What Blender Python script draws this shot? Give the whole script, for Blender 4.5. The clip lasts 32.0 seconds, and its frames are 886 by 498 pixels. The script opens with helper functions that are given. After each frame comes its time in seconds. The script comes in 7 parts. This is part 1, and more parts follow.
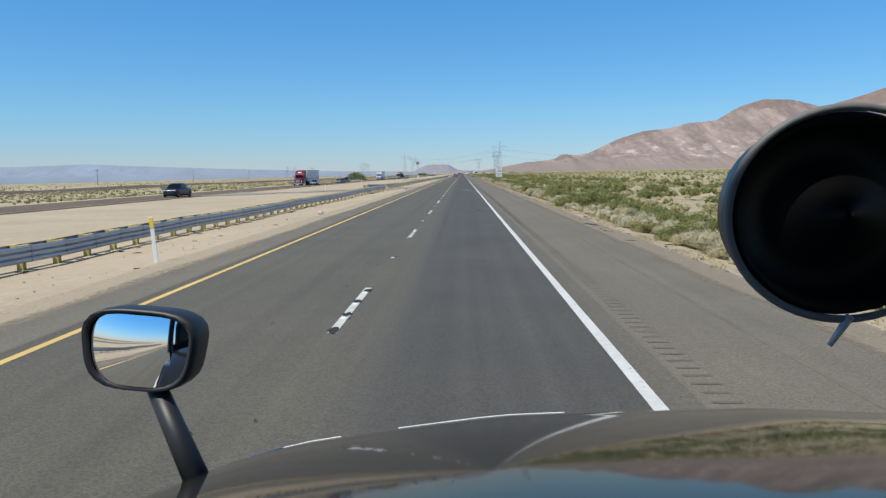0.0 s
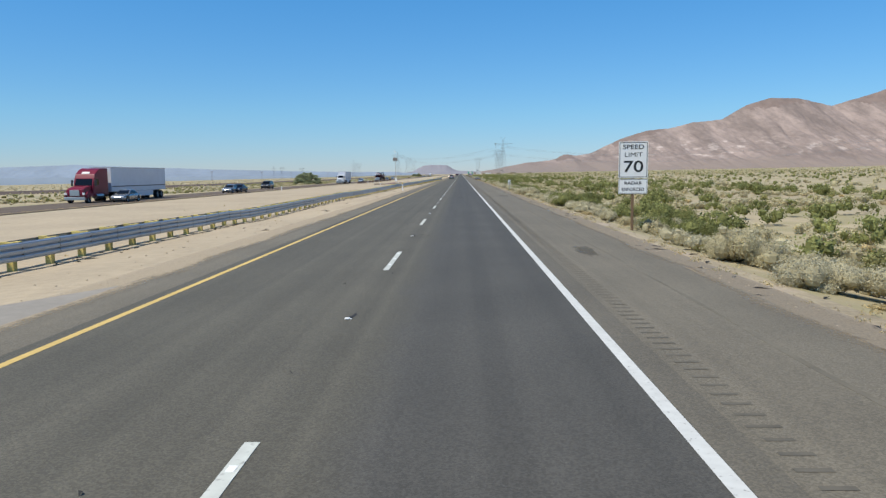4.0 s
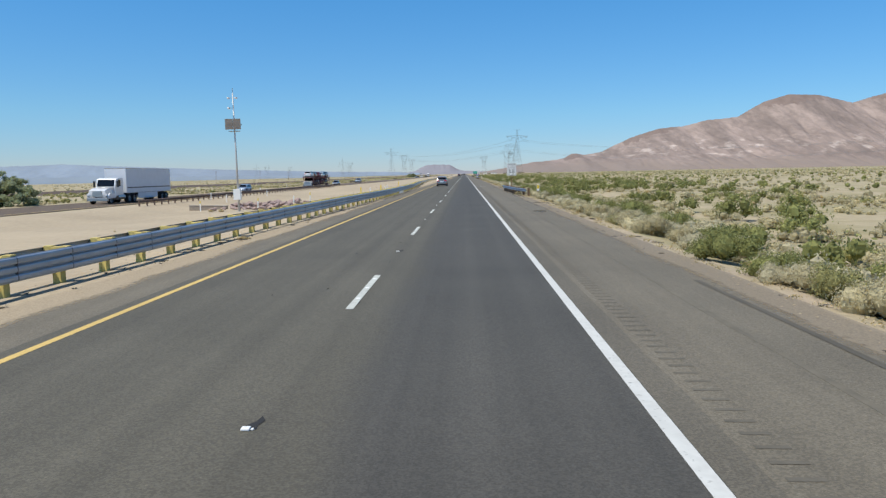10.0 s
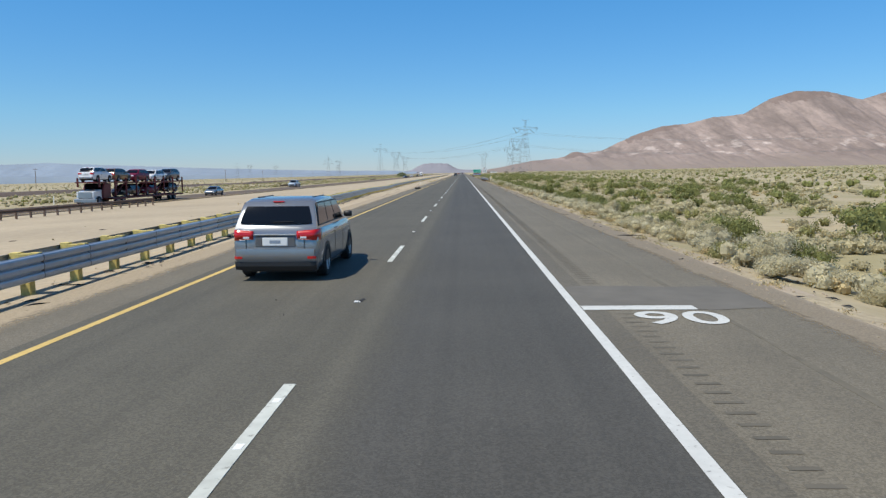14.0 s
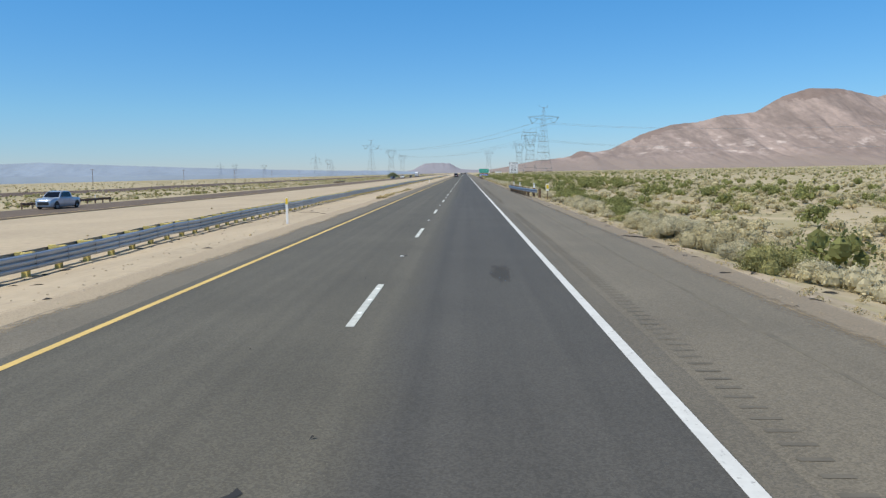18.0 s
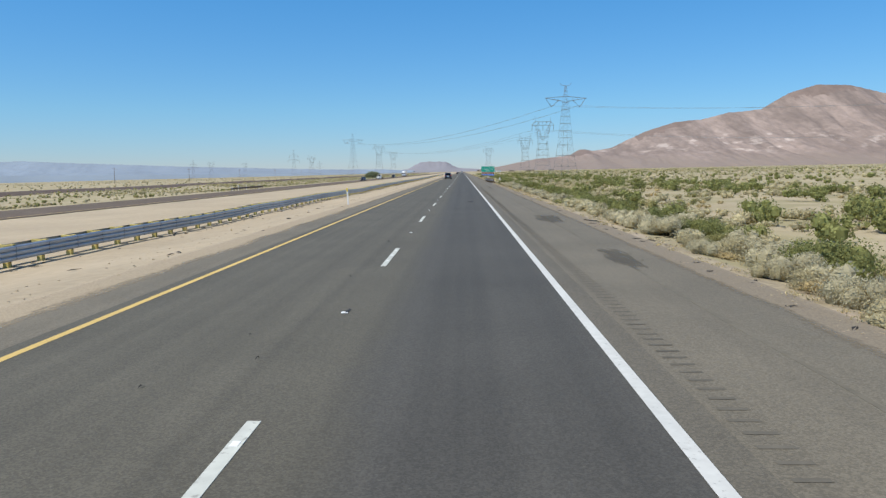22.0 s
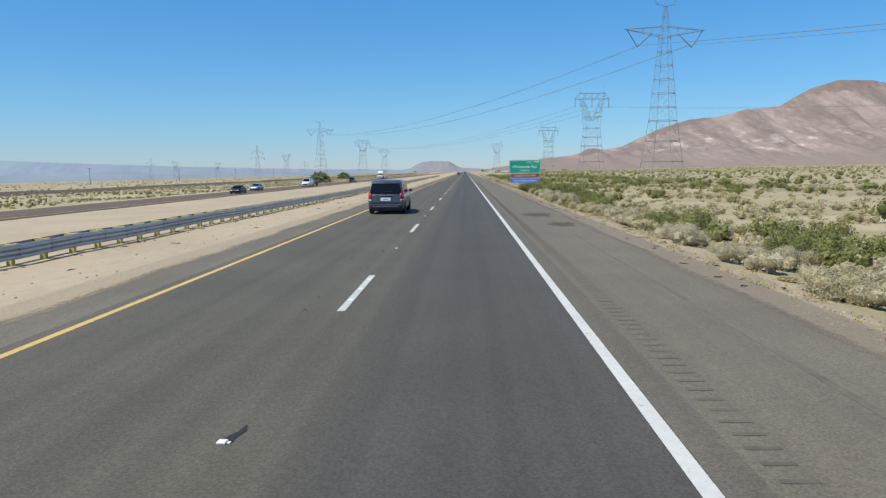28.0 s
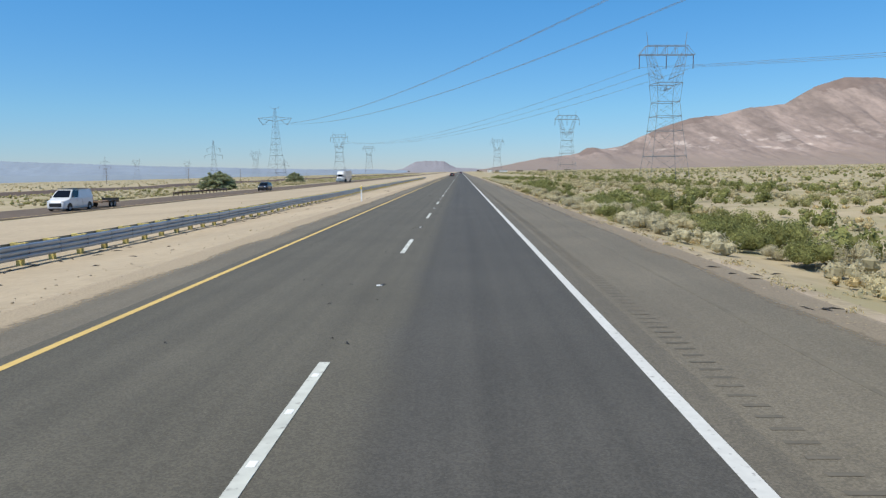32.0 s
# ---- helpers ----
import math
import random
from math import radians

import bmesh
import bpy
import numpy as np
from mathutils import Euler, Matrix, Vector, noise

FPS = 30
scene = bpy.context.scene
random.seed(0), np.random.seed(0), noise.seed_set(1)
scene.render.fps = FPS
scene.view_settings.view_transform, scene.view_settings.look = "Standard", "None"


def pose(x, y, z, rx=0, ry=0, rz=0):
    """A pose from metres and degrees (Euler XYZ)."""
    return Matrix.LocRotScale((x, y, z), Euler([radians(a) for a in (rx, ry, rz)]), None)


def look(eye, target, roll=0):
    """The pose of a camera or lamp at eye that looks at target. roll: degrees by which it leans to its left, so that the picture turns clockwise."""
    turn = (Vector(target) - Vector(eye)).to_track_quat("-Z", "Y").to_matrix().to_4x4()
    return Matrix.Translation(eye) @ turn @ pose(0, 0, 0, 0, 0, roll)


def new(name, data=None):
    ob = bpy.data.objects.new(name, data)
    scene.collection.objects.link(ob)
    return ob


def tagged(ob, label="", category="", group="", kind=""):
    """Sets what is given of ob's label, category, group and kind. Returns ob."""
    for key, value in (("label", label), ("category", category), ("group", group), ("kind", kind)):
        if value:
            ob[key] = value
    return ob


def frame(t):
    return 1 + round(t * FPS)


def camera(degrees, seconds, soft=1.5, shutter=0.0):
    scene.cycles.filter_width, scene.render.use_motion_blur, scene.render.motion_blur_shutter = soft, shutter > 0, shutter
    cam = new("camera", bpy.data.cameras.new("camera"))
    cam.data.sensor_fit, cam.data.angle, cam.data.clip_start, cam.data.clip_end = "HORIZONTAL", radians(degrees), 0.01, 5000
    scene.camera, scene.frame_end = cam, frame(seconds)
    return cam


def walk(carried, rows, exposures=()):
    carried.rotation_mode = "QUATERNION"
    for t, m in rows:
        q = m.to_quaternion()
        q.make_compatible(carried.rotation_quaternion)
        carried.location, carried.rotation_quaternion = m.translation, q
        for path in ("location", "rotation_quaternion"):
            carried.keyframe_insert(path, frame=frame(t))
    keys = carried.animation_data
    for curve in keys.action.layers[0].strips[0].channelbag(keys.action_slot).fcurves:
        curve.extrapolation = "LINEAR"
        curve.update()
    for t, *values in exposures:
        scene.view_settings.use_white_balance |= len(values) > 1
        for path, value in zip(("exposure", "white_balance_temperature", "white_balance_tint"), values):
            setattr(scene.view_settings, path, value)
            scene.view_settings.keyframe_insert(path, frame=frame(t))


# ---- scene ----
# camera: rows of seconds, x, y, yaw, pitch; x = 0 is the right edge line, y runs along the road
EYE_Z, LEAN = 2.20, 0.49
PATH = [
    (0.0, -1.83, 0.19, 1.56, -6.01),
    (0.5, -1.85, 13.98, 1.61, -6.01),
    (1.0, -1.87, 27.77, 1.63, -6.01),
    (1.5, -1.91, 41.57, 1.74, -6.05),
    (2.0, -1.96, 55.37, 1.87, -5.96),
    (2.5, -1.98, 69.17, 1.56, -5.92),
    (3.0, -1.99, 82.97, 1.52, -5.96),
    (3.5, -1.96, 96.77, 1.47, -5.96),
    (4.5, -1.88, 124.38, 1.43, -5.95),
    (5.5, -1.81, 151.99, 1.38, -5.94),
    (6.0, -1.77, 165.79, 1.38, -6.01),
    (6.5, -1.76, 179.60, 1.45, -5.96),
    (7.0, -1.74, 193.41, 1.56, -5.96),
    (7.5, -1.74, 207.22, 1.67, -5.96),
    (8.0, -1.74, 221.03, 1.67, -5.92),
    (8.5, -1.75, 234.84, 1.67, -5.94),
    (9.0, -1.76, 248.65, 1.67, -5.96),
    (9.5, -1.76, 262.46, 1.69, -5.92),
    (10.0, -1.75, 276.27, 1.74, -5.96),
    (10.5, -1.79, 290.08, 1.74, -5.96),
    (11.0, -1.83, 303.89, 1.63, -6.01),
    (11.5, -1.81, 317.70, 1.58, -5.96),
    (12.0, -1.79, 331.52, 1.58, -5.87),
    (12.5, -1.81, 345.33, 1.52, -5.96),
    (13.0, -1.82, 359.14, 1.58, -6.05),
    (13.5, -1.82, 372.95, 1.56, -5.96),
    (14.0, -1.83, 386.77, 1.58, -6.05),
    (14.5, -1.84, 400.58, 1.58, -5.96),
    (15.5, -1.88, 428.20, 1.69, -5.96),
    (16.5, -1.91, 455.83, 1.81, -5.96),
    (17.0, -1.93, 469.64, 1.83, -5.94),
    (17.5, -1.96, 483.45, 1.83, -5.96),
    (18.0, -1.98, 497.26, 1.78, -6.05),
    (18.5, -2.00, 511.07, 1.63, -6.01),
    (19.0, -2.02, 524.88, 1.56, -6.01),
    (19.5, -1.99, 538.69, 1.43, -6.05),
    (20.0, -1.97, 552.49, 1.34, -6.01),
    (20.5, -1.88, 566.30, 1.31, -6.05),
    (21.0, -1.79, 580.11, 1.34, -6.10),
    (21.5, -1.79, 593.91, 1.47, -6.10),
    (22.0, -1.79, 607.72, 1.56, -6.14),
    (22.5, -1.77, 621.52, 1.58, -6.14),
    (23.0, -1.74, 635.32, 1.58, -6.05),
    (23.5, -1.73, 649.12, 1.56, -6.14),
    (24.0, -1.72, 662.92, 1.52, -6.05),
    (24.5, -1.69, 676.72, 1.52, -6.10),
    (25.0, -1.66, 690.52, 1.58, -6.05),
    (25.5, -1.66, 704.32, 1.52, -6.10),
    (26.5, -1.66, 731.90, 1.59, -6.10),
    (27.5, -1.66, 759.48, 1.67, -6.10),
    (28.0, -1.66, 773.27, 1.81, -6.14),
    (28.5, -1.73, 787.06, 1.94, -6.16),
    (29.0, -1.80, 800.85, 1.96, -6.14),
    (29.5, -1.87, 814.63, 2.01, -6.14),
    (30.0, -1.94, 828.41, 2.01, -6.19),
    (30.5, -1.99, 842.19, 1.94, -6.19),
    (31.0, -2.04, 855.97, 1.81, -6.19),
    (31.5, -2.05, 869.74, 1.56, -6.14),
    (32.0, -2.06, 883.52, 1.43, -6.14),
]
cam = camera(62.97, 32.0, soft=1.35)
walk(cam, [(t, pose(x, y, EYE_Z, 90 + p, 0, w) @ pose(0, 0, 0, 0, 0, -LEAN)) for t, x, y, w, p in PATH],
     exposures=[(0.0, 0.0), (32.0, 0.0)])

# ---- light: clear desert morning, sun high behind the left shoulder ----
SUN_DIR = Vector((-0.75, -0.55, 1.65)).normalized()
world = bpy.data.worlds.new("sky")
scene.world = world
world.use_nodes = True
wn = world.node_tree.nodes
wl = world.node_tree.links
sky = wn.new("ShaderNodeTexSky")
sky.sky_type = "NISHITA"
sky.sun_disc = False
sky.sun_elevation = math.asin(SUN_DIR.z)
sky.sun_rotation = math.atan2(SUN_DIR.x, SUN_DIR.y)
sky.altitude = 600
sky.air_density, sky.dust_density, sky.ozone_density = 1.0, 0.0, 2.0
# clear dry air: a deeper blue overhead than near the horizon
geo = wn.new("ShaderNodeTexCoord")
sep = wn.new("ShaderNodeSeparateXYZ")
wl.new(geo.outputs["Generated"], sep.inputs[0])
ramp = wn.new("ShaderNodeValToRGB")
ramp.color_ramp.elements[0].position, ramp.color_ramp.elements[0].color = 0.0, (0.55, 0.69, 1.03, 1)
ramp.color_ramp.elements[1].position, ramp.color_ramp.elements[1].color = 0.32, (0.375, 1.08, 1.50, 1)
low = ramp.color_ramp.elements.new(0.08)
low.color = (0.53, 0.855, 1.13, 1)
high = ramp.color_ramp.elements.new(0.62)
high.color = (0.47, 0.82, 1.12, 1)
wl.new(sep.outputs["Z"], ramp.inputs[0])
tint = wn.new("ShaderNodeMix")
tint.data_type, tint.blend_type = "RGBA", "MULTIPLY"
tint.inputs["Factor"].default_value = 1.0
wl.new(sky.outputs[0], tint.inputs["A"])
wl.new(ramp.outputs[0], tint.inputs["B"])
wl.new(tint.outputs["Result"], wn["Background"].inputs[0])
wn["Background"].inputs[1].default_value = 0.104
sun = new("sun", bpy.data.lights.new("sun", "SUN"))
sun.data.energy, sun.data.angle, sun.data.color = 4.75, radians(0.53), (1.0, 0.95, 0.825)
sun.matrix_world = look(SUN_DIR * 100, (0, 0, 0))


# ---- materials ----
def shader(name):
    m = bpy.data.materials.new(name)
    m.use_nodes = True
    return m, m.node_tree.nodes, m.node_tree.links, m.node_tree.nodes["Principled BSDF"]


def surface(name, base, rough=0.8, metal=0.0, vary=0.15, scale=8.0, scale2=0.6, bump=0.0, bump_scale=None, spot=None,
            spot_amount=0.0, coat=0.0, island=0.0, objvar=0.0, spec=None):
    """A procedural surface: base colour varied at two scales, optional spots, relief and per-piece variation."""
    m, n, l, p = shader(name)
    p.inputs["Roughness"].default_value = rough
    p.inputs["Metallic"].default_value = metal
    p.inputs["Coat Weight"].default_value = coat
    p.inputs["Coat Roughness"].default_value = 0.06
    if spec is not None:
        p.inputs["Specular IOR Level"].default_value = spec
    co = n.new("ShaderNodeTexCoord")
    a = n.new("ShaderNodeTexNoise")
    a.inputs["Scale"].default_value, a.inputs["Detail"].default_value = scale, 6
    b = n.new("ShaderNodeTexNoise")
    b.inputs["Scale"].default_value, b.inputs["Detail"].default_value = scale2, 4
    for q in (a, b):
        l.new(co.outputs["Object"], q.inputs["Vector"])
    add = n.new("ShaderNodeMath")
    add.operation = "ADD"
    l.new(a.outputs["Fac"], add.inputs[0])
    l.new(b.outputs["Fac"], add.inputs[1])
    rng = n.new("ShaderNodeMapRange")
    rng.inputs["From Min"].default_value, rng.inputs["From Max"].default_value = 0.6, 1.4
    rng.inputs["To Min"].default_value, rng.inputs["To Max"].default_value = 1 - vary, 1 + vary
    l.new(add.outputs[0], rng.inputs["Value"])
    value = rng.outputs[0]
    if island or objvar:
        src = n.new("ShaderNodeNewGeometry").outputs["Random Per Island"] if island else n.new("ShaderNodeObjectInfo").outputs["Random"]
        r2 = n.new("ShaderNodeMapRange")
        v = island or objvar
        r2.inputs["To Min"].default_value, r2.inputs["To Max"].default_value = 1 - v, 1 + v
        l.new(src, r2.inputs["Value"])
        mu = n.new("ShaderNodeMath")
        mu.operation = "MULTIPLY"
        l.new(value, mu.inputs[0])
        l.new(r2.outputs[0], mu.inputs[1])
        value = mu.outputs[0]
    mix = n.new("ShaderNodeVectorMath")
    mix.operation = "SCALE"
    mix.inputs[0].default_value = base
    l.new(value, mix.inputs["Scale"])
    colour = mix.outputs[0]
    if spot:
        c = n.new("ShaderNodeTexNoise")
        c.inputs["Scale"].default_value, c.inputs["Detail"].default_value = spot[1], 5
        l.new(co.outputs["Object"], c.inputs["Vector"])
        th = n.new("ShaderNodeMapRange")
        th.inputs["From Min"].default_value, th.inputs["From Max"].default_value = spot[2], spot[2] + 0.12
        th.inputs["To Max"].default_value = spot_amount
        l.new(c.outputs["Fac"], th.inputs["Value"])
        mx = n.new("ShaderNodeMix")
        mx.data_type = "RGBA"
        l.new(th.outputs[0], mx.inputs["Factor"])
        l.new(colour, mx.inputs["A"])
        mx.inputs["B"].default_value = (*spot[0], 1)
        colour = mx.outputs["Result"]
    l.new(colour, p.inputs["Base Color"])
    if bump:
        bt = n.new("ShaderNodeTexNoise")
        bt.inputs["Scale"].default_value, bt.inputs["Detail"].default_value = bump_scale or scale * 4, 6
        l.new(co.outputs["Object"], bt.inputs["Vector"])
        bn = n.new("ShaderNodeBump")
        bn.inputs["Strength"].default_value, bn.inputs["Distance"].default_value = 0.8, bump
        l.new(bt.outputs["Fac"], bn.inputs["Height"])
        l.new(bn.outputs[0], p.inputs["Normal"])
    return m


def road_surface(name, base, streak, second=None):
    """Asphalt: stone grain, patches, and long wear streaks that run along the road."""
    m, n, l, p = shader(name)
    p.inputs["Roughness"].default_value = 0.82
    co = n.new("ShaderNodeTexCoord")
    grain = n.new("ShaderNodeTexNoise")
    grain.inputs["Scale"].default_value, grain.inputs["Detail"].default_value = 38, 7
    grain.inputs["Roughness"].default_value = 0.75
    patch = n.new("ShaderNodeTexNoise")
    patch.inputs["Scale"].default_value, patch.inputs["Detail"].default_value = 0.35, 5
    mp = n.new("ShaderNodeMapping")
    mp.inputs["Scale"].default_value = (2.6, 0.012, 1)
    wear = n.new("ShaderNodeTexNoise")
    wear.inputs["Scale"].default_value, wear.inputs["Detail"].default_value = 1.0, 3
    l.new(co.outputs["Object"], grain.inputs["Vector"])
    l.new(co.outputs["Object"], patch.inputs["Vector"])
    l.new(co.outputs["Object"], mp.inputs["Vector"])
    l.new(mp.outputs[0], wear.inputs["Vector"])
    stone = n.new("ShaderNodeTexVoronoi")
    stone.inputs["Scale"].default_value = 52
    l.new(co.outputs["Object"], stone.inputs["Vector"])
    sep_ = n.new("ShaderNodeSeparateColor")
    l.new(stone.outputs["Color"], sep_.inputs[0])
    chip = n.new("ShaderNodeTexVoronoi")
    chip.inputs["Scale"].default_value = 13
    l.new(co.outputs["Object"], chip.inputs["Vector"])
    pale = n.new("ShaderNodeMapRange")
    pale.inputs["From Min"].default_value, pale.inputs["From Max"].default_value = 0.08, 0.15
    pale.inputs["To Min"].default_value, pale.inputs["To Max"].default_value = 1.0, 0.45
    l.new(chip.outputs["Distance"], pale.inputs["Value"])
    total = None
    for src, lo, hi in ((sep_.outputs[0], 0.84, 1.17), (grain.outputs["Fac"], 0.80, 1.18), (patch.outputs["Fac"], 0.9, 1.1), (pale.outputs[0], 0.96, 1.45), (wear.outputs["Fac"], 1 - streak, 1 + streak)):
        r = n.new("ShaderNodeMapRange")
        r.inputs["From Min"].default_value, r.inputs["From Max"].default_value = 0.3, 0.7
        r.inputs["To Min"].default_value, r.inputs["To Max"].default_value = lo, hi
        l.new(src, r.inputs["Value"])
        if total is None:
            total = r.outputs[0]
        else:
            mu = n.new("ShaderNodeMath")
            mu.operation = "MULTIPLY"
            l.new(total, mu.inputs[0])
            l.new(r.outputs[0], mu.inputs[1])
            total = mu.outputs[0]
    sc = n.new("ShaderNodeVectorMath")
    sc.operation = "SCALE"
    sc.inputs[0].default_value = base
    if second:
        # the newer overlay of the right lane begins near the lane dashes, with a worn, uneven joint
        xyz = n.new("ShaderNodeSeparateXYZ")
        l.new(co.outputs["Object"], xyz.inputs[0])
        wob = n.new("ShaderNodeMath")
        wob.operation = "ADD"
        l.new(xyz.outputs["X"], wob.inputs[0])
        l.new(patch.outputs["Fac"], wob.inputs[1])
        mr = n.new("ShaderNodeMapRange")
        mr.interpolation_type = "SMOOTHSTEP"
        mr.inputs["From Min"].default_value, mr.inputs["From Max"].default_value = -2.75, -2.0
        l.new(wob.outputs[0], mr.inputs["Value"])
        mix = n.new("ShaderNodeMix")
        mix.data_type = "RGBA"
        mix.inputs["A"].default_value, mix.inputs["B"].default_value = (*base, 1), (*second, 1)
        l.new(mr.outputs[0], mix.inputs["Factor"])
        l.new(mix.outputs["Result"], sc.inputs[0])
    l.new(total, sc.inputs["Scale"])
    l.new(sc.outputs[0], p.inputs["Base Color"])
    bn = n.new("ShaderNodeBump")
    bn.inputs["Strength"].default_value, bn.inputs["Distance"].default_value = 0.6, 0.006
    l.new(grain.outputs["Fac"], bn.inputs["Height"])
    l.new(bn.outputs[0], p.inputs["Normal"])
    return m


LANES = road_surface("asphalt_lanes", (0.083, 0.076, 0.0575), 0.13, (0.060, 0.0565, 0.0485))
SHOULDER = road_surface("asphalt_shoulder", (0.130, 0.114, 0.084), 0.08)
OLD_ROAD = road_surface("asphalt_opposite_road", (0.118, 0.093, 0.072), 0.06)
OLD_ROAD.node_tree.nodes["Principled BSDF"].inputs["Specular IOR Level"].default_value = 0.15
SAND = surface("pale_sand", (0.405, 0.330, 0.228), 0.95, vary=0.18, scale=3.0, scale2=0.12, bump=0.03, bump_scale=9,
               spot=((0.30, 0.24, 0.19), 1.3, 0.62), spot_amount=0.5)
VERGE = surface("gravel_verge", (0.345, 0.285, 0.19), 0.95, vary=0.4, scale=6.0, scale2=0.3, bump=0.03, bump_scale=14,
                spot=((0.42, 0.34, 0.26), 0.5, 0.5), spot_amount=0.7)
DESERT = surface("desert_soil", (0.39, 0.322, 0.205), 0.95, vary=0.2, scale=1.2, scale2=0.04, bump=0.05, bump_scale=4,
                 spot=((0.29, 0.255, 0.135), 0.16, 0.45), spot_amount=0.8)


def hill_rock(name, base, fan, pale):
    """Bare slopes: downhill gullies, a smooth gravel fan at the foot, and broken pale outcrops half way up."""
    m, n, l, p = shader(name)
    p.inputs["Roughness"].default_value = 0.95
    co = n.new("ShaderNodeTexCoord")
    xyz = n.new("ShaderNodeSeparateXYZ")
    l.new(co.outputs["Object"], xyz.inputs[0])

    def texture(sx, sy, sz, detail=6):
        mp = n.new("ShaderNodeMapping")
        mp.inputs["Scale"].default_value = (sx, sy, sz)
        l.new(co.outputs["Object"], mp.inputs["Vector"])
        q = n.new("ShaderNodeTexNoise")
        q.inputs["Scale"].default_value, q.inputs["Detail"].default_value, q.inputs["Roughness"].default_value = 1.0, detail, 0.62
        l.new(mp.outputs[0], q.inputs["Vector"])
        return q.outputs["Fac"]

    def span(src, a, b, lo=0.0, hi=1.0):
        q = n.new("ShaderNodeMapRange")
        q.interpolation_type = "SMOOTHSTEP"
        for key, value in (("From Min", a), ("From Max", b), ("To Min", lo), ("To Max", hi)):
            q.inputs[key].default_value = value
        l.new(src, q.inputs["Value"])
        return q.outputs[0]

    def times(a, b):
        q = n.new("ShaderNodeMath")
        q.operation = "MULTIPLY"
        l.new(a, q.inputs[0])
        l.new(b, q.inputs[1])
        return q.outputs[0]

    def blend(fac, a, b):
        q = n.new("ShaderNodeMix")
        q.data_type = "RGBA"
        l.new(fac, q.inputs["Factor"])
        for key, value in (("A", a), ("B", b)):
            if isinstance(value, tuple):
                q.inputs[key].default_value = (*value, 1)
            else:
                l.new(value, q.inputs[key])
        return q.outputs["Result"]

    lift = n.new("ShaderNodeMath")
    lift.operation = "MULTIPLY_ADD"
    lift.inputs[1].default_value = 70.0
    l.new(texture(0.004, 0.001, 0.0), lift.inputs[0])
    l.new(xyz.outputs["Z"], lift.inputs[2])
    slope_ = span(lift.outputs[0], 62, 105)
    colour = blend(slope_, fan, base)
    band_ = times(span(lift.outputs[0], 92, 125), span(lift.outputs[0], 225, 150))
    colour = blend(times(band_, span(texture(0.016, 0.008, 0.035, 9), 0.53, 0.66, 0.0, 0.75)), colour, pale)
    tone = times(span(texture(0.011, 0.0016, 0.006, 8), 0.3, 0.7, 0.72, 1.25), span(texture(0.05, 0.012, 0.05, 8), 0.3, 0.7, 0.86, 1.14))
    flat = n.new("ShaderNodeMix")
    l.new(slope_, flat.inputs["Factor"])
    flat.inputs["A"].default_value = 1.0
    l.new(tone, flat.inputs["B"])
    sc = n.new("ShaderNodeVectorMath")
    sc.operation = "SCALE"
    l.new(colour, sc.inputs[0])
    l.new(flat.outputs["Result"], sc.inputs["Scale"])
    l.new(sc.outputs[0], p.inputs["Base Color"])
    bn = n.new("ShaderNodeBump")
    bn.inputs["Strength"].default_value, bn.inputs["Distance"].default_value = 0.7, 3.0
    l.new(texture(0.03, 0.008, 0.02, 7), bn.inputs["Height"])
    l.new(bn.outputs[0], p.inputs["Normal"])
    return m


HILL = hill_rock("bare_rock_hill", (0.262, 0.205, 0.178), (0.245, 0.195, 0.165), (0.50, 0.42, 0.375))
HILL_DARK = surface("dark_rock_cap", (0.200, 0.150, 0.128), 0.95, vary=0.25, scale=0.02, bump=2.0, bump_scale=0.03)
# the ridge's distance haze is put into its base colour as blue-grey
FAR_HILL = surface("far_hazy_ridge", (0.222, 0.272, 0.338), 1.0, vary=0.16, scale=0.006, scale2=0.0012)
# mesa rock shifted towards grey-blue, so the colour carries the haze
FAR_MESA = surface("far_mesa", (0.232, 0.228, 0.255), 1.0, vary=0.08, scale=0.01, scale2=0.002)
DASH_PAINT = surface("worn_dash_paint", (0.50, 0.515, 0.47), 0.75, vary=0.2, scale=6, spot=((0.15, 0.145, 0.13), 9, 0.60), spot_amount=0.7)
WHITE_PAINT = surface("worn_white_road_paint", (0.55, 0.555, 0.53), 0.75, vary=0.12, scale=9, spot=((0.16, 0.155, 0.15), 16, 0.62), spot_amount=0.8)
YELLOW_PAINT = surface("worn_yellow_road_paint", (0.60, 0.425, 0.14), 0.75, vary=0.15, scale=7, spot=((0.15, 0.13, 0.10), 14, 0.64), spot_amount=0.7)
GALV = surface("galvanised_steel", (0.35, 0.385, 0.43), 0.34, metal=0.42, vary=0.15, scale=4, scale2=0.5, objvar=0.10)
GALV_BLUE = surface("polished_guardrail_steel", (0.22, 0.26, 0.32), 0.42, metal=0.6, vary=0.15, scale=4, objvar=0.1)
GALV_DARK = surface("tarnished_guardrail_steel", (0.17, 0.165, 0.165), 0.65, metal=0.2, vary=0.3, scale=5, objvar=0.2)
GALV_DULL = surface("weathered_galvanised_steel", (0.36, 0.35, 0.33), 0.6, metal=0.4, vary=0.2, scale=6, objvar=0.12)
POST_WOOD = surface("sun_bleached_post_wood", (0.60, 0.48, 0.16), 0.85, vary=0.3, scale=14, objvar=0.2, bump=0.004)
BROWN_WOOD = surface("brown_treated_timber", (0.20, 0.125, 0.07), 0.85, vary=0.3, scale=14, objvar=0.2, bump=0.004)
RUST = surface("rust_brown_steel", (0.15, 0.10, 0.075), 0.7, metal=0.2, vary=0.25, scale=6, objvar=0.15)
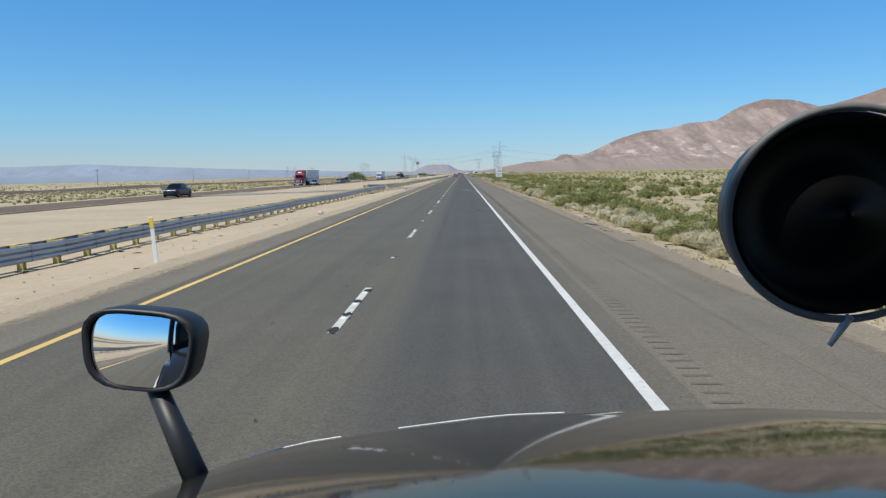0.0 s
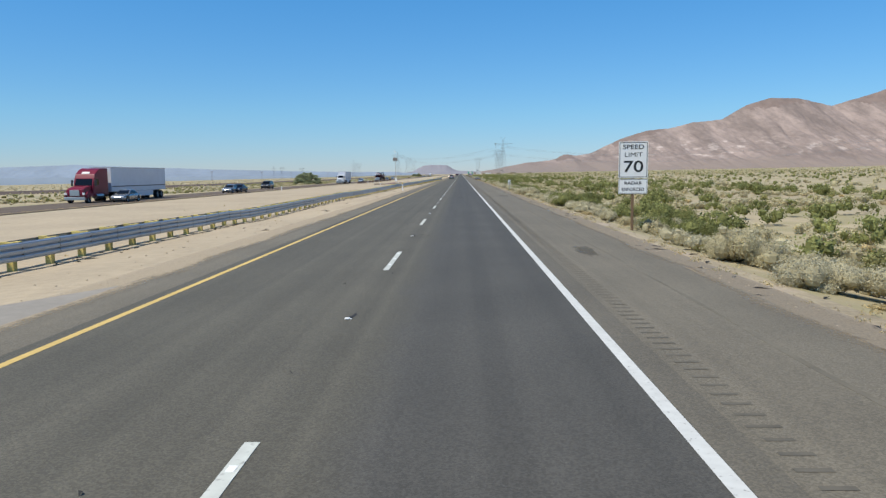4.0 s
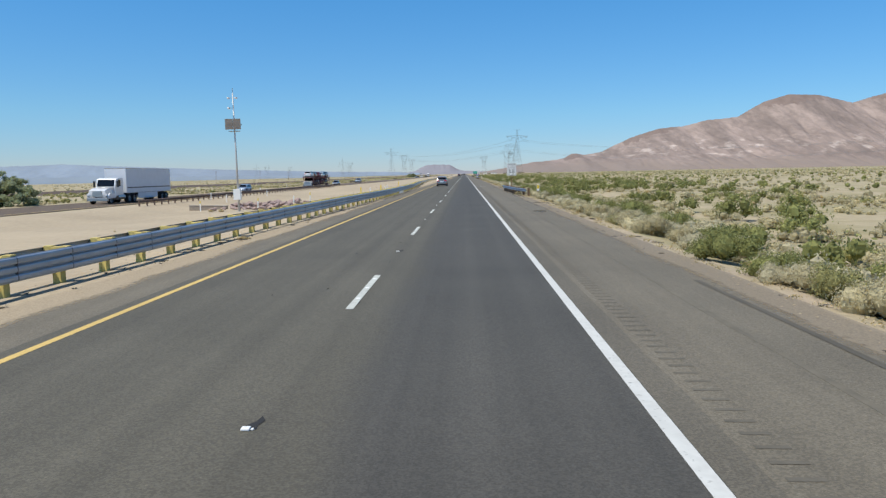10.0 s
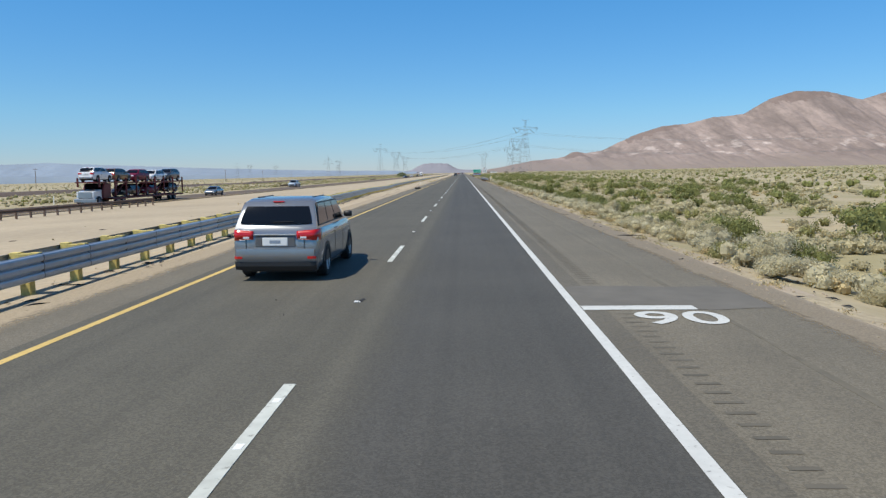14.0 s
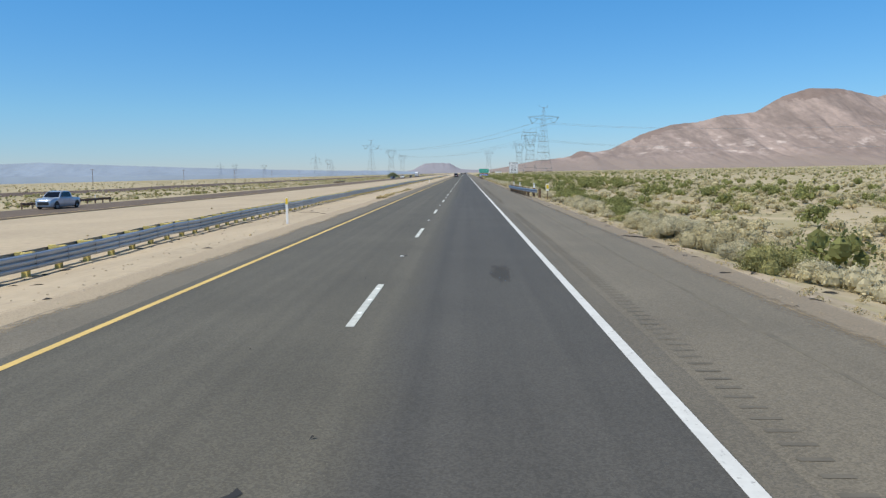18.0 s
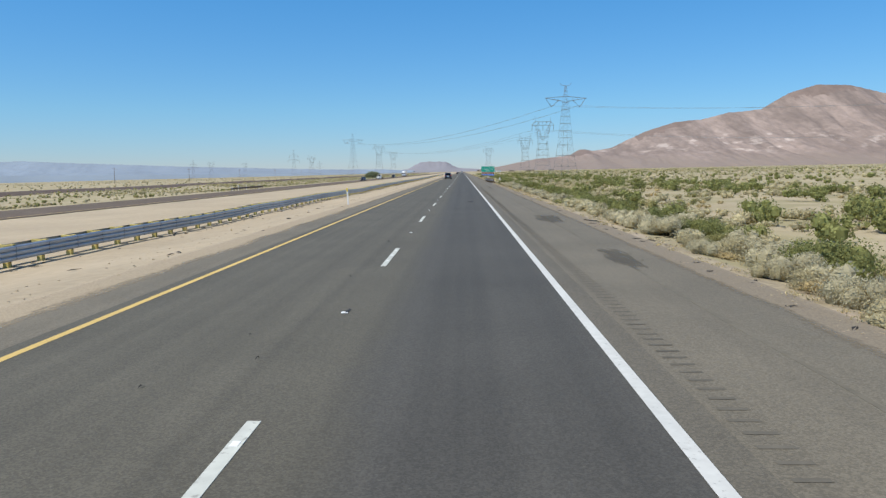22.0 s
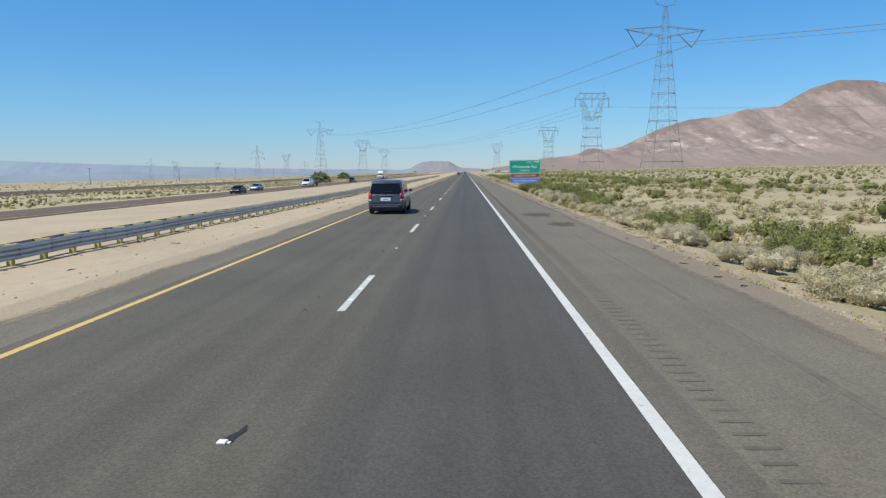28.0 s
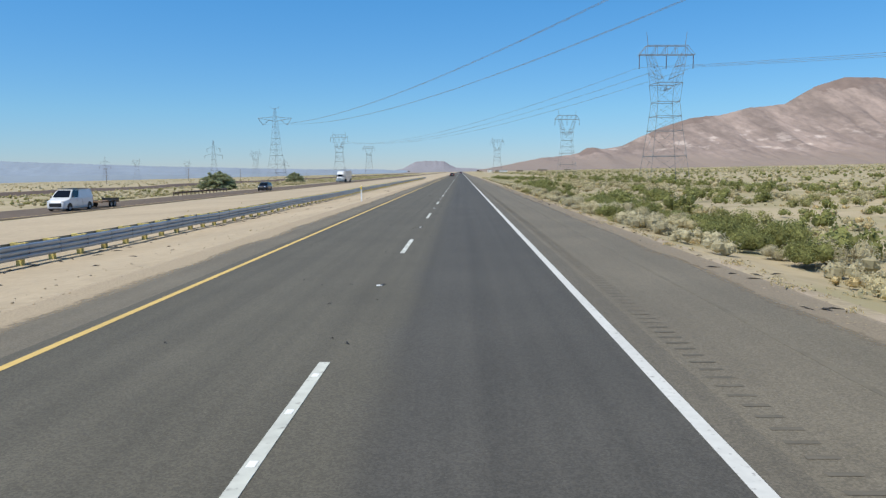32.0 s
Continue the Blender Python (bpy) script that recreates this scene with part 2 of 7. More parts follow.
TOWER = surface("grey_tower_steel", (0.22, 0.235, 0.25), 0.6, metal=0.2, vary=0.12, scale=0.8)
WHITE = surface("white_enamel", (0.78, 0.78, 0.76), 0.45, vary=0.05, scale=2)
SIGN_WHITE = surface("white_sign_sheeting", (0.80, 0.80, 0.78), 0.4, vary=0.04, scale=3)
BLACK = surface("black_paint", (0.018, 0.018, 0.018), 0.5, vary=0.1)
GREEN = surface("green_sign_sheeting", (0.005, 0.325, 0.230), 0.4, vary=0.06, scale=2)
BROWN = surface("brown_sign_sheeting", (0.25, 0.08, 0.025), 0.4, vary=0.06, scale=2)
BLUE = surface("blue_sign_sheeting", (0.008, 0.165, 0.80), 0.4, vary=0.06, scale=2)
AMBER = surface("yellow_reflector", (0.80, 0.58, 0.04), 0.4, vary=0.06)
RUBBER = surface("black_rubber", (0.022, 0.022, 0.022), 0.85, vary=0.2, scale=20)
PLASTIC = surface("black_plastic", (0.020, 0.021, 0.023), 0.5, vary=0.15, scale=30)
CHROME = surface("bright_alloy", (0.50, 0.50, 0.50), 0.35, metal=1.0, vary=0.06)
RED_LENS = surface("red_lamp_lens", (0.50, 0.012, 0.012), 0.2, vary=0.08, coat=0.5)
CLEAR_LENS = surface("clear_lamp_lens", (0.75, 0.77, 0.80), 0.15, vary=0.05, coat=0.5)
GLASS = surface("dark_tinted_glass", (0.006, 0.007, 0.008), 0.05, vary=0.05, spec=0.45)
ROCK = surface("purple_brown_riprap", (0.27, 0.20, 0.18), 0.9, vary=0.25, scale=5, objvar=0.3, island=0.3, bump=0.02)
BARK = surface("grey_brown_bark", (0.17, 0.12, 0.085), 0.9, vary=0.3, scale=20)


def foliage(name, base, thin=0.45, spread=0.38):
    """Thin leaves: lit from the front and through from behind, each leaf of its own shade."""
    m = bpy.data.materials.new(name)
    m.use_nodes = True
    n, l = m.node_tree.nodes, m.node_tree.links
    n.remove(n["Principled BSDF"])
    rnd = n.new("ShaderNodeNewGeometry")
    rng = n.new("ShaderNodeMapRange")
    rng.inputs["To Min"].default_value, rng.inputs["To Max"].default_value = 1 - spread, 1 + spread
    l.new(rnd.outputs["Random Per Island"], rng.inputs["Value"])
    co = n.new("ShaderNodeTexCoord")
    big = n.new("ShaderNodeTexNoise")
    big.inputs["Scale"].default_value = 0.25
    l.new(co.outputs["Object"], big.inputs["Vector"])
    r2 = n.new("ShaderNodeMapRange")
    r2.inputs["From Min"].default_value, r2.inputs["From Max"].default_value = 0.3, 0.7
    r2.inputs["To Min"].default_value, r2.inputs["To Max"].default_value = 0.8, 1.2
    l.new(big.outputs["Fac"], r2.inputs["Value"])
    mu = n.new("ShaderNodeMath")
    mu.operation = "MULTIPLY"
    l.new(rng.outputs[0], mu.inputs[0])
    l.new(r2.outputs[0], mu.inputs[1])
    sc = n.new("ShaderNodeVectorMath")
    sc.operation = "SCALE"
    sc.inputs[0].default_value = base
    l.new(mu.outputs[0], sc.inputs["Scale"])
    d, t, mix = n.new("ShaderNodeBsdfDiffuse"), n.new("ShaderNodeBsdfTranslucent"), n.new("ShaderNodeMixShader")
    l.new(sc.outputs[0], d.inputs["Color"])
    l.new(sc.outputs[0], t.inputs["Color"])
    mix.inputs[0].default_value = thin
    l.new(d.outputs[0], mix.inputs[1])
    l.new(t.outputs[0], mix.inputs[2])
    l.new(mix.outputs[0], n["Material Output"].inputs["Surface"])
    return m


LEAF_GREEN = foliage("creosote_leaves", (0.275, 0.285, 0.112))
LEAF_YELLOW = foliage("young_creosote_leaves", (0.36, 0.345, 0.155))
LEAF_GREY = foliage("bursage_leaves", (0.525, 0.468, 0.296), 0.42, 0.2)
LEAF_PALE = foliage("saltbush_leaves", (0.56, 0.51, 0.348), 0.42, 0.17)
LEAF_DRY = foliage("dry_straw_stems", (0.56, 0.46, 0.26))
LEAF_TREE = foliage("tamarisk_leaves", (0.37, 0.40, 0.245), 0.5, 0.22)


# ---- mesh helpers ----
def finish(bm, name, material, smooth=False):
    me = bpy.data.meshes.new(name)
    bm.normal_update()
    bm.to_mesh(me)
    bm.free()
    for q in (material if isinstance(material, (list, tuple)) else [material]):
        me.materials.append(q)
    if smooth:
        me.polygons.foreach_set("use_smooth", [True] * len(me.polygons))
    return me


def part(name, bm, material, parent, label="", smooth=False):
    """Links a bmesh (or a finished mesh) as one mesh object under a thing or a part."""
    me = bm if isinstance(bm, bpy.types.Mesh) else finish(bm, name, material, smooth)
    ob = new(name, me)
    ob.parent = parent
    return tagged(ob, label)


def thing(name, label, category, m=None, group="", kind=""):
    ob = new(name)
    ob.empty_display_size = 0.2
    if m is not None:
        ob.matrix_basis = m
    return tagged(ob, label, category, group, kind)


def box(x0, x1, y0, y1, z0, z1, bevel=0.0, bm=None):
    bm = bm or bmesh.new()
    vs = [bm.verts.new((x, y, z)) for z in (z0, z1) for y in (y0, y1) for x in (x0, x1)]
    fs = [bm.faces.new([vs[i] for i in q]) for q in ((0, 2, 3, 1), (4, 5, 7, 6), (0, 1, 5, 4), (2, 6, 7, 3), (0, 4, 6, 2), (1, 3, 7, 5))]
    if bevel:
        es = list({e for f in fs for e in f.edges})
        bmesh.ops.bevel(bm, geom=es, offset=bevel, segments=2, affect="EDGES", profile=0.5)
    return bm


def tube(a, b, r0, r1=None, n=8, bm=None, caps=True):
    """A tapered round bar from a to b."""
    bm = bm or bmesh.new()
    a, b = Vector(a), Vector(b)
    r1 = r0 if r1 is None else r1
    q = (b - a).to_track_quat("Z", "Y")
    rings = []
    for c, r in ((a, r0), (b, r1)):
        rings.append([bm.verts.new(c + q @ Vector((r * math.cos(k * math.tau / n), r * math.sin(k * math.tau / n), 0))) for k in range(n)])
    for k in range(n):
        bm.faces.new((rings[0][k], rings[0][(k + 1) % n], rings[1][(k + 1) % n], rings[1][k]))
    if caps:
        bm.faces.new(rings[0][::-1])
        bm.faces.new(rings[1])
    return bm


def prism(outline, x0, x1, bevel=0.0, bm=None):
    """A side outline of (y, z), counter-clockwise seen from +x, drawn out from x0 to x1."""
    bm = bm or bmesh.new()
    a = [bm.verts.new((x0, y, z)) for y, z in outline]
    b = [bm.verts.new((x1, y, z)) for y, z in outline]
    fs = [bm.faces.new(a[::-1]), bm.faces.new(b)]
    k = len(outline)
    for i in range(k):
        fs.append(bm.faces.new((a[i], a[(i + 1) % k], b[(i + 1) % k], b[i])))
    if bevel:
        es = list({e for f in fs for e in f.edges})
        bmesh.ops.bevel(bm, geom=es, offset=bevel, segments=2, affect="EDGES", profile=0.5)
    bmesh.ops.recalc_face_normals(bm, faces=bm.faces)
    return bm


def sheet(name, verts, faces, materials, slots=None, smooth=False):
    """A mesh from numpy arrays of corners and faces."""
    me = bpy.data.meshes.new(name)
    verts, faces = np.asarray(verts, np.float32), np.asarray(faces, np.int32)
    k = faces.shape[1]
    me.vertices.add(len(verts))
    me.vertices.foreach_set("co", verts.ravel())
    me.loops.add(faces.size)
    me.loops.foreach_set("vertex_index", faces.ravel())
    me.polygons.add(len(faces))
    me.polygons.foreach_set("loop_start", np.arange(0, faces.size, k, dtype=np.int32))
    for q in materials:
        me.materials.append(q)
    if slots is not None:
        me.polygons.foreach_set("material_index", np.asarray(slots, np.int32))
    me.update(calc_edges=True)
    me.validate()
    me.polygons.foreach_set("use_smooth", np.full(len(me.polygons), smooth))
    return me


def grid_faces(rows, cols):
    i = np.arange(rows - 1)[:, None] * cols + np.arange(cols - 1)[None, :]
    return np.stack([i, i + 1, i + cols + 1, i + cols], -1).reshape(-1, 4)


def step(a, b, x):
    t = np.clip((np.asarray(x, float) - a) / (b - a), 0, 1)
    return t * t * (3 - 2 * t)


def waves(x, y, seed, size):
    """Smooth, cheap random relief between about -1 and 1."""
    rs = np.random.RandomState(seed)
    out = 0.0
    for k in range(7):
        a, ph = rs.uniform(0, math.tau), rs.uniform(0, math.tau)
        w = math.tau / size * rs.uniform(0.5, 1.9)
        out = out + np.sin((x * math.cos(a) + y * math.sin(a)) * w + ph)
    return out / 4.0


# ---- ground ----
ROAD_L, ROAD_R = -8.75, 3.25            # edges of the paved carriageway
FAR_NEAR, FAR_FAR = -38.8, -47.6        # opposite carriageway


def far_z(y):
    """Height of the opposite carriageway, which sinks slowly along the way."""
    return -0.80 - 0.60 * step(180, 760, y)


def median_dip(y):
    """How far the sandy median falls away behind its edge: little at the crossover and where the rail runs close to the road."""
    return 0.22 * ((1 - step(72, 96, y)) + step(130, 160, y) * (1 - step(205, 245, y))) + 0.43 * step(400, 540, y)


def ground_z(x, y):
    x, y = np.asarray(x, float), np.asarray(y, float)
    right = -0.05 - 0.62 * step(ROAD_R + 0.2, 8.5, x) + 0.011 * np.maximum(x - 60, 0)
    left = -0.05 - 0.33 * step(-ROAD_L + 0.3, 15, -x) - 0.47 * step(15, 37, -x) - 0.30 * step(49, 60, -x) - 0.0165 * np.maximum(-x - 75, 0)
    left = left + (far_z(y) + 0.80) * step(17, 37.5, -x)
    left = left - 0.62 * step(14, 21, -x) * (1 - step(30, 37, -x)) * step(300, 332, y) * (1 - step(385, 425, y))
    left = left - median_dip(y) * step(9.4, 16, -x) * (1 - step(17.5, 36, -x))
    z = np.where(x > -3, right, left)
    rough = step(4.6, 9, x) + 0.45 * step(9.5, 13, -x) * (1 - step(33, 38, -x)) + step(49, 56, -x)
    z = z + rough * (0.10 * waves(x, y, 3, 9) + 0.16 * waves(x, y, 4, 40))
    far = step(150, 900, np.abs(x))
    return z + far * 1.2 * waves(x, y, 5, 260)


xs = np.unique(np.concatenate([np.linspace(-60, -48, 8), np.linspace(-48, -38.4, 5), np.linspace(-38.4, ROAD_L - 0.2, 24), np.linspace(-8, 3, 5),
                               np.linspace(ROAD_R - 0.15, 14, 14), np.linspace(16, 60, 16), np.geomspace(66, 5200, 26), -np.geomspace(64, 5200, 26)]))
ys = np.unique(np.concatenate([np.linspace(-300, -40, 14), np.arange(-40, 1100, 3.0), np.linspace(1100, 1700, 50), np.geomspace(1710, 6200, 40)]))
gx, gy = np.meshgrid(xs, ys)
gz = ground_z(gx, gy)
mid = (gx[:-1, :-1] + gx[1:, 1:]) / 2
slot = np.where((mid < -4) & (mid > -39.5), 1, np.where((mid > 2) & (mid < 4.9), 2, 0))
ground = new("ground", sheet("ground", np.stack([gx, gy, gz], -1).reshape(-1, 3), grid_faces(*gx.shape), [DESERT, SAND, VERGE], slot.ravel(), True))
tagged(ground, "pale sandy desert ground with gravel verges", "ground", kind="structure")

# ---- the two carriageways ----
road = thing("road", "two-lane grey asphalt highway carriageway with paved shoulders", "road", kind="structure")
road_y = np.concatenate([np.arange(-120, 1150, 1.5), np.linspace(1150, 4200, 120)])


def strip(name, x0, x1, z, material, parent, label="", ragged0=0.0, ragged1=0.0, ysamples=None, kind=""):
    yy = road_y if ysamples is None else ysamples
    rs = np.random.RandomState(len(name) + int(abs(x0) * 10))
    wob = lambda amt: amt * (0.6 * waves(yy, yy * 0, 11 + int(abs(x0)), 14) + rs.uniform(-0.5, 0.5, len(yy)))
    zz = z(yy) if callable(z) else np.full(len(yy), z)
    a = np.stack([x0 + wob(ragged0), yy, zz], -1)
    b = np.stack([x1 + wob(ragged1), yy, zz], -1)
    v = np.stack([a, b], 1)
    down = v[:, ::-1].copy()
    down[..., 2] -= 0.12
    cols = np.concatenate([v[:, :1], v[:, 1:], down[:, :1], down[:, 1:]], 1)
    v4 = np.concatenate([down[:, 1:], v[:, :1], v[:, 1:], down[:, :1]], 1)
    ob = new(name, sheet(name, v4.reshape(-1, 3), grid_faces(len(yy), 4), [material]))
    ob.parent = parent
    return tagged(ob, label, kind=kind)


strip("median_shoulder", ROAD_L, -7.62, -0.003, SHOULDER, road, "lighter brown-grey asphalt shoulder beside the median", ragged0=0.10)
strip("left_lane", -7.62, -3.35, 0.0, LANES, road, "worn brownish grey asphalt lane")
strip("right_lane", -3.35, 0.42, 0.0, LANES, road, "darker grey asphalt lane")
strip("shoulder", 0.42, ROAD_R, -0.004, SHOULDER, road, "lighter brown-grey asphalt shoulder", ragged1=0.10)
EDGE_ASPHALT = road_surface("asphalt_edge_band", (0.106, 0.094, 0.071), 0.10)
strip("edge_band", 0.085, 0.44, 0.0015, EDGE_ASPHALT, road, "asphalt band beside the white line", ragged1=0.015)
SEAM = surface("pale_paving_seam", (0.141, 0.125, 0.094), 0.9, vary=0.3, scale=4)
strip("paving_seam", 2.04, 2.12, -0.0005, SEAM, road, "faint pale paving seam", ragged0=0.05, ragged1=0.05)
far_road = thing("opposite_road", "opposite asphalt carriageway beyond the sandy median", "road", kind="structure")
strip("carriageway", FAR_FAR, FAR_NEAR, far_z, OLD_ROAD, far_road, ragged0=0.1, ragged1=0.15)
strip("edge_line", FAR_NEAR - 1.0, FAR_NEAR - 0.87, lambda y: far_z(y) + 0.004, YELLOW_PAINT, far_road)


def line_strip(name, x, width, material, label):
    a = np.stack([np.full(len(road_y), x - width / 2), road_y, np.full(len(road_y), 0.004)], -1)
    b = a + (width, 0, 0)
    ob = new(name, sheet(name, np.stack([a, b], 1).reshape(-1, 3), grid_faces(len(road_y), 2), [material]))
    ob.parent = road
    return tagged(ob, label)


line_strip("white_edge_line", 0.0, 0.15, WHITE_PAINT, "solid white edge line")
line_strip("yellow_edge_line", -7.32, 0.13, YELLOW_PAINT, "solid yellow edge line")
DASH_X, DASH_P, DASH_L = -3.65, 14.63, 3.95
DASH_SHIFT = {0: 0, 2: -.28, 4: -.32, 6: -.09, 11: .02, 13: -.41, 15: -.26, 17: -.25, 19: -.08, 21: -.58, 23: .18, 25: .01, 27: -.47, 32: -.52, 34: 0,
              36: -.55, 38: .17, 40: .25, 42: -.04, 44: .44, 46: 0, 48: -.63, 53: -.87, 55: -.27, 57: -.55, 59: -.64, 61: .5}
keys_k = sorted(DASH_SHIFT)


def dash_end(k):
    return 13.97 + DASH_P * k + float(np.interp(k, keys_k, [DASH_SHIFT[q] for q in keys_k]))


dash_bm = box(-0.064, 0.064, -DASH_L, 0, 0, 0.005)
for q in (0.55, 1.75, 2.95):
    before = len(dash_bm.faces)
    box(-0.035, 0.035, -q - 0.06, -q + 0.06, 0.005, 0.009, 0.0, dash_bm)
    dash_bm.faces.ensure_lookup_table()
    for f in list(dash_bm.faces)[before:]:
        f.material_index = 1
dash_me = finish(dash_bm, "lane_dash", [DASH_PAINT, WHITE])
lens_bm = box(-0.05, 0.03, -0.05, 0.03, 0, 0.022, 0.008)
box(0.035, 0.06, -0.03, 0.01, 0, 0.012, 0.004, lens_bm)
lens_me = finish(lens_bm, "lens", WHITE)
streak_bm = bmesh.new()
sv = [streak_bm.verts.new(q) for q in ((-0.09, -0.02, 0.0045), (0.02, -0.10, 0.0045), (0.10, 0.0, 0.0045), (0.09, 0.25, 0.0045), (0.14, 0.62, 0.0045), (0.07, 0.95, 0.0045), (0.04, 0.55, 0.0045), (-0.03, 0.3, 0.0045))]
streak_bm.faces.new(sv)
streak_me = finish(streak_bm, "streak", RUBBER)
for k in range(-4, 130):
    ob = part("lane_dash", dash_me, None, road)
    ob.location = (DASH_X, dash_end(k), 0.002)
    for q in range(4 if k in (0, 1, 2, 46) else 0):
        dab_bm = bmesh.new()
        dab_bm.faces.new([dab_bm.verts.new((0.095 * math.cos(a) * random.uniform(0.6, 1.1), 0.20 * math.sin(a) * random.uniform(0.5, 1.2), 0.0085)) for a in np.linspace(0, math.tau, 11)[:-1]])
        part("tar_dab", dab_bm, RUBBER, road, "black tar dab across a lane dash").location = (DASH_X + random.uniform(-0.02, 0.03), dash_end(k) - 3.8 + 1.15 * q, 0)
    mk = thing("road_marker", "small white reflective road marker with a dark skid streak", "road marker",
               pose(DASH_X, dash_end(k) - 9.55, 0.001, 0, 0, random.uniform(-4, 4)), "markers between the lane dashes")
    part("lens", lens_me, None, mk)
    smear = part("streak", streak_me, None, mk, "black skid streak")
    smear.scale = (random.uniform(0.6, 1.0), random.uniform(0.25, 0.55), 1)

# rumble strip: ground-in bars along the shoulder
rv, rf = [], []
for i in range(3900):
    y = -20 + i * 0.31
    if 196 < y < 200 or (536 < y < 548) or 398.1 < y < 400.8:
        continue
    x0, x1, w = 0.55 + random.uniform(-.02, .02), 0.83 + random.uniform(-.02, .02), 0.036
    n0 = len(rv)
    rv += [(x0, y - w, 0.0), (x1, y - w, 0.0), (x1, y + w, 0.0), (x0, y + w, 0.0)]
    rf.append((n0, n0 + 1, n0 + 2, n0 + 3))
rumble = new("rumble_strip", sheet("rumble_strip", rv, rf, [surface("rumble_groove", (0.116, 0.104, 0.081), 0.9, vary=0.3, scale=5)]))
rumble.parent = road
tagged(rumble, "row of dark ground-in rumble bars", kind="stuff")


# dusty, uneven edges where sand has blown over the asphalt
def dust_edge(name, label, profile, x_in, x_out, colour, seed):
    m, n, l, p = shader(name + "_sand")
    p.inputs["Base Color"].default_value, p.inputs["Roughness"].default_value = (*colour, 1), 0.95
    co = n.new("ShaderNodeTexCoord")
    xyz = n.new("ShaderNodeSeparateXYZ")
    l.new(co.outputs["Object"], xyz.inputs[0])
    across = n.new("ShaderNodeMapRange")
    across.inputs["From Min"].default_value, across.inputs["From Max"].default_value = x_in, x_out
    across.inputs["To Min"].default_value, across.inputs["To Max"].default_value = -0.38, 0.62
    across.clamp = False
    l.new(xyz.outputs["X"], across.inputs["Value"])
    total = across.outputs[0]
    for scale, amount, squeeze in ((0.9, 0.9, 0.25), (9.0, 0.55, 0.5)):
        mp = n.new("ShaderNodeMapping")
        mp.inputs["Scale"].default_value = (1, squeeze, 1)
        mp.inputs["Location"].default_value = (seed, 0, 0)
        l.new(co.outputs["Object"], mp.inputs["Vector"])
        nz = n.new("ShaderNodeTexNoise")
        nz.inputs["Scale"].default_value, nz.inputs["Detail"].default_value = scale, 5
        l.new(mp.outputs[0], nz.inputs["Vector"])
        ma = n.new("ShaderNodeMath")
        ma.operation = "MULTIPLY_ADD"
        ma.inputs[1].default_value = amount
        l.new(nz.outputs["Fac"], ma.inputs[0])
        l.new(total, ma.inputs[2])
        total = ma.outputs[0]
    peb = n.new("ShaderNodeTexVoronoi")
    peb.inputs["Scale"].default_value = 28
    l.new(co.outputs["Object"], peb.inputs["Vector"])
    tone = n.new("ShaderNodeMapRange")
    tone.inputs["To Min"].default_value, tone.inputs["To Max"].default_value = 1.2, 0.7
    l.new(peb.outputs["Distance"], tone.inputs["Value"])
    shade = n.new("ShaderNodeVectorMath")
    shade.operation = "SCALE"
    shade.inputs[0].default_value = colour
    l.new(tone.outputs[0], shade.inputs["Scale"])
    l.new(shade.outputs[0], p.inputs["Base Color"])
    cut = n.new("ShaderNodeMapRange")
    cut.inputs["From Min"].default_value, cut.inputs["From Max"].default_value, cut.inputs["To Max"].default_value = 0.70, 1.05, 0.85
    l.new(total, cut.inputs["Value"])
    l.new(cut.outputs[0], p.inputs["Alpha"])
    yy = road_y[road_y < 1200]
    v = np.stack([np.stack([np.full(len(yy), x), yy, np.full(len(yy), z)], -1) for x, z in profile], 1)
    ob = new(name, sheet(name, v.reshape(-1, 3), grid_faces(len(yy), len(profile)), [m], None, True))
    ob.parent = road
    return tagged(ob, label, kind="stuff")


dust_edge("median_dust", "sand blown over the pavement edge", [(-9.7, -0.045), (-9.0, -0.03), (-8.75, 0.0025), (-7.9, 0.0025)], -8.05, -9.1, (0.415, 0.338, 0.235), 3)
dust_edge("verge_dust", "gravelly sand at the pavement edge", [(2.5, 0.001), (3.2, 0.001), (3.5, -0.03), (4.1, -0.05)], 2.75, 3.6, (0.265, 0.220, 0.160), 8)
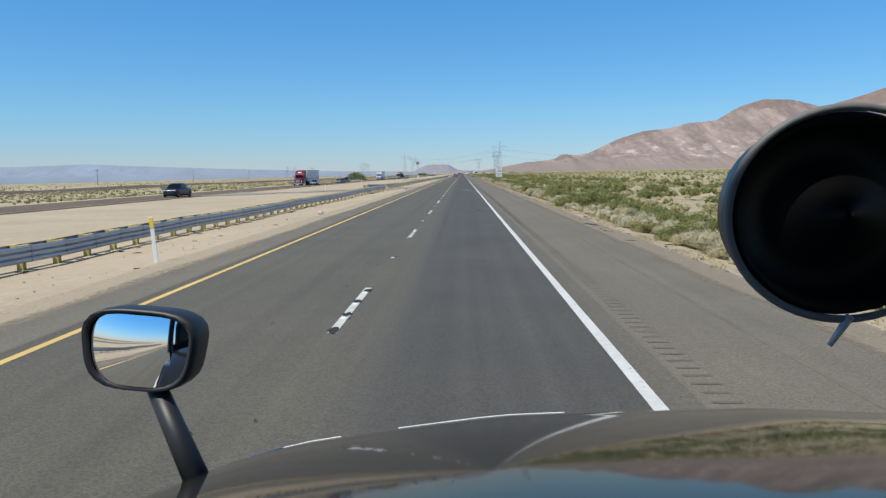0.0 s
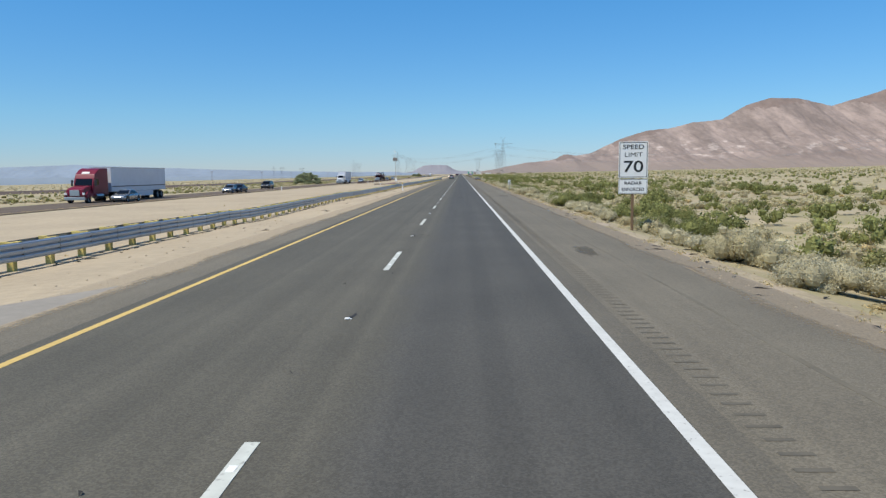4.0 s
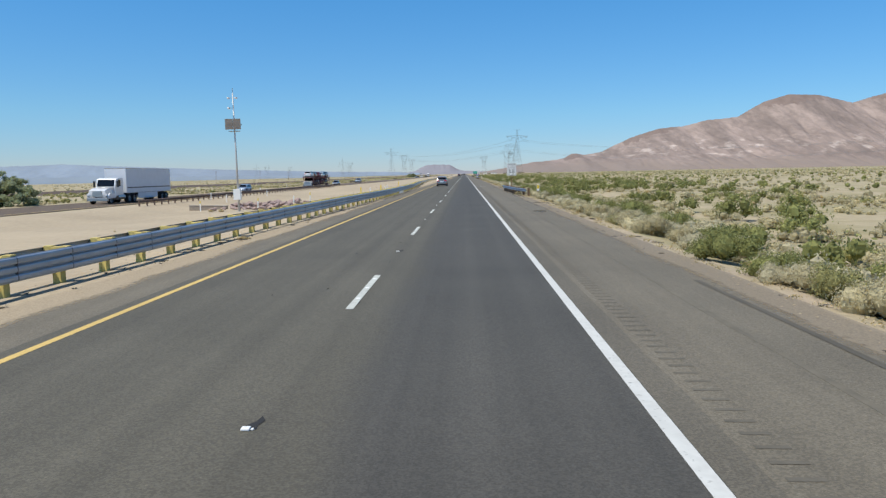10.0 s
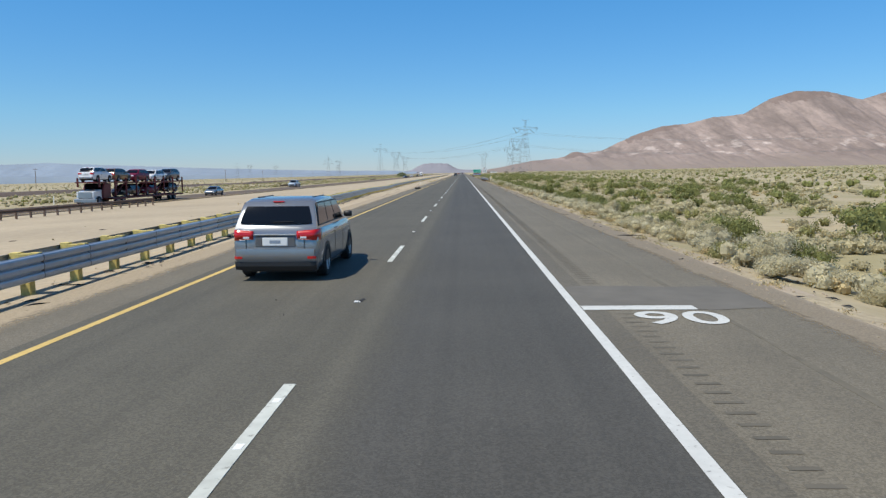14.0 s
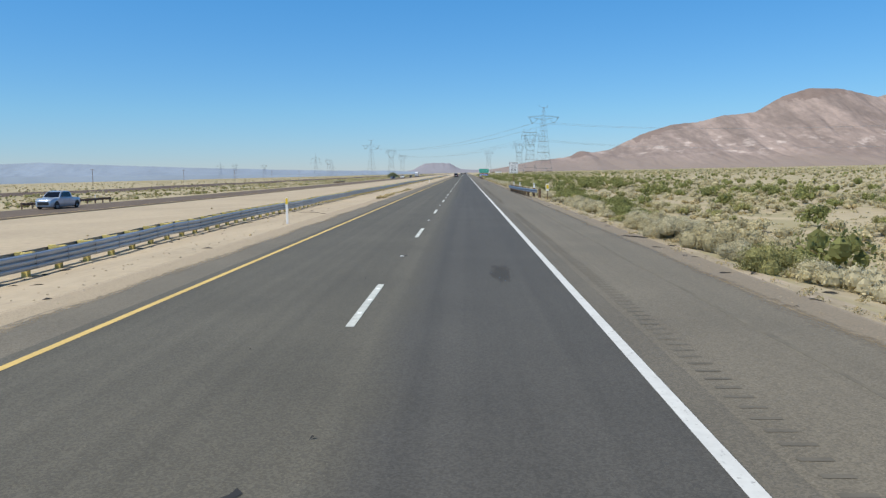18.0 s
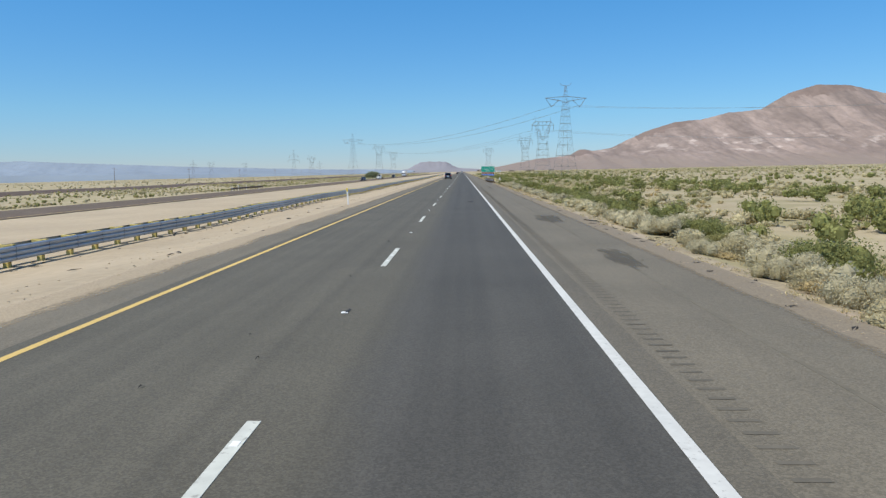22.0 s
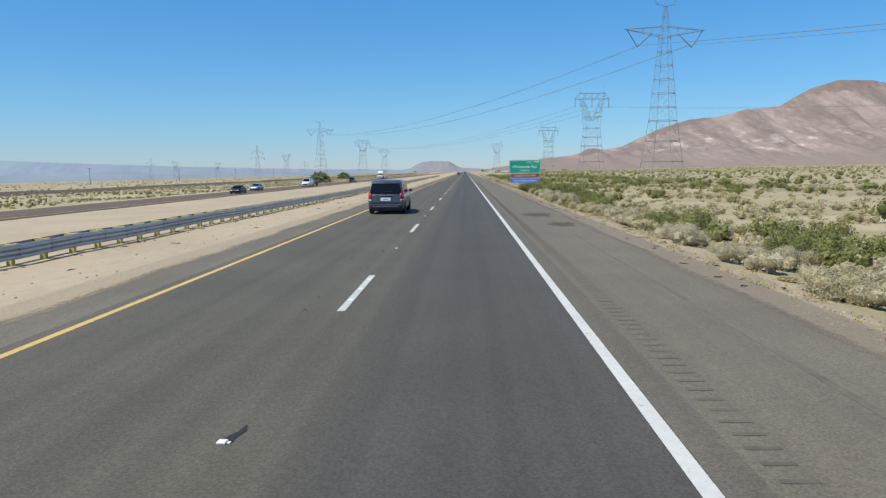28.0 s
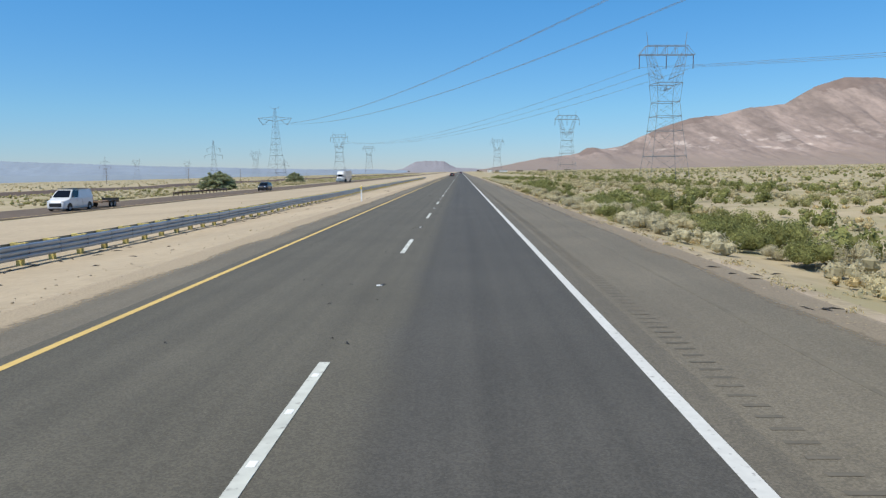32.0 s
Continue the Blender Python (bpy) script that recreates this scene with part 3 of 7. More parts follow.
# ---- distance: hills, mesa and the hazy ridge ----
def hill(name, label, bearings, crest_y, foot, depth, material, seed, cap=None, rough=1.0):
    """A range whose crest follows (sideways share, rise share) of its distance from the middle of the walk."""
    s = np.array([q[0] for q in bearings]) * crest_y
    h = np.array([q[1] for q in bearings]) * crest_y
    x = np.linspace(s[0], s[-1], 420)
    crest = np.interp(x, s, h)
    v = np.linspace(0, 1.35, 96)
    gx2, gv = np.meshgrid(x, v)
    shape = np.where(gv < 1, gv ** 2.0, np.maximum(0, 1 - (gv - 1) * 1.6))
    z = crest[None, :] * shape
    ridges = np.abs(waves(gx2 * 1.0, gv * 260, seed, 330)) + 0.5 * np.abs(waves(gx2, gv * 150, seed + 1, 120))
    z = z - rough * np.clip(crest, 0, 140)[None, :] * 0.13 * ridges * np.sin(np.clip(gv, 0, 1) * math.pi) ** 0.8
    gully = np.abs(waves(gx2 + 40 * waves(gx2, gv * 500, seed + 5, 300), gv * 30, seed + 4, 75))
    z = z - rough * np.clip(crest, 0, 220)[None, :] * 0.05 * gully * np.sin(np.clip(gv, 0, 1) * math.pi) ** 0.7
    rill = np.abs(waves(gx2 + 16 * waves(gx2, gv * 700, seed + 6, 160), gv * 22, seed + 7, 34))
    z = z - rough * np.clip(crest, 0, 220)[None, :] * 0.022 * rill * np.sin(np.clip(gv, 0, 1) * math.pi) ** 0.6
    z = z + 0.9 * waves(gx2, gx2 * 0, seed + 8, 46) * np.clip(gv, 0, 1) ** 3 + rough * 1.3 * waves(gx2, gv * 900, seed + 2, 60) * np.clip(gv * 2, 0, 1)
    yy = foot + (depth) * gv
    z[0, :] -= 90
    base = -2
    slots = None
    if cap:
        cz = (z[:-1, :-1] + z[1:, 1:]) / 2
        cx = (gx2[:-1, :-1] + gx2[1:, 1:]) / 2
        cap_line = np.interp(cx, [q[0] * crest_y for q in cap], [q[1] * crest_y for q in cap])
        slots = (cz > cap_line + 7 * waves(cx, cz, seed + 9, 90)).astype(int).ravel()
    me = sheet(name, np.stack([gx2, EYE_Y + yy, z + base], -1).reshape(-1, 3), grid_faces(*gx2.shape), [material, HILL_DARK], slots, True)
    ob = new(name, me)
    return tagged(ob, label, "hill", kind="structure")


EYE_Y = 248.0
hill("hill_range", "bare pinkish brown desert hills with a dark cap", [(0.02, 0.002), (0.05, 0.0072), (0.0925, 0.0155), (0.125, 0.0185), (0.136, 0.0212), (0.145, 0.0266), (0.1524, 0.0268), (0.160, 0.0250), (0.172, 0.0262), (0.1846, 0.0285),
     (0.2225, 0.0469), (0.2603, 0.0594), (0.2944, 0.0621), (0.3207, 0.0694), (0.3659, 0.0742), (0.399, 0.0935), (0.4287, 0.1027), (0.4698, 0.1022),
     (0.5151, 0.0912), (0.565, 0.1055), (0.64, 0.13), (0.8, 0.12)], 3900, 2300, 1600, HILL, 21, rough=0.95,
     cap=[(0.02, 1), (0.122, 0.2), (0.132, 0.0165), (0.156, 0.0205), (0.166, 0.2), (0.198, 0.2), (0.212, 0.036), (0.25, 0.0495), (0.285, 0.0585), (0.298, 0.2), (0.385, 0.2), (0.397, 0.086), (0.43, 0.088), (0.47, 0.094), (0.5, 0.2), (0.53, 0.095), (0.565, 0.092), (0.8, 0.1)])
hill("mesa", "flat-topped mesa coloured grey-blue for haze far behind the road", [(-0.088, 0.001), (-0.068, 0.0042), (-0.060, 0.0092), (-0.053, 0.0122), (-0.042, 0.0134), (-0.0197, 0.0127), (-0.012, 0.008),
     (-0.006, 0.005), (0.02, 0.0035), (0.06, 0.002)], 4450, 4250, 200, FAR_MESA, 31, rough=0.5)
# backdrop ridge; its haze comes from the material colour, not from air
hill("far_ridge", "long mountain ridge coloured blue-grey for haze on the far side of the valley", [(-1.05, 0.016), (-0.75, 0.014), (-0.6478, 0.0158), (-0.5514, 0.018), (-0.4877, 0.0151), (-0.40, 0.0115), (-0.3292, 0.009), (-0.25, 0.0066), (-0.1719, 0.0046),
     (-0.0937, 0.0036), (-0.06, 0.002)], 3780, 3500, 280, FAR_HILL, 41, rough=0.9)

# ---- railway embankment far left ----
def gz1(x, y):
    return float(ground_z(x, y))


bx = np.array([-99.0, -96.0, -93.0, -90.0])
by = np.linspace(-200, 2600, 141)
mx, my = np.meshgrid(bx, by)
mz = ground_z(mx, my) + np.array([-0.3, 0.75, 0.75, -0.3])[None, :]
berm = new("railway_embankment", sheet("railway_embankment", np.stack([mx, my, mz], -1).reshape(-1, 3), grid_faces(*mx.shape), [surface("dark_ballast", (0.115, 0.085, 0.068), 0.95, vary=0.25, scale=2)]))
tagged(berm, "low dark brown railway embankment across the desert", "embankment", kind="structure")


# ---- guardrails ----
def beam_profile(waves_n, height):
    """Half-section of a corrugated rail: broad ridges and narrow grooves, (depth, height) from the bottom up."""
    if waves_n == 2:
        return [(0.040 - 0.040 * math.cos(k / 6 * math.tau), k / 12 * height) for k in range(13)]
    wave = ((0.0, 0.0), (0.08, 0.010), (0.17, 0.050), (0.32, 0.060), (0.68, 0.060), (0.83, 0.050), (0.92, 0.010))
    return [(d, (w + u) / waves_n * height) for w in range(waves_n) for u, d in wave] + [(0.0, height)]


SPLICE = surface("dark_rail_splice", (0.16, 0.16, 0.165), 0.6, metal=0.3, vary=0.2, scale=8)


def beam_mesh(name, waves_n, height, length, material):
    """One rail panel with dark splice laps at its posts."""
    bm = bmesh.new()
    rows = []
    half = length / 2
    for y in (0.0, 0.045, half - 0.03, half + 0.015, length):
        front = [bm.verts.new((d, y, z)) for d, z in beam_profile(waves_n, height)]
        back = [bm.verts.new((d - 0.006, y, z)) for d, z in beam_profile(waves_n, height)]
        rows.append((front, back))
    for r in range(len(rows) - 1):
        a, b = rows[r], rows[r + 1]
        for i in range(len(a[0]) - 1):
            f = bm.faces.new((a[0][i], b[0][i], b[0][i + 1], a[0][i + 1]))
            f.material_index = 1 if r in (0, 2) else 0
            bm.faces.new((a[1][i], a[1][i + 1], b[1][i + 1], b[1][i]))
        for side in (0, -1):
            bm.faces.new((a[0][side], a[1][side], b[1][side], b[0][side]))
    bm.faces.new((rows[0][0] + rows[0][1][::-1])[::-1])
    bm.faces.new(rows[-1][0] + rows[-1][1][::-1])
    bmesh.ops.recalc_face_normals(bm, faces=bm.faces)
    return finish(bm, name, [material, SPLICE])


SPAN = 1.905
THRIE = beam_mesh("rail_panel", 3, 0.50, SPAN * 2 + 0.04, GALV)
THRIE_BACK = beam_mesh("rail_panel", 3, 0.50, SPAN * 2 + 0.04, GALV_DULL)
WBEAM_DULL = beam_mesh("rail_panel", 2, 0.31, SPAN * 2 + 0.04, GALV_BLUE)
WBEAM_DARK = beam_mesh("rail_panel", 2, 0.31, SPAN * 2 + 0.04, GALV_DARK)
WBEAM_RUST = beam_mesh("rail_panel", 2, 0.31, SPAN * 2 + 0.04, RUST)
POST = finish(box(-0.095, 0.095, -0.095, 0.095, -0.25, 0.80, 0.008), "post", POST_WOOD)
POST_STEEL = finish(box(-0.10, 0.10, -0.07, 0.07, -0.25, 0.80, 0.006), "post", WHITE)
POST_BROWN = finish(box(-0.10, 0.10, -0.10, 0.10, -0.35, 0.80, 0.01), "post", BROWN_WOOD)
POST_RUST = finish(box(-0.07, 0.07, -0.06, 0.06, -0.3, 0.70, 0.005), "post", RUST)
BLOCK = finish(box(-0.088, 0.088, -0.09, 0.09, 0.34, 0.825, 0.006), "spacer_block", POST_WOOD)
BOLT = finish(tube((0, 0, 0), (0.022, 0, 0), 0.022, n=6), "bolt", RUST)

RAIL_Y = [-60, 17, 66, 85, 104, 117, 118.3, 119.5, 121, 130, 150, 182, 207, 237, 264, 290, 318, 332, 345, 362, 385, 400, 440, 485, 513, 542, 571, 1200]
RAIL_X = [-15.0, -15.0, -15.0, -14.2, -13.0, -14.6, -14.4, -14.25, -14.1, -14.15, -14.6, -14.8, -14.6, -13.2, -11.1, -10.7, -10.0, -9.6, -9.25, -9.25, -9.5, -10.2, -11.9, -13.8, -15.0, -16.1, -16.7, -16.75]


def rail_x(y):
    return float(np.interp(y, RAIL_Y, RAIL_X))


def along(f, y0):
    """A pose on the line f at y0, turned along it."""
    x0, x1 = f(y0), f(y0 + SPAN * 2)
    z0, z1 = gz1(x0, y0), gz1(x1, y0 + SPAN * 2)
    return x0, z0, math.degrees(math.atan2(-(x1 - x0), SPAN * 2)), math.degrees(math.atan2(z1 - z0, SPAN * 2))


def median_rail(y0, n, label, last=False):
    """Two-sided three-wave median barrier on bleached timber posts."""
    g = thing("guardrail", label, "guardrail", pose(rail_x(y0), y0, gz1(rail_x(y0), y0)), "median guardrails")
    org = Vector(g.location)
    for i in range(n + (1 if last else 0)):
        y = y0 + i * SPAN
        x, z, turn, tilt = along(rail_x, y)
        z -= 0.15 * float(median_dip(y))
        steel = 359.5 < y < 366
        p = part("post", POST_STEEL if steel else POST, None, g, "white painted post" if steel else "")
        p.matrix_basis = Matrix.Translation(-org) @ pose(x, y, z, 0, 0, turn + random.uniform(-2, 2))
        if not steel:
            for s in (-1, 1):
                b = part("spacer_block", BLOCK, None, p)
                b.location = (s * 0.185, 0, random.uniform(-0.012, 0.012))
        if i % 2 == 0 and i < n:
            for s, me in ((1, THRIE), (-1, THRIE_BACK)):
                q = part("rail_panel", me, None, g)
                m = Matrix.Translation(-org) @ pose(x, y, z + 0.30, tilt, 0, turn) @ pose(s * 0.275, 0 if s > 0 else SPAN * 2, 0, 0, 0, 0 if s > 0 else 180)
                q.matrix_basis = m
                if s > 0:
                    for h in (0.125, 0.293):
                        bo = part("bolt", BOLT, None, q)
                        bo.location = (0.002, 0.06, h + 0.04)
    return g


RAIL_TEXT = "three-wave galvanised steel median guardrail on yellowed timber posts"
ra = median_rail(103.2 - 82 * SPAN, 82, RAIL_TEXT, True)
pieces = [(118.4, 96)] + [(118.4 + SPAN * (96 + 116 * k), 116) for k in range(4)]
rails = [median_rail(a, b, RAIL_TEXT) for a, b in pieces]

# rounded nose pieces and the hazard panel at the crossover
for nx, ny, turn, d in ((-13.0, 103.25, -6, 1), (-16.95, 116.75, -57, -1)):
    bm = bmesh.new()
    prof = beam_profile(3, 0.5)
    rows = []
    for k in range(9):
        a = math.pi * k / 8
        rows.append([bm.verts.new(((0.275 + dd) * math.cos(a), d * (0.275 + dd) * math.sin(a), z)) for dd, z in prof])
    for k in range(8):
        for i in range(len(prof) - 1):
            bm.faces.new((rows[k][i], rows[k + 1][i], rows[k + 1][i + 1], rows[k][i + 1]))
    owner = ra if d > 0 else rails[0]
    nose = part("end_nose", bm, GALV, owner, "rounded galvanised end nose")
    nose.matrix_basis = Matrix.Translation(-Vector(owner.location)) @ pose(nx, ny, gz1(nx, ny) + 0.30, 0, 0, turn)
flare = part("rail_panel", THRIE, None, rails[0])
flare.matrix_basis = Matrix.Translation(-Vector(rails[0].location)) @ pose(-16.85, 116.52, gz1(-16, 118) + 0.30, 0, 0, -57) @ Matrix.Diagonal((1, 0.80, 1, 1))
back_flare = part("rail_panel", THRIE_BACK, None, rails[0])
back_flare.matrix_basis = Matrix.Translation(-Vector(rails[0].location)) @ pose(-17.10, 117.0, gz1(-16, 118) + 0.30, 0, 0, -57) @ Matrix.Diagonal((-1, 0.80, 1, 1))
hz = thing("hazard_marker", "yellow hazard panel with black diagonal stripes at the guardrail end", "hazard sign", pose(-17.55, 116.7, gz1(-17.55, 116.7)))
part("panel", box(-0.25, 0.25, -0.008, 0.008, 0.18, 0.72), AMBER, hz)
for k in range(3):
    bm = bmesh.new()
    x = -0.20 + 0.17 * k
    q = [bm.verts.new((a, -0.013, b)) for a, b in ((max(-.25, x - 0.10), 0.70), (x, 0.70), (min(.25, x + 0.26), 0.2), (min(.25, x + 0.16), 0.2))]
    bm.faces.new(q)
    part("stripe", bm, BLACK, hz)
part("post", box(-0.03, 0.03, 0.01, 0.06, -0.2, 0.6), RUST, hz)


def side_rail(y0, n, label, panel_mesh, flare_x=4.35, low=0.42):
    """Short two-wave guardrail on brown timber posts beside the shoulder; it flares away at the near end."""
    f = lambda y: float(np.interp((y - y0) / (n * SPAN), [0, 0.22, 0.6, 1], [flare_x, 3.62, 3.27, 3.08]))
    g = thing("roadside_guardrail", label, "guardrail", pose(f(y0), y0, gz1(f(y0), y0)), "short guardrails beside the shoulder")
    org = Vector(g.location)
    for i in range(n + 1):
        y = y0 + i * SPAN
        x, z, turn, tilt = along(f, y)
        p = part("post", POST_BROWN, None, g)
        p.matrix_basis = Matrix.Translation(-org) @ pose(x + 0.2, y, z, 0, 0, turn)
        if i % 2 == 0 and i < n:
            q = part("rail_panel", panel_mesh, None, g)
            q.matrix_basis = Matrix.Translation(-org) @ pose(f(y + SPAN * 2), y + SPAN * 2, gz1(f(y + SPAN * 2), y + SPAN * 2) + low, -tilt, 0, turn + 180)
    return g


side_rail(348.0, 10, "blue-grey two-wave guardrail on brown timber posts beside the shoulder", WBEAM_DULL)
side_rail(561.0, 10, "blue-grey two-wave guardrail on brown timber posts beside the shoulder", WBEAM_DULL)
side_rail(741.8, 10, "tarnished dark two-wave guardrail on brown timber posts", WBEAM_DARK, 4.0, 0.36)


def far_rail(x, y0, y1):
    g = thing("brown_guardrail", "rust-brown guardrail along the opposite carriageway", "guardrail", pose(x, y0, gz1(x, y0)), "guardrails along the opposite road")
    n = int((y1 - y0) / SPAN)
    for i in range(n + 1):
        p = part("post", POST_RUST, None, g)
        p.location = (0, i * SPAN, 0)
        if i % 2 == 0 and i < n:
            q = part("rail_panel", WBEAM_RUST, None, g)
            q.location = (0.10, i * SPAN, 0.36)
    return g


far_rail(-36.2, 352.0, 468.0)
far_rail(-48.6, 572.0, 592.0)
far_rail(-48.4, 753.0, 776.0)
far_rail(-48.6, 1000.0, 1028.0)

# paved crossover through the median between the two rail ends
cu_ = np.linspace(0, 1, 34)
cx_ = -8.6 + (-39.0 + 8.6) * cu_
lo_ = np.interp(cx_, [-39, -34, -19, -15, -12.5, -10, -8.6], [101, 107, 109, 110.2, 109.6, 107.6, 104.5])
hi_ = np.interp(cx_, [-39, -34, -19, -15, -12.5, -10, -8.6], [123, 117.5, 116.6, 117.4, 120, 122.4, 125.5])
ce = np.linspace(0, 1, 9)
gxx = np.repeat(cx_[:, None], 9, 1)
gyy = lo_[:, None] + (hi_ - lo_)[:, None] * ce[None, :] + 0.22 * waves(gxx, gxx * 0 + ce[None, :] * 9, 8, 5)
gzz = np.where(gxx > -8.9, -0.006, ground_z(gxx, gyy) + 0.05)
gzz = np.where(cu_[:, None] > 0.985, -0.79, gzz)
apron = new("crossover", sheet("crossover", np.stack([gxx, gyy, gzz], -1).reshape(-1, 3), grid_faces(34, 9)[:, ::-1], [surface("dusty_crossover_asphalt", (0.27, 0.245, 0.21), 0.92, vary=0.14, scale=4, scale2=0.4, bump=0.01)], None, True))
tagged(apron, "dusty grey paved crossover through the sandy median", "pavement", kind="structure")

# ---- roadside marker posts ----
def marker_post(x, y, yellow_top=True, h=1.15, lean=0.0, all_yellow=False, label=""):
    m = thing("delineator_post", label or ("white flexible marker post with a yellow reflector" if yellow_top else "white flexible marker post"), "marker post",
              pose(x, y, gz1(x, y), 0, lean, 0), "roadside marker posts")
    bm = box(-0.055, 0.055, -0.012, 0.012, -0.2, h, 0.008)
    part("post", bm, AMBER if all_yellow else WHITE, m)
    if yellow_top:
        part("reflector", box(-0.05, 0.05, -0.02, -0.0125, h - 0.30, h - 0.03), AMBER, m)
    return m


for x, y, ln in ((-9.9, 18.9, -4), (-9.8, 209.0, -3), (-10.2, 530.4, 0), (-9.9, 659.0, -3), (-9.9, 851.0, -4), (-9.8, 940.0, -1)):
    marker_post(x, y, True, 1.2, ln)
marker_post(-11.0, 116.6, True, 1.1, 0, True, "bright yellow flexible marker post")
for x, y in ((-22.7, 110.5), (-11.4, 350.1), (-10.3, 354.5), (-18.4, 346.4), (-12.0, 372.8), (-32.8, 370.0), (-35.4, 371.6), (-37.6, 392.0), (-38.0, 404.0), (-33.5, 392), (-49.5, 430), (-49.5, 470), (-50.0, 590), (-36.5, 250), (-48.7, 754.4), (-48.7, 758.6), (-48.7, 764.4), (-48.7, 774.0)):
    marker_post(x, y, False, 1.0, random.uniform(-3, 3))
for x, y in ((-28.2, 348.0), (-22.2, 347.3), (-17.7, 350.6)):
    marker_post(x, y, True, 1.1, random.uniform(-4, 4))
for x, y in ((-12.4, 350.6), (-10.6, 352.9), (-12.0, 389.0)):
    marker_post(x, y, True, 1.15, 0, True, "bright yellow flexible marker post")
for x, y, yl in ((4.05, 369.5, False), (3.7, 582.0, False), (3.75, 573.3, False), (3.55, 758.6, False), (3.6, 754.1, False)):
    marker_post(x, y, yl, 1.15)
for x, y, drop in ((5.0, 343.2, 0.0), (5.0, 559.0, 0.0), (4.25, 741.4, 0.42)):
    o = thing("object_marker", "tall white marker with a yellow reflector plate at a guardrail end", "marker post", pose(x, y, gz1(x, y) - drop), "guardrail end markers")
    part("post", box(-0.03, 0.03, 0.0, 0.05, -0.25, 1.25), RUST, o)
    part("plate", box(-0.13, 0.13, -0.012, -0.002, 0.75, 1.35, 0.004), SIGN_WHITE, o)
    part("reflector", box(-0.10, 0.10, -0.019, -0.0125, 0.92, 1.28), AMBER, o, "yellow reflector")

for x, y in ((5.3, 574.0), (5.84, 755.7)):
    o = thing("white_marker", "white plate marker with a black band behind a guardrail", "marker post", pose(x, y, gz1(x, y) - 0.12), "white plate markers")
    part("post", box(-0.02, 0.02, 0.0, 0.03, -0.25, 1.2), GALV_DULL, o)
    part("plate", box(-0.10, 0.10, -0.012, -0.002, 0.72, 1.35, 0.004), SIGN_WHITE, o)
    part("band", box(-0.095, 0.095, -0.018, -0.0125, 1.20, 1.27), BLACK, o, "black band")

# ---- signs ----
def writing(parent, text, x, z, size, material, y=-0.02, align="CENTER", width=None, name="letter"):
    cu = bpy.data.curves.new(name, "FONT")
    cu.body, cu.size, cu.align_x, cu.align_y, cu.extrude = text, size, align, "CENTER", 0.001
    cu.offset = 0.0 if set("MW") & set(text) else size * 0.012
    ob = new(name, cu)
    bpy.context.view_layer.update()
    dg = bpy.context.evaluated_depsgraph_get()
    me = bpy.data.meshes.new_from_object(ob.evaluated_get(dg))
    w = max(v.co.x for v in me.vertices) - min(v.co.x for v in me.vertices)
    bpy.data.objects.remove(ob)
    sx = width / w if width else 1.0
    # one mesh for each letter: connected pieces that share a column belong together
    bm = bmesh.new()
    bm.from_mesh(me)
    bpy.data.meshes.remove(me)
    bm.verts.ensure_lookup_table()
    seen, groups = set(), []
    for v in bm.verts:
        if v.index in seen:
            continue
        stack, piece = [v], []
        seen.add(v.index)
        while stack:
            q = stack.pop()
            piece.append(q.index)
            for e in q.link_edges:
                o = e.other_vert(q)
                if o.index not in seen:
                    seen.add(o.index)
                    stack.append(o)
        xs_ = [bm.verts[k].co.x for k in piece]
        lo, hi = min(xs_), max(xs_)
        for g in groups:
            if min(hi, g[1]) - max(lo, g[0]) > 0.4 * min(hi - lo, g[1] - g[0]):
                g[0], g[1] = min(lo, g[0]), max(hi, g[1])
                g[2].update(piece)
                break
        else:
            groups.append([lo, hi, set(piece)])
    letters = []
    for g in sorted(groups, key=lambda q: q[0]):
        one = bm.copy()
        bmesh.ops.delete(one, geom=[v for v in one.verts if v.index not in g[2]], context="VERTS")
        letter = part(name, one, material, parent)
        letter.matrix_basis = pose(x, y, z, 90) @ Matrix.Diagonal((sx, 1, 1, 1))
        letters.append(letter)
    bm.free()
    return letters[0]


def panel(parent, name, x0, x1, z0, z1, face, edge, radius=0.05, border=0.03, depth=0.0):
    """A sign board with rounded corners, a border line and a bare back."""
    def rounded(inset, y, bm):
        pts = []
        r = max(radius - inset * 0.5, 0.01)
        for cx, cz, a0 in ((x1 - inset - r, z1 - inset - r, 0), (x0 + inset + r, z1 - inset - r, 90), (x0 + inset + r, z0 + inset + r, 180), (x1 - inset - r, z0 + inset + r, 270)):
            for k in range(5):
                a = radians(a0 + k * 22.5)
                pts.append((cx + r * math.cos(a), y, cz + r * math.sin(a)))
        return [bm.verts.new(p) for p in pts]

    bm = bmesh.new()
    front, back = rounded(0, -0.010 - depth, bm), rounded(0, 0.0, bm)
    bm.faces.new(front[::-1])
    bm.faces.new(back)
    for k in range(len(front)):
        bm.faces.new((front[k], front[(k + 1) % len(front)], back[(k + 1) % len(front)], back[k]))
    bmesh.ops.recalc_face_normals(bm, faces=bm.faces)
    board = part(name, bm, face, parent)
    bm = bmesh.new()
    a, b = rounded(border, -0.0135 - depth, bm), rounded(border * 1.8, -0.0135 - depth, bm)
    for k in range(len(a)):
        bm.faces.new((a[k], b[k], b[(k + 1) % len(a)], a[(k + 1) % len(a)]))
    bmesh.ops.recalc_face_normals(bm, faces=bm.faces)
    part("border", bm, edge, board)
    return board


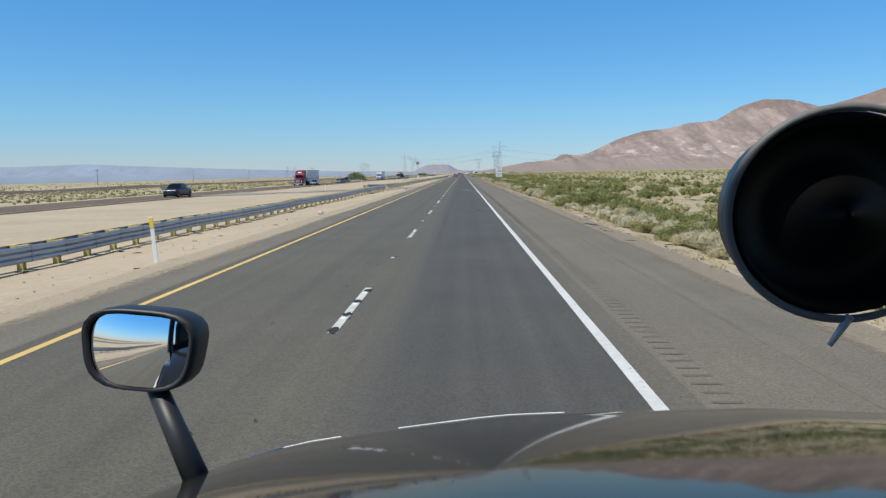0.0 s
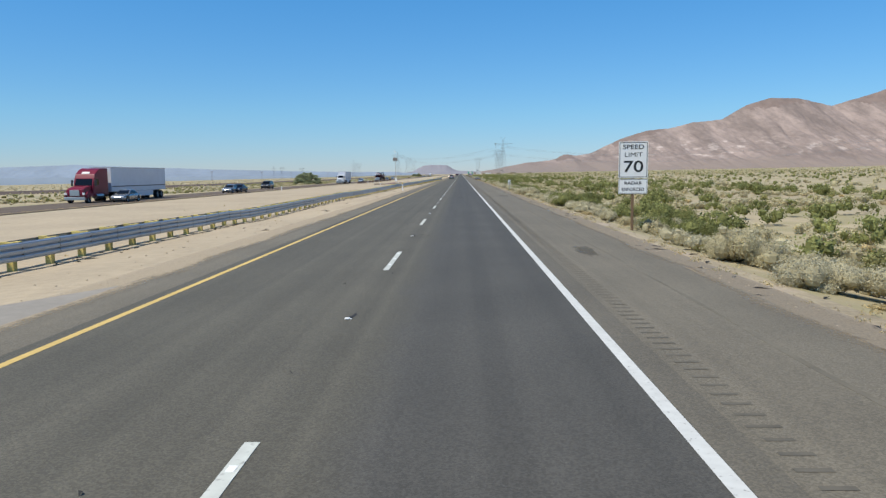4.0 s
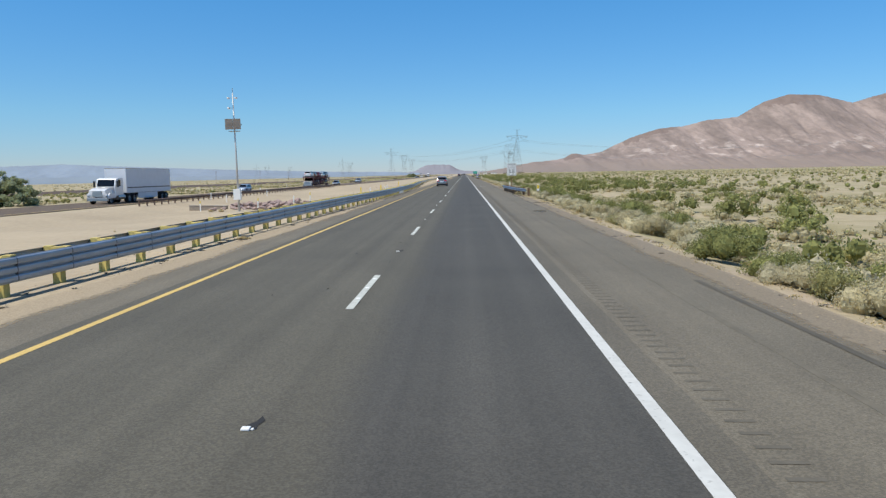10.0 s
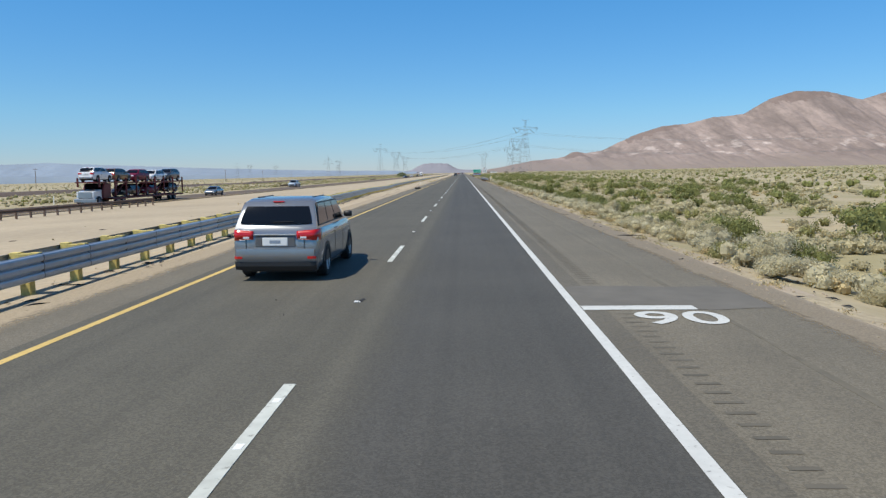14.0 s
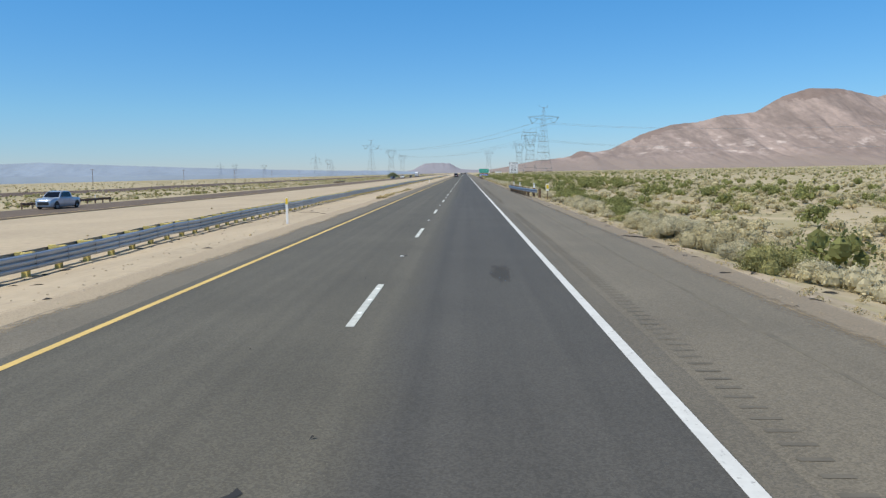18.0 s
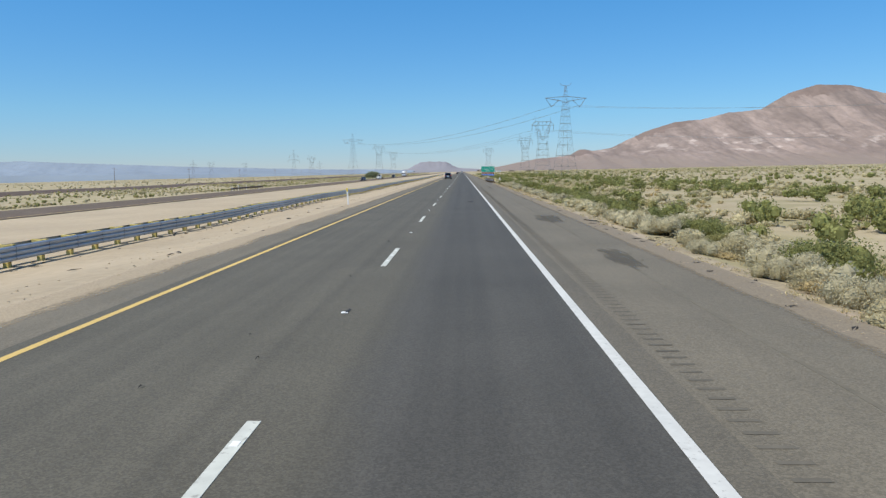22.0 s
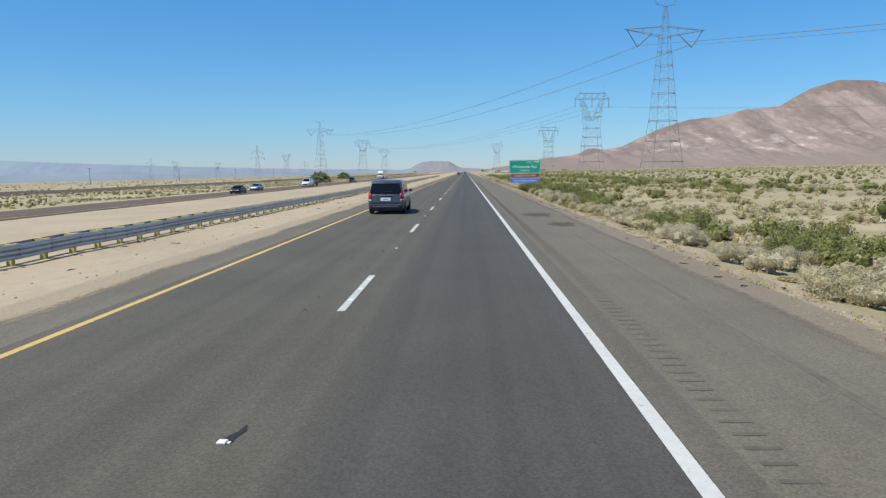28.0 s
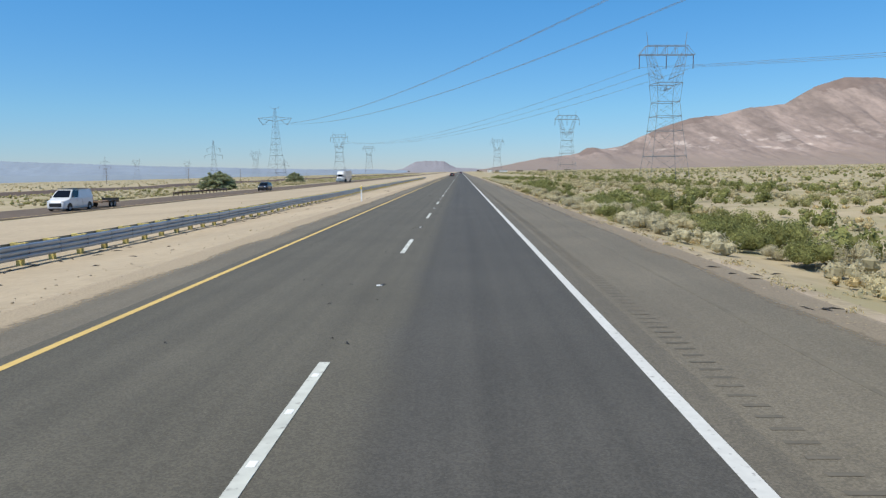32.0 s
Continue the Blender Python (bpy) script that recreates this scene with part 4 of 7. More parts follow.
def limit_sign(x, y, z0, lines, label, w=1.2, h=1.5, plate=None):
    """White board with black writing on one timber post; lines: (words, height on the board, size, width)."""
    base = gz1(x, y)
    s = thing("speed_limit_sign", label, "road sign", pose(x, y, base, 0, 0, -2), "speed limit signs")
    zb = z0 - base
    b = panel(s, "board", -w / 2, w / 2, zb, zb + h, SIGN_WHITE, BLACK)
    for words, zz, size, width in lines:
        writing(b, words, 0, zb + zz, size, BLACK, -0.0145, width=width)
    if plate:
        p = panel(s, "plate", -w / 2, w / 2, zb - 0.66, zb - 0.04, SIGN_WHITE, BLACK, border=0.02)
        for words, zz, size, width in plate:
            writing(p, words, 0, zb - 0.66 + zz, size, BLACK, -0.0145, width=width)
    part("post", box(-0.05, 0.05, 0.003, 0.10, -0.4, zb + h * 0.85, 0.006), BROWN_WOOD, s, "brown timber post")
    return s


limit_sign(5.25, 141.0, 1.95, [("SPEED", 1.27, 0.26, 0.86), ("LIMIT", 0.95, 0.26, 0.72), ("70", 0.45, 0.66, 0.80)],
           "white speed limit 70 sign with a plate on a post", plate=[("RADAR", 0.44, 0.19, 0.72), ("ENFORCED", 0.18, 0.19, 0.92)])
s55 = limit_sign(4.15, 367.5, 1.87, [("TRUCKS", 1.33, 0.22, 0.88), ("3 AXLES", 1.03, 0.20, 0.88), ("OR MORE", 0.78, 0.20, 0.98), ("55", 0.45, 0.46, 0.76), ("MAXIMUM", 0.13, 0.15, 0.98)],
           "white truck speed limit 55 sign on a timber post")
bar = part("rule_line", box(-0.44, 0.44, -0.0145, -0.0115, 1.87 - gz1(4.15, 367.5) + 1.185, 1.87 - gz1(4.15, 367.5) + 1.20), BLACK, s55)
limit_sign(4.55, 595.3, 1.97, [("ALL VEHICLES", 1.30, 0.20, 1.06), ("WHEN", 1.06, 0.20, 0.66), ("TOWING", 0.83, 0.20, 0.84), ("55", 0.48, 0.44, 0.72), ("MAXIMUM", 0.15, 0.17, 0.94)],
           "white towing speed limit 55 sign on a timber post")

gbase = gz1(8.4, 896.8)
ex = thing("exit_sign", "large green exit sign with brown and blue panels on posts", "road sign", pose(8.42, 896.8, gbase, 0, 0, -3))
zg = 1.72 - gbase
b = panel(ex, "green_board", -2.62, 2.62, zg, zg + 2.24, GREEN, SIGN_WHITE, 0.16, 0.05)
writing(b, "Minneola Rd", -0.05, zg + 1.10, 0.62, SIGN_WHITE, -0.0145, width=3.95)
writing(b, "1", -0.72, zg + 0.48, 0.44, SIGN_WHITE, -0.0145)
writing(b, "MILE", 0.15, zg + 0.48, 0.42, SIGN_WHITE, -0.0145, width=1.15)
p = panel(ex, "exit_tab", 0.22, 2.60, zg + 1.66, zg + 2.225, GREEN, SIGN_WHITE, 0.12, 0.03, depth=0.006)
writing(p, "EXIT", 0.92, zg + 1.94, 0.30, SIGN_WHITE, -0.021, width=0.75)
writing(p, "198", 1.88, zg + 1.94, 0.40, SIGN_WHITE, -0.021, width=0.78)
p = panel(ex, "brown_panel", -2.42, 2.42, zg - 0.78, zg - 0.04, BROWN, SIGN_WHITE, 0.10, 0.035)
writing(p, "EARLY MAN SITE", 0, zg - 0.41, 0.36, SIGN_WHITE, -0.0145, width=3.55)
p = panel(ex, "blue_panel", -2.42, 2.42, zg - 1.64, zg - 0.84, BLUE, SIGN_WHITE, 0.10, 0.035)
writing(p, "GAS DIESEL FOOD", 0, zg - 1.24, 0.36, SIGN_WHITE, -0.0145, width=3.95)
for x in (-1.45, 1.45):
    part("post", box(x - 0.10, x + 0.10, 0.003, 0.22, -0.5, zg + 2.0, 0.01), BROWN_WOOD, ex, "brown timber post")

mm = thing("mile_marker", "small white mile marker plate on a thin post beside the shoulder", "road sign", pose(4.05, 200.0, gz1(4.05, 200.0)))
part("post", box(-0.025, 0.025, 0.002, 0.03, -0.3, 1.4), GALV_DULL, mm)
pl = panel(mm, "plate", -0.13, 0.13, 0.86, 1.42, SIGN_WHITE, SIGN_WHITE, 0.02, 0.008)
for zz in (1.30, 1.14, 0.98):
    part("bar", box(-0.05, 0.05, -0.0155, -0.0115, zz - 0.05, zz + 0.05), BLACK, pl)

# ---- camera pole in the median with its riprap ----
px, py = -22.6, 342.6
pb = -0.25
cp = thing("traffic_camera_pole", "tall grey pole with solar panels and a white cabinet", "pole", pose(px, py, pb, 0, -1.2, 0))
part("pole", tube((0, 0, -1.2), (0, 0, 9.9), 0.11, 0.05, 10), surface("pale_galvanised_pole", (0.52, 0.52, 0.51), 0.55, metal=0.2, vary=0.12, scale=5), cp, smooth=True)
SOLAR = surface("weathered_solar_panel", (0.20, 0.17, 0.145), 0.45, vary=0.25, scale=3)
for k, dx in enumerate((-0.36, 0.36)):
    sp_ = part("solar_panel", box(dx - 0.35, dx + 0.35, -0.44, -0.40, 6.60, 7.55, 0.006), SOLAR, cp, "brown-grey solar panel")
    for q in range(3):
        part("cell_line", box(dx - 0.345, dx + 0.345, -0.446, -0.4405, 6.82 + 0.24 * q, 6.835 + 0.24 * q), GALV_DULL, sp_)
part("bracket", box(-0.72, 0.72, -0.39, -0.05, 6.98, 7.08), GALV_DULL, cp)
part("lower_bracket", box(-0.5, 0.5, -0.20, 0.10, 6.42, 6.48), GALV_DULL, cp)
for z, sd in ((9.45, -1), (9.45, 1), (8.55, -1)):
    part("camera_arm", tube((0, 0, z), (sd * 0.36, -0.12, z), 0.022, n=6), GALV_DULL, cp)
    part("camera_housing", box(sd * 0.36 - 0.07, sd * 0.36 + 0.07, -0.42, 0.02, z - 0.10, z + 0.06, 0.02), WHITE, cp, "white camera housing")
part("whip_aerial", tube((0, 0, 9.9), (0, 0, 10.35), 0.02, n=5), GALV_DULL, cp)
part("footing", box(-0.3, 0.3, -0.3, 0.3, -1.2, -0.86, 0.02), surface("pole_footing_concrete", (0.40, 0.36, 0.31), 0.9, vary=0.2, scale=6), cp, "square concrete footing")
part("cabinet", box(-0.32, 0.32, -0.45, -0.10, 0.20, 1.20, 0.015), WHITE, cp, "white equipment cabinet")
hw = thing("culvert_headwall", "low weathered concrete culvert headwall in the median", "headwall", pose(-28.6, 351.4, gz1(-28.6, 351.4), 0, 0, -16))
part("wall", box(-2.3, 2.3, -0.12, 0.12, -0.3, 0.46, 0.02), surface("weathered_concrete", (0.25, 0.21, 0.17), 0.9, vary=0.25, scale=5, bump=0.01), hw)
part("cap", box(-2.35, 2.35, -0.16, 0.16, 0.461, 0.53, 0.015), surface("pale_concrete_cap", (0.42, 0.37, 0.31), 0.9, vary=0.2, scale=6), hw)
rs = random.Random(5)
rock_me = []
for k in range(6):
    bm = bmesh.new()
    bmesh.ops.create_icosphere(bm, subdivisions=2, radius=0.5)
    for v in bm.verts:
        v.co *= 1 + 0.35 * noise.noise(v.co * 2.2 + Vector((k * 7.1, 0, 0)))
        v.co.z *= 0.7
    rock_me.append(finish(bm, "rock", ROCK))
for k in range(230):
    u = rs.random()
    x = -26.5 + 8.0 * u + rs.gauss(0, 0.5)
    y = 353 - 3 * u + rs.gauss(0, 2.3)
    r = new("riprap_rock", rock_me[k % 6])
    sc = rs.uniform(0.2, 0.75)
    r.matrix_basis = pose(x, y, gz1(x, y) + 0.08 + 0.42 * rs.random() * (abs(y - 353 + 3 * u) < 2), rs.uniform(-25, 25), rs.uniform(-25, 25), rs.uniform(0, 360)) @ Matrix.Diagonal((sc * rs.uniform(.8, 1.3), sc, sc * 0.8, 1))
    tagged(r, "angular purple-brown rock in a riprap bed", "rock", "riprap rocks in the median")


# ---- power line ----
def lattice(bm, corners0, corners1, bays, r):
    """Four legs between two squares of corners, with rings and crossed braces."""
    prev = None
    for k in range(bays + 1):
        u = k / bays
        ring = [Vector(a).lerp(Vector(b), u) for a, b in zip(corners0, corners1)]
        if prev:
            for i in range(4):
                tube(prev[i], ring[i], r * 0.52, n=4, bm=bm, caps=False)
                j = (i + 1) % 4
                tube(prev[i], ring[j], r * 0.26, n=3, bm=bm, caps=False)
                tube(prev[j], ring[i], r * 0.26, n=3, bm=bm, caps=False)
        for i in range(4):
            tube(ring[i], ring[(i + 1) % 4], r * 0.72, n=3, bm=bm, caps=False)
        prev = ring
    return prev


def square(w, z, d=None, x=0.0):
    d = w if d is None else d
    return [(x - w, -d, z), (x + w, -d, z), (x + w, d, z), (x - w, d, z)]


def tower_mast():
    """Tall single-mast tower with one wide crossarm and V strings."""
    bm = bmesh.new()
    corner = lambda w, z: [(w * 1.414 * a, w * 1.414 * b, z) for a, b in ((-1, 0), (0, -1), (1, 0), (0, 1))]
    lattice(bm, corner(4.4, 0), corner(2.6, 15), 3, 0.11)
    lattice(bm, corner(2.6, 15), corner(1.05, 35), 6, 0.09)
    lattice(bm, corner(1.05, 35), corner(0.35, 42.5), 3, 0.07)
    arms = []
    for s in (-1, 1):
        arm = bmesh.new()
        arms.append(arm)
        tip = (s * 10.2, 0, 36.9)
        for c in ((s * 1.1, -1.0, 35.4), (s * 1.1, 1.0, 35.4), (s * 0.9, -0.7, 37.6), (s * 0.9, 0.7, 37.6)):
            tube(c, tip, 0.07, n=4, bm=arm, caps=False)
        for u in (0.25, 0.5, 0.75):
            a = Vector((s * 1.1, 0, 35.4)).lerp(Vector(tip), u)
            b = Vector((s * 0.9, 0, 37.6)).lerp(Vector(tip), u)
            tube(a, b, 0.05, n=3, bm=arm, caps=False)
        tube((0, 0, 42.5), (s * 2.4, 0, 43.0), 0.08, n=4, bm=arm, caps=False)
        tube((s * 1.9, 0, 42.9), (s * 2.7, 0, 43.9), 0.06, n=3, bm=arm, caps=False)
    strings = [tube((s * x, 0, z), (s * 6.9, 0, 32.8), 0.10, n=5) for s in (-1, 1) for x, z in ((9.6, 36.8), (3.4, 35.9))]
    return bm, arms, strings


def tower_waist():
    """Waisted tower: legs, narrow waist, opening fork and a bridge with hanging strings."""
    bm = bmesh.new()
    lattice(bm, square(4.9, 0), square(3.4, 12.5), 2, 0.11)
    lattice(bm, square(3.4, 12.5), square(2.7, 19.5), 2, 0.10)
    lattice(bm, square(2.7, 19.5), square(3.15, 24), 1, 0.10)
    for s in (-1, 1):
        lattice(bm, [(s * 3.15, -2.4, 24), (s * 0.3, -2.4, 22.5), (s * 0.3, 2.4, 22.5), (s * 3.15, 2.4, 24)], [(s * 4.8, -0.8, 31), (s * 3.5, -0.8, 31), (s * 3.5, 0.8, 31), (s * 4.8, 0.8, 31)], 3, 0.08)
    arm = bmesh.new()
    for z, w in ((31, 6.9), (33.2, 5.0)):
        for d in (-0.8, 0.8):
            tube((-w, d, z), (w, d, z), 0.08, n=4, bm=arm, caps=False)
    for k in range(9):
        x = -5.0 + k * 1.25
        for d in (-0.8, 0.8):
            tube((x, d, 31), (min(x + 1.25, 5), d, 33.2) if k % 2 else (x, d, 33.2), 0.05, n=3, bm=arm, caps=False)
    for s in (-1, 1):
        tube((s * 4.6, 0, 33.2), (s * 5.0, 0, 36.6), 0.08, 0.04, n=4, bm=arm)
        for d in (-0.8, 0.8):
            tube((s * 5.0, d, 33.2), (s * 6.9, d, 31), 0.06, n=3, bm=arm, caps=False)
    return bm, [arm], [tube((x, 0, 31), (x, 0, 27.6), 0.10, n=5) for x in (-6.7, 0, 6.7)]


def tower_triple():
    """Slim tower with drooping arms for six conductors."""
    bm = bmesh.new()
    lattice(bm, square(3.0, 0), square(0.9, 20), 5, 0.09)
    lattice(bm, square(0.9, 20), square(0.3, 30), 4, 0.07)
    arms, strings = [], []
    for z, w in ((19, 6.5), (24, 4.8)):
        for s in (-1, 1):
            arm = bmesh.new()
            for d in (-0.5, 0.5):
                tube((s * 0.8, d, z + 1.6), (s * w, 0, z), 0.06, n=3, bm=arm, caps=False)
                tube((s * 0.9, d, z - 0.4), (s * w, 0, z), 0.06, n=3, bm=arm, caps=False)
            arms.append(arm)
            strings.append(tube((s * w, 0, z), (s * w, 0, z - 2.4), 0.12, n=5))
    return bm, arms, strings


TOWER_KINDS = {}
for key, made, text in (("mast", tower_mast, "tall grey lattice power tower with one wide crossarm"), ("waist", tower_waist, "grey lattice power tower with a narrow waist and forked top"),
                        ("triple", tower_triple, "slim grey lattice power tower with drooping arms")):
    body_bm, arm_bms, string_bms = made()
    TOWER_KINDS[key] = ([finish(body_bm, "lattice_body", TOWER)] + [finish(q, "crossarm", TOWER) for q in arm_bms] + [finish(q, "insulator_string", RUST) for q in string_bms], text)


def tower(kind, x, y, turn=0.0, s=1.0):
    meshes, text = TOWER_KINDS[kind]
    t = thing("power_tower", text, "power tower", pose(x, y, gz1(x, y) - 0.2, 0, 0, turn) @ Matrix.Scale(s, 4), "towers of the power line")
    for q in meshes:
        part(q.name.split(".")[0], q, None, t)
    return t


tower("mast", 47.2, 956.0, 8)
tower("waist", 48.8, 1067.0, 3)
tower("waist", 57.0, 1290.0, 3)
tower("mast", -102.5, 1279.0, 8, 0.92)
tower("waist", -101.5, 1481.0, 3, 1.05)
tower("waist", -106.0, 1710.0, 3)
tower("triple", -202.0, 1470.0, 6, 1.08)
tower("waist", -216.0, 1640.0, 3, 0.85)
tower("triple", -420.0, 1730.0, 6, 1.0)
tower("waist", -405.0, 1948.0, 3, 0.82)
tower("waist", -425.0, 1825.0, 3, 0.82)
tower("waist", 34.0, 1600.0, 3)
tower("triple", -285.0, 2050.0, 6, 1.0)
tower("mast", 330.0, 420.0, 8)
tower("waist", 345.0, 480.0, 3)


def wire(a, b, sag, r=0.034):
    """One conductor pair hanging between two points."""
    cu = bpy.data.curves.new("power_line_wire", "CURVE")
    cu.dimensions, cu.bevel_depth, cu.bevel_resolution = "3D", r, 1
    for off in (-0.22, 0.22):
        sp = cu.splines.new("POLY")
        sp.points.add(24)
        for k in range(25):
            u = k / 24
            p = Vector(a).lerp(Vector(b), u)
            sp.points[k].co = (p.x + off, p.y, p.z - sag * 4 * u * (1 - u), 1)
    ob = new("power_line_wire", cu)
    ob.data.materials.append(TOWER)
    return tagged(ob, "sagging twin power line conductor between two towers", "power line", "conductors")


for dx in (-6.2, 6.2):
    wire((47.2 + dx, 956, 32.4), (-102.5 + dx, 1279, 28.5), 7.5)
    wire((47.2 + dx, 956, 32.4), (330 + dx, 420, 34.5), 17)
for dx in (-6.7, 0, 6.7):
    wire((48.8 + dx, 1067, 27.2), (-101.5 + dx, 1481, 27.0), 8, 0.022)
    wire((48.8 + dx, 1067, 27.2), (345 + dx, 480, 30), 17, 0.02)

# wooden utility poles across the valley
POLE_WOOD = surface("weathered_pole_wood", (0.22, 0.175, 0.14), 0.9, vary=0.3, scale=10)
for y in (122, 284, 445, 606, 766, 932, 1075, 1205, 1342, 1482, 1625, 1770, 1950, 2100):
    x = -228.0
    top = 6.1 - gz1(x, y)
    u = thing("utility_pole", "brown wooden utility pole with a crossarm", "utility pole", pose(x, y, gz1(x, y), 0, random.uniform(-1, 1), 0), "utility poles across the valley")
    part("pole", tube((0, 0, -0.5), (0, 0, top), 0.19, 0.13, 8), POLE_WOOD, u)
    part("crossarm", box(-1.3, 1.3, -0.08, 0.08, top - 0.65, top - 0.45), POLE_WOOD, u)

# low white buildings near the exit, far ahead
for k, (x, y, w, d, h) in enumerate(((78, 2260, 16, 12, 3.4), (112, 2290, 12, 10, 2.8), (150, 2240, 17, 12, 3.2), (56, 2330, 9, 8, 4.6), (205, 2300, 12, 10, 2.8), (64, 2200, 7, 7, 2.8))):
    o = thing("roadside_building", "low pale building with a flat roof beside the far exit", "building", pose(x, y, gz1(x, y) + 0.3), "buildings at the exit")
    part("wall", box(-w / 2, w / 2, -d / 2, d / 2, -2, h), WHITE if k in (0, 3) else VERGE, o)
    part("roof", box(-w / 2 - 0.4, w / 2 + 0.4, -d / 2 - 0.4, d / 2 + 0.4, h, h + 0.4), GALV_DULL, o)
    for j in range(3):
        x0 = -w / 2 + w * (j + 0.5) / 3
        part("window", box(x0 - 0.5, x0 + 0.5, -d / 2 - 0.05, -d / 2 + 0.02, 1.1, 1.9), GLASS, o)

# ---- shrubs ----
def lobe_grid(c, rad, r, rings=5, around=8):
    """Quads of one lumpy inner lobe of a shrub."""
    u = np.linspace(0.12, math.pi - 0.12, rings + 1)
    a = np.linspace(0, math.tau, around + 1)[:-1]
    bump = 1 + r.uniform(-0.16, 0.16, (rings + 1, around))
    p = np.stack([np.sin(u)[:, None] * np.cos(a)[None], np.sin(u)[:, None] * np.sin(a)[None], np.repeat(np.cos(u)[:, None], around, 1)], -1) * (rad * bump)[..., None] + c
    q = np.roll(p, -1, 1)
    return np.stack([p[:-1], p[1:], q[1:], q[:-1]], 2).reshape(-1, 3)


def leaf_cloud(seed, n, leaf, lobes, flat=0.75, core=0.80):
    """Corners and quads of a shrub: small leaves spread over a few uneven, lumpy lobes (unit radius)."""
    r = np.random.RandomState(seed)
    c = np.stack([r.uniform(-0.55, 0.55, lobes), r.uniform(-0.55, 0.55, lobes), r.uniform(0.22, 0.62, lobes)], -1)
    rad = r.uniform(0.32, 0.56, lobes)
    pick = r.randint(0, lobes, n)
    d = r.normal(size=(n, 3))
    d /= np.linalg.norm(d, axis=1)[:, None]
    d[:, 2] = np.abs(d[:, 2]) * 1.0 - 0.25
    rho = r.uniform(0.35, 1.15, n) ** 0.6
    pos = c[pick] + d * (rad[pick] * rho * 1.04)[:, None]
    pos[:, 2] = np.maximum(pos[:, 2] * flat, 0.02)
    face = d * 0.8 + r.normal(size=(n, 3)) * 0.38
    a = np.cross(face, r.normal(size=(n, 3)))
    a /= np.linalg.norm(a, axis=1)[:, None]
    b = np.cross(a, face)
    b /= np.linalg.norm(b, axis=1)[:, None]
    s = (leaf * r.uniform(0.6, 1.4, n))[:, None]
    v = np.stack([pos - a * s, pos + b * s * 0.5, pos + a * s, pos - b * s * 0.5], 1).reshape(-1, 3)
    if not core:
        return v
    inner = np.concatenate([lobe_grid(c[k], rad[k] * core, r, *((5, 9) if n > 600 else (3, 6))) for k in range(lobes)])
    inner[:, 2] = np.maximum(inner[:, 2] * flat, 0.0)
    return np.concatenate([v, inner])


def quads(nv):
    return np.arange(nv).reshape(-1, 4)


SHRUB_SHAPES = {
    "creosote": ([leaf_cloud(10 + k, 5600, 0.031, 11, 1.05, 0.5) for k in range(5)], LEAF_GREEN, "creosote_bush", "green creosote bush with fine leaves", (0.75, 1.35), 290),
    "young": ([leaf_cloud(20 + k, 4200, 0.030, 8, 0.85, 0.55) for k in range(4)], LEAF_YELLOW, "brittlebush", "yellow-green rounded brittlebush", (0.45, 0.9), 150),
    "bursage": ([leaf_cloud(30 + k, 6500, 0.026, 9, 0.95, 0.6) for k in range(5)], LEAF_GREY, "bursage_bush", "pale grey-green rounded bursage bush", (0.45, 0.98), 298),
    "saltbush": ([leaf_cloud(40 + k, 6500, 0.026, 8, 0.95, 0.6) for k in range(5)], LEAF_PALE, "saltbush", "pale silvery rounded saltbush", (0.5, 1.05), 298),
    "dry": ([leaf_cloud(50 + k, 1500, 0.045, 5, 0.6, 0.5) for k in range(3)], LEAF_DRY, "dry_bush", "straw-coloured dry bush", (0.3, 0.65), 220),
}
SHRUB_MESH = {}
for key, (clouds, mat_, nm, tx, sz_, mx_) in SHRUB_SHAPES.items():
    SHRUB_MESH[key] = [sheet(nm, v, quads(len(v)), [mat_]) for v in clouds]

rs = random.Random(77)
BARE = [(352, 372, 3.2, 5.4), (566, 598, 3.2, 6.2), (888, 902, 6.0, 10.5), (739, 764, 3.2, 5.3), (136, 144, 4.6, 6.0)]


def clear(x, y, r):
    for y0, y1, x0, x1 in BARE:
        if y0 - r < y < y1 + r and x0 - r < x < x1 + r:
            return False
    return x - r * 0.8 > 4.1


count = {k: 0 for k in SHRUB_SHAPES}
for i in range(6000):
    y = rs.uniform(8, 985)
    x = 5.3 + abs(rs.gauss(0, 1.7)) + 0.3 * math.sin(y / 17) + 0.3 * math.sin(y / 5.3)
    near_edge = x < 6.9
    kind = rs.choices(("creosote", "young", "bursage", "saltbush", "dry"), (0.03, 0.09, 0.36, 0.34, 0.24) if near_edge else (0.36, 0.18, 0.22, 0.18, 0.06))[0]
    key = SHRUB_SHAPES[kind]
    if x > 15 or count[kind] >= key[5]:
        continue
    r = rs.uniform(*key[4])
    if not clear(x, y, r):
        continue
    count[kind] += 1
    ob = new(key[2], rs.choice(SHRUB_MESH[kind]))
    ob.matrix_basis = pose(x, y, gz1(x, y) - 0.04, rs.uniform(-5, 5), rs.uniform(-5, 5), rs.uniform(0, 360)) @ Matrix.Diagonal((r, r * rs.uniform(.8, 1.2), r * rs.uniform(.8, 1.15), 1))
    tagged(ob, key[3] + " beside the shoulder", "bush", key[2].replace("_", " ") + " row along the verge")


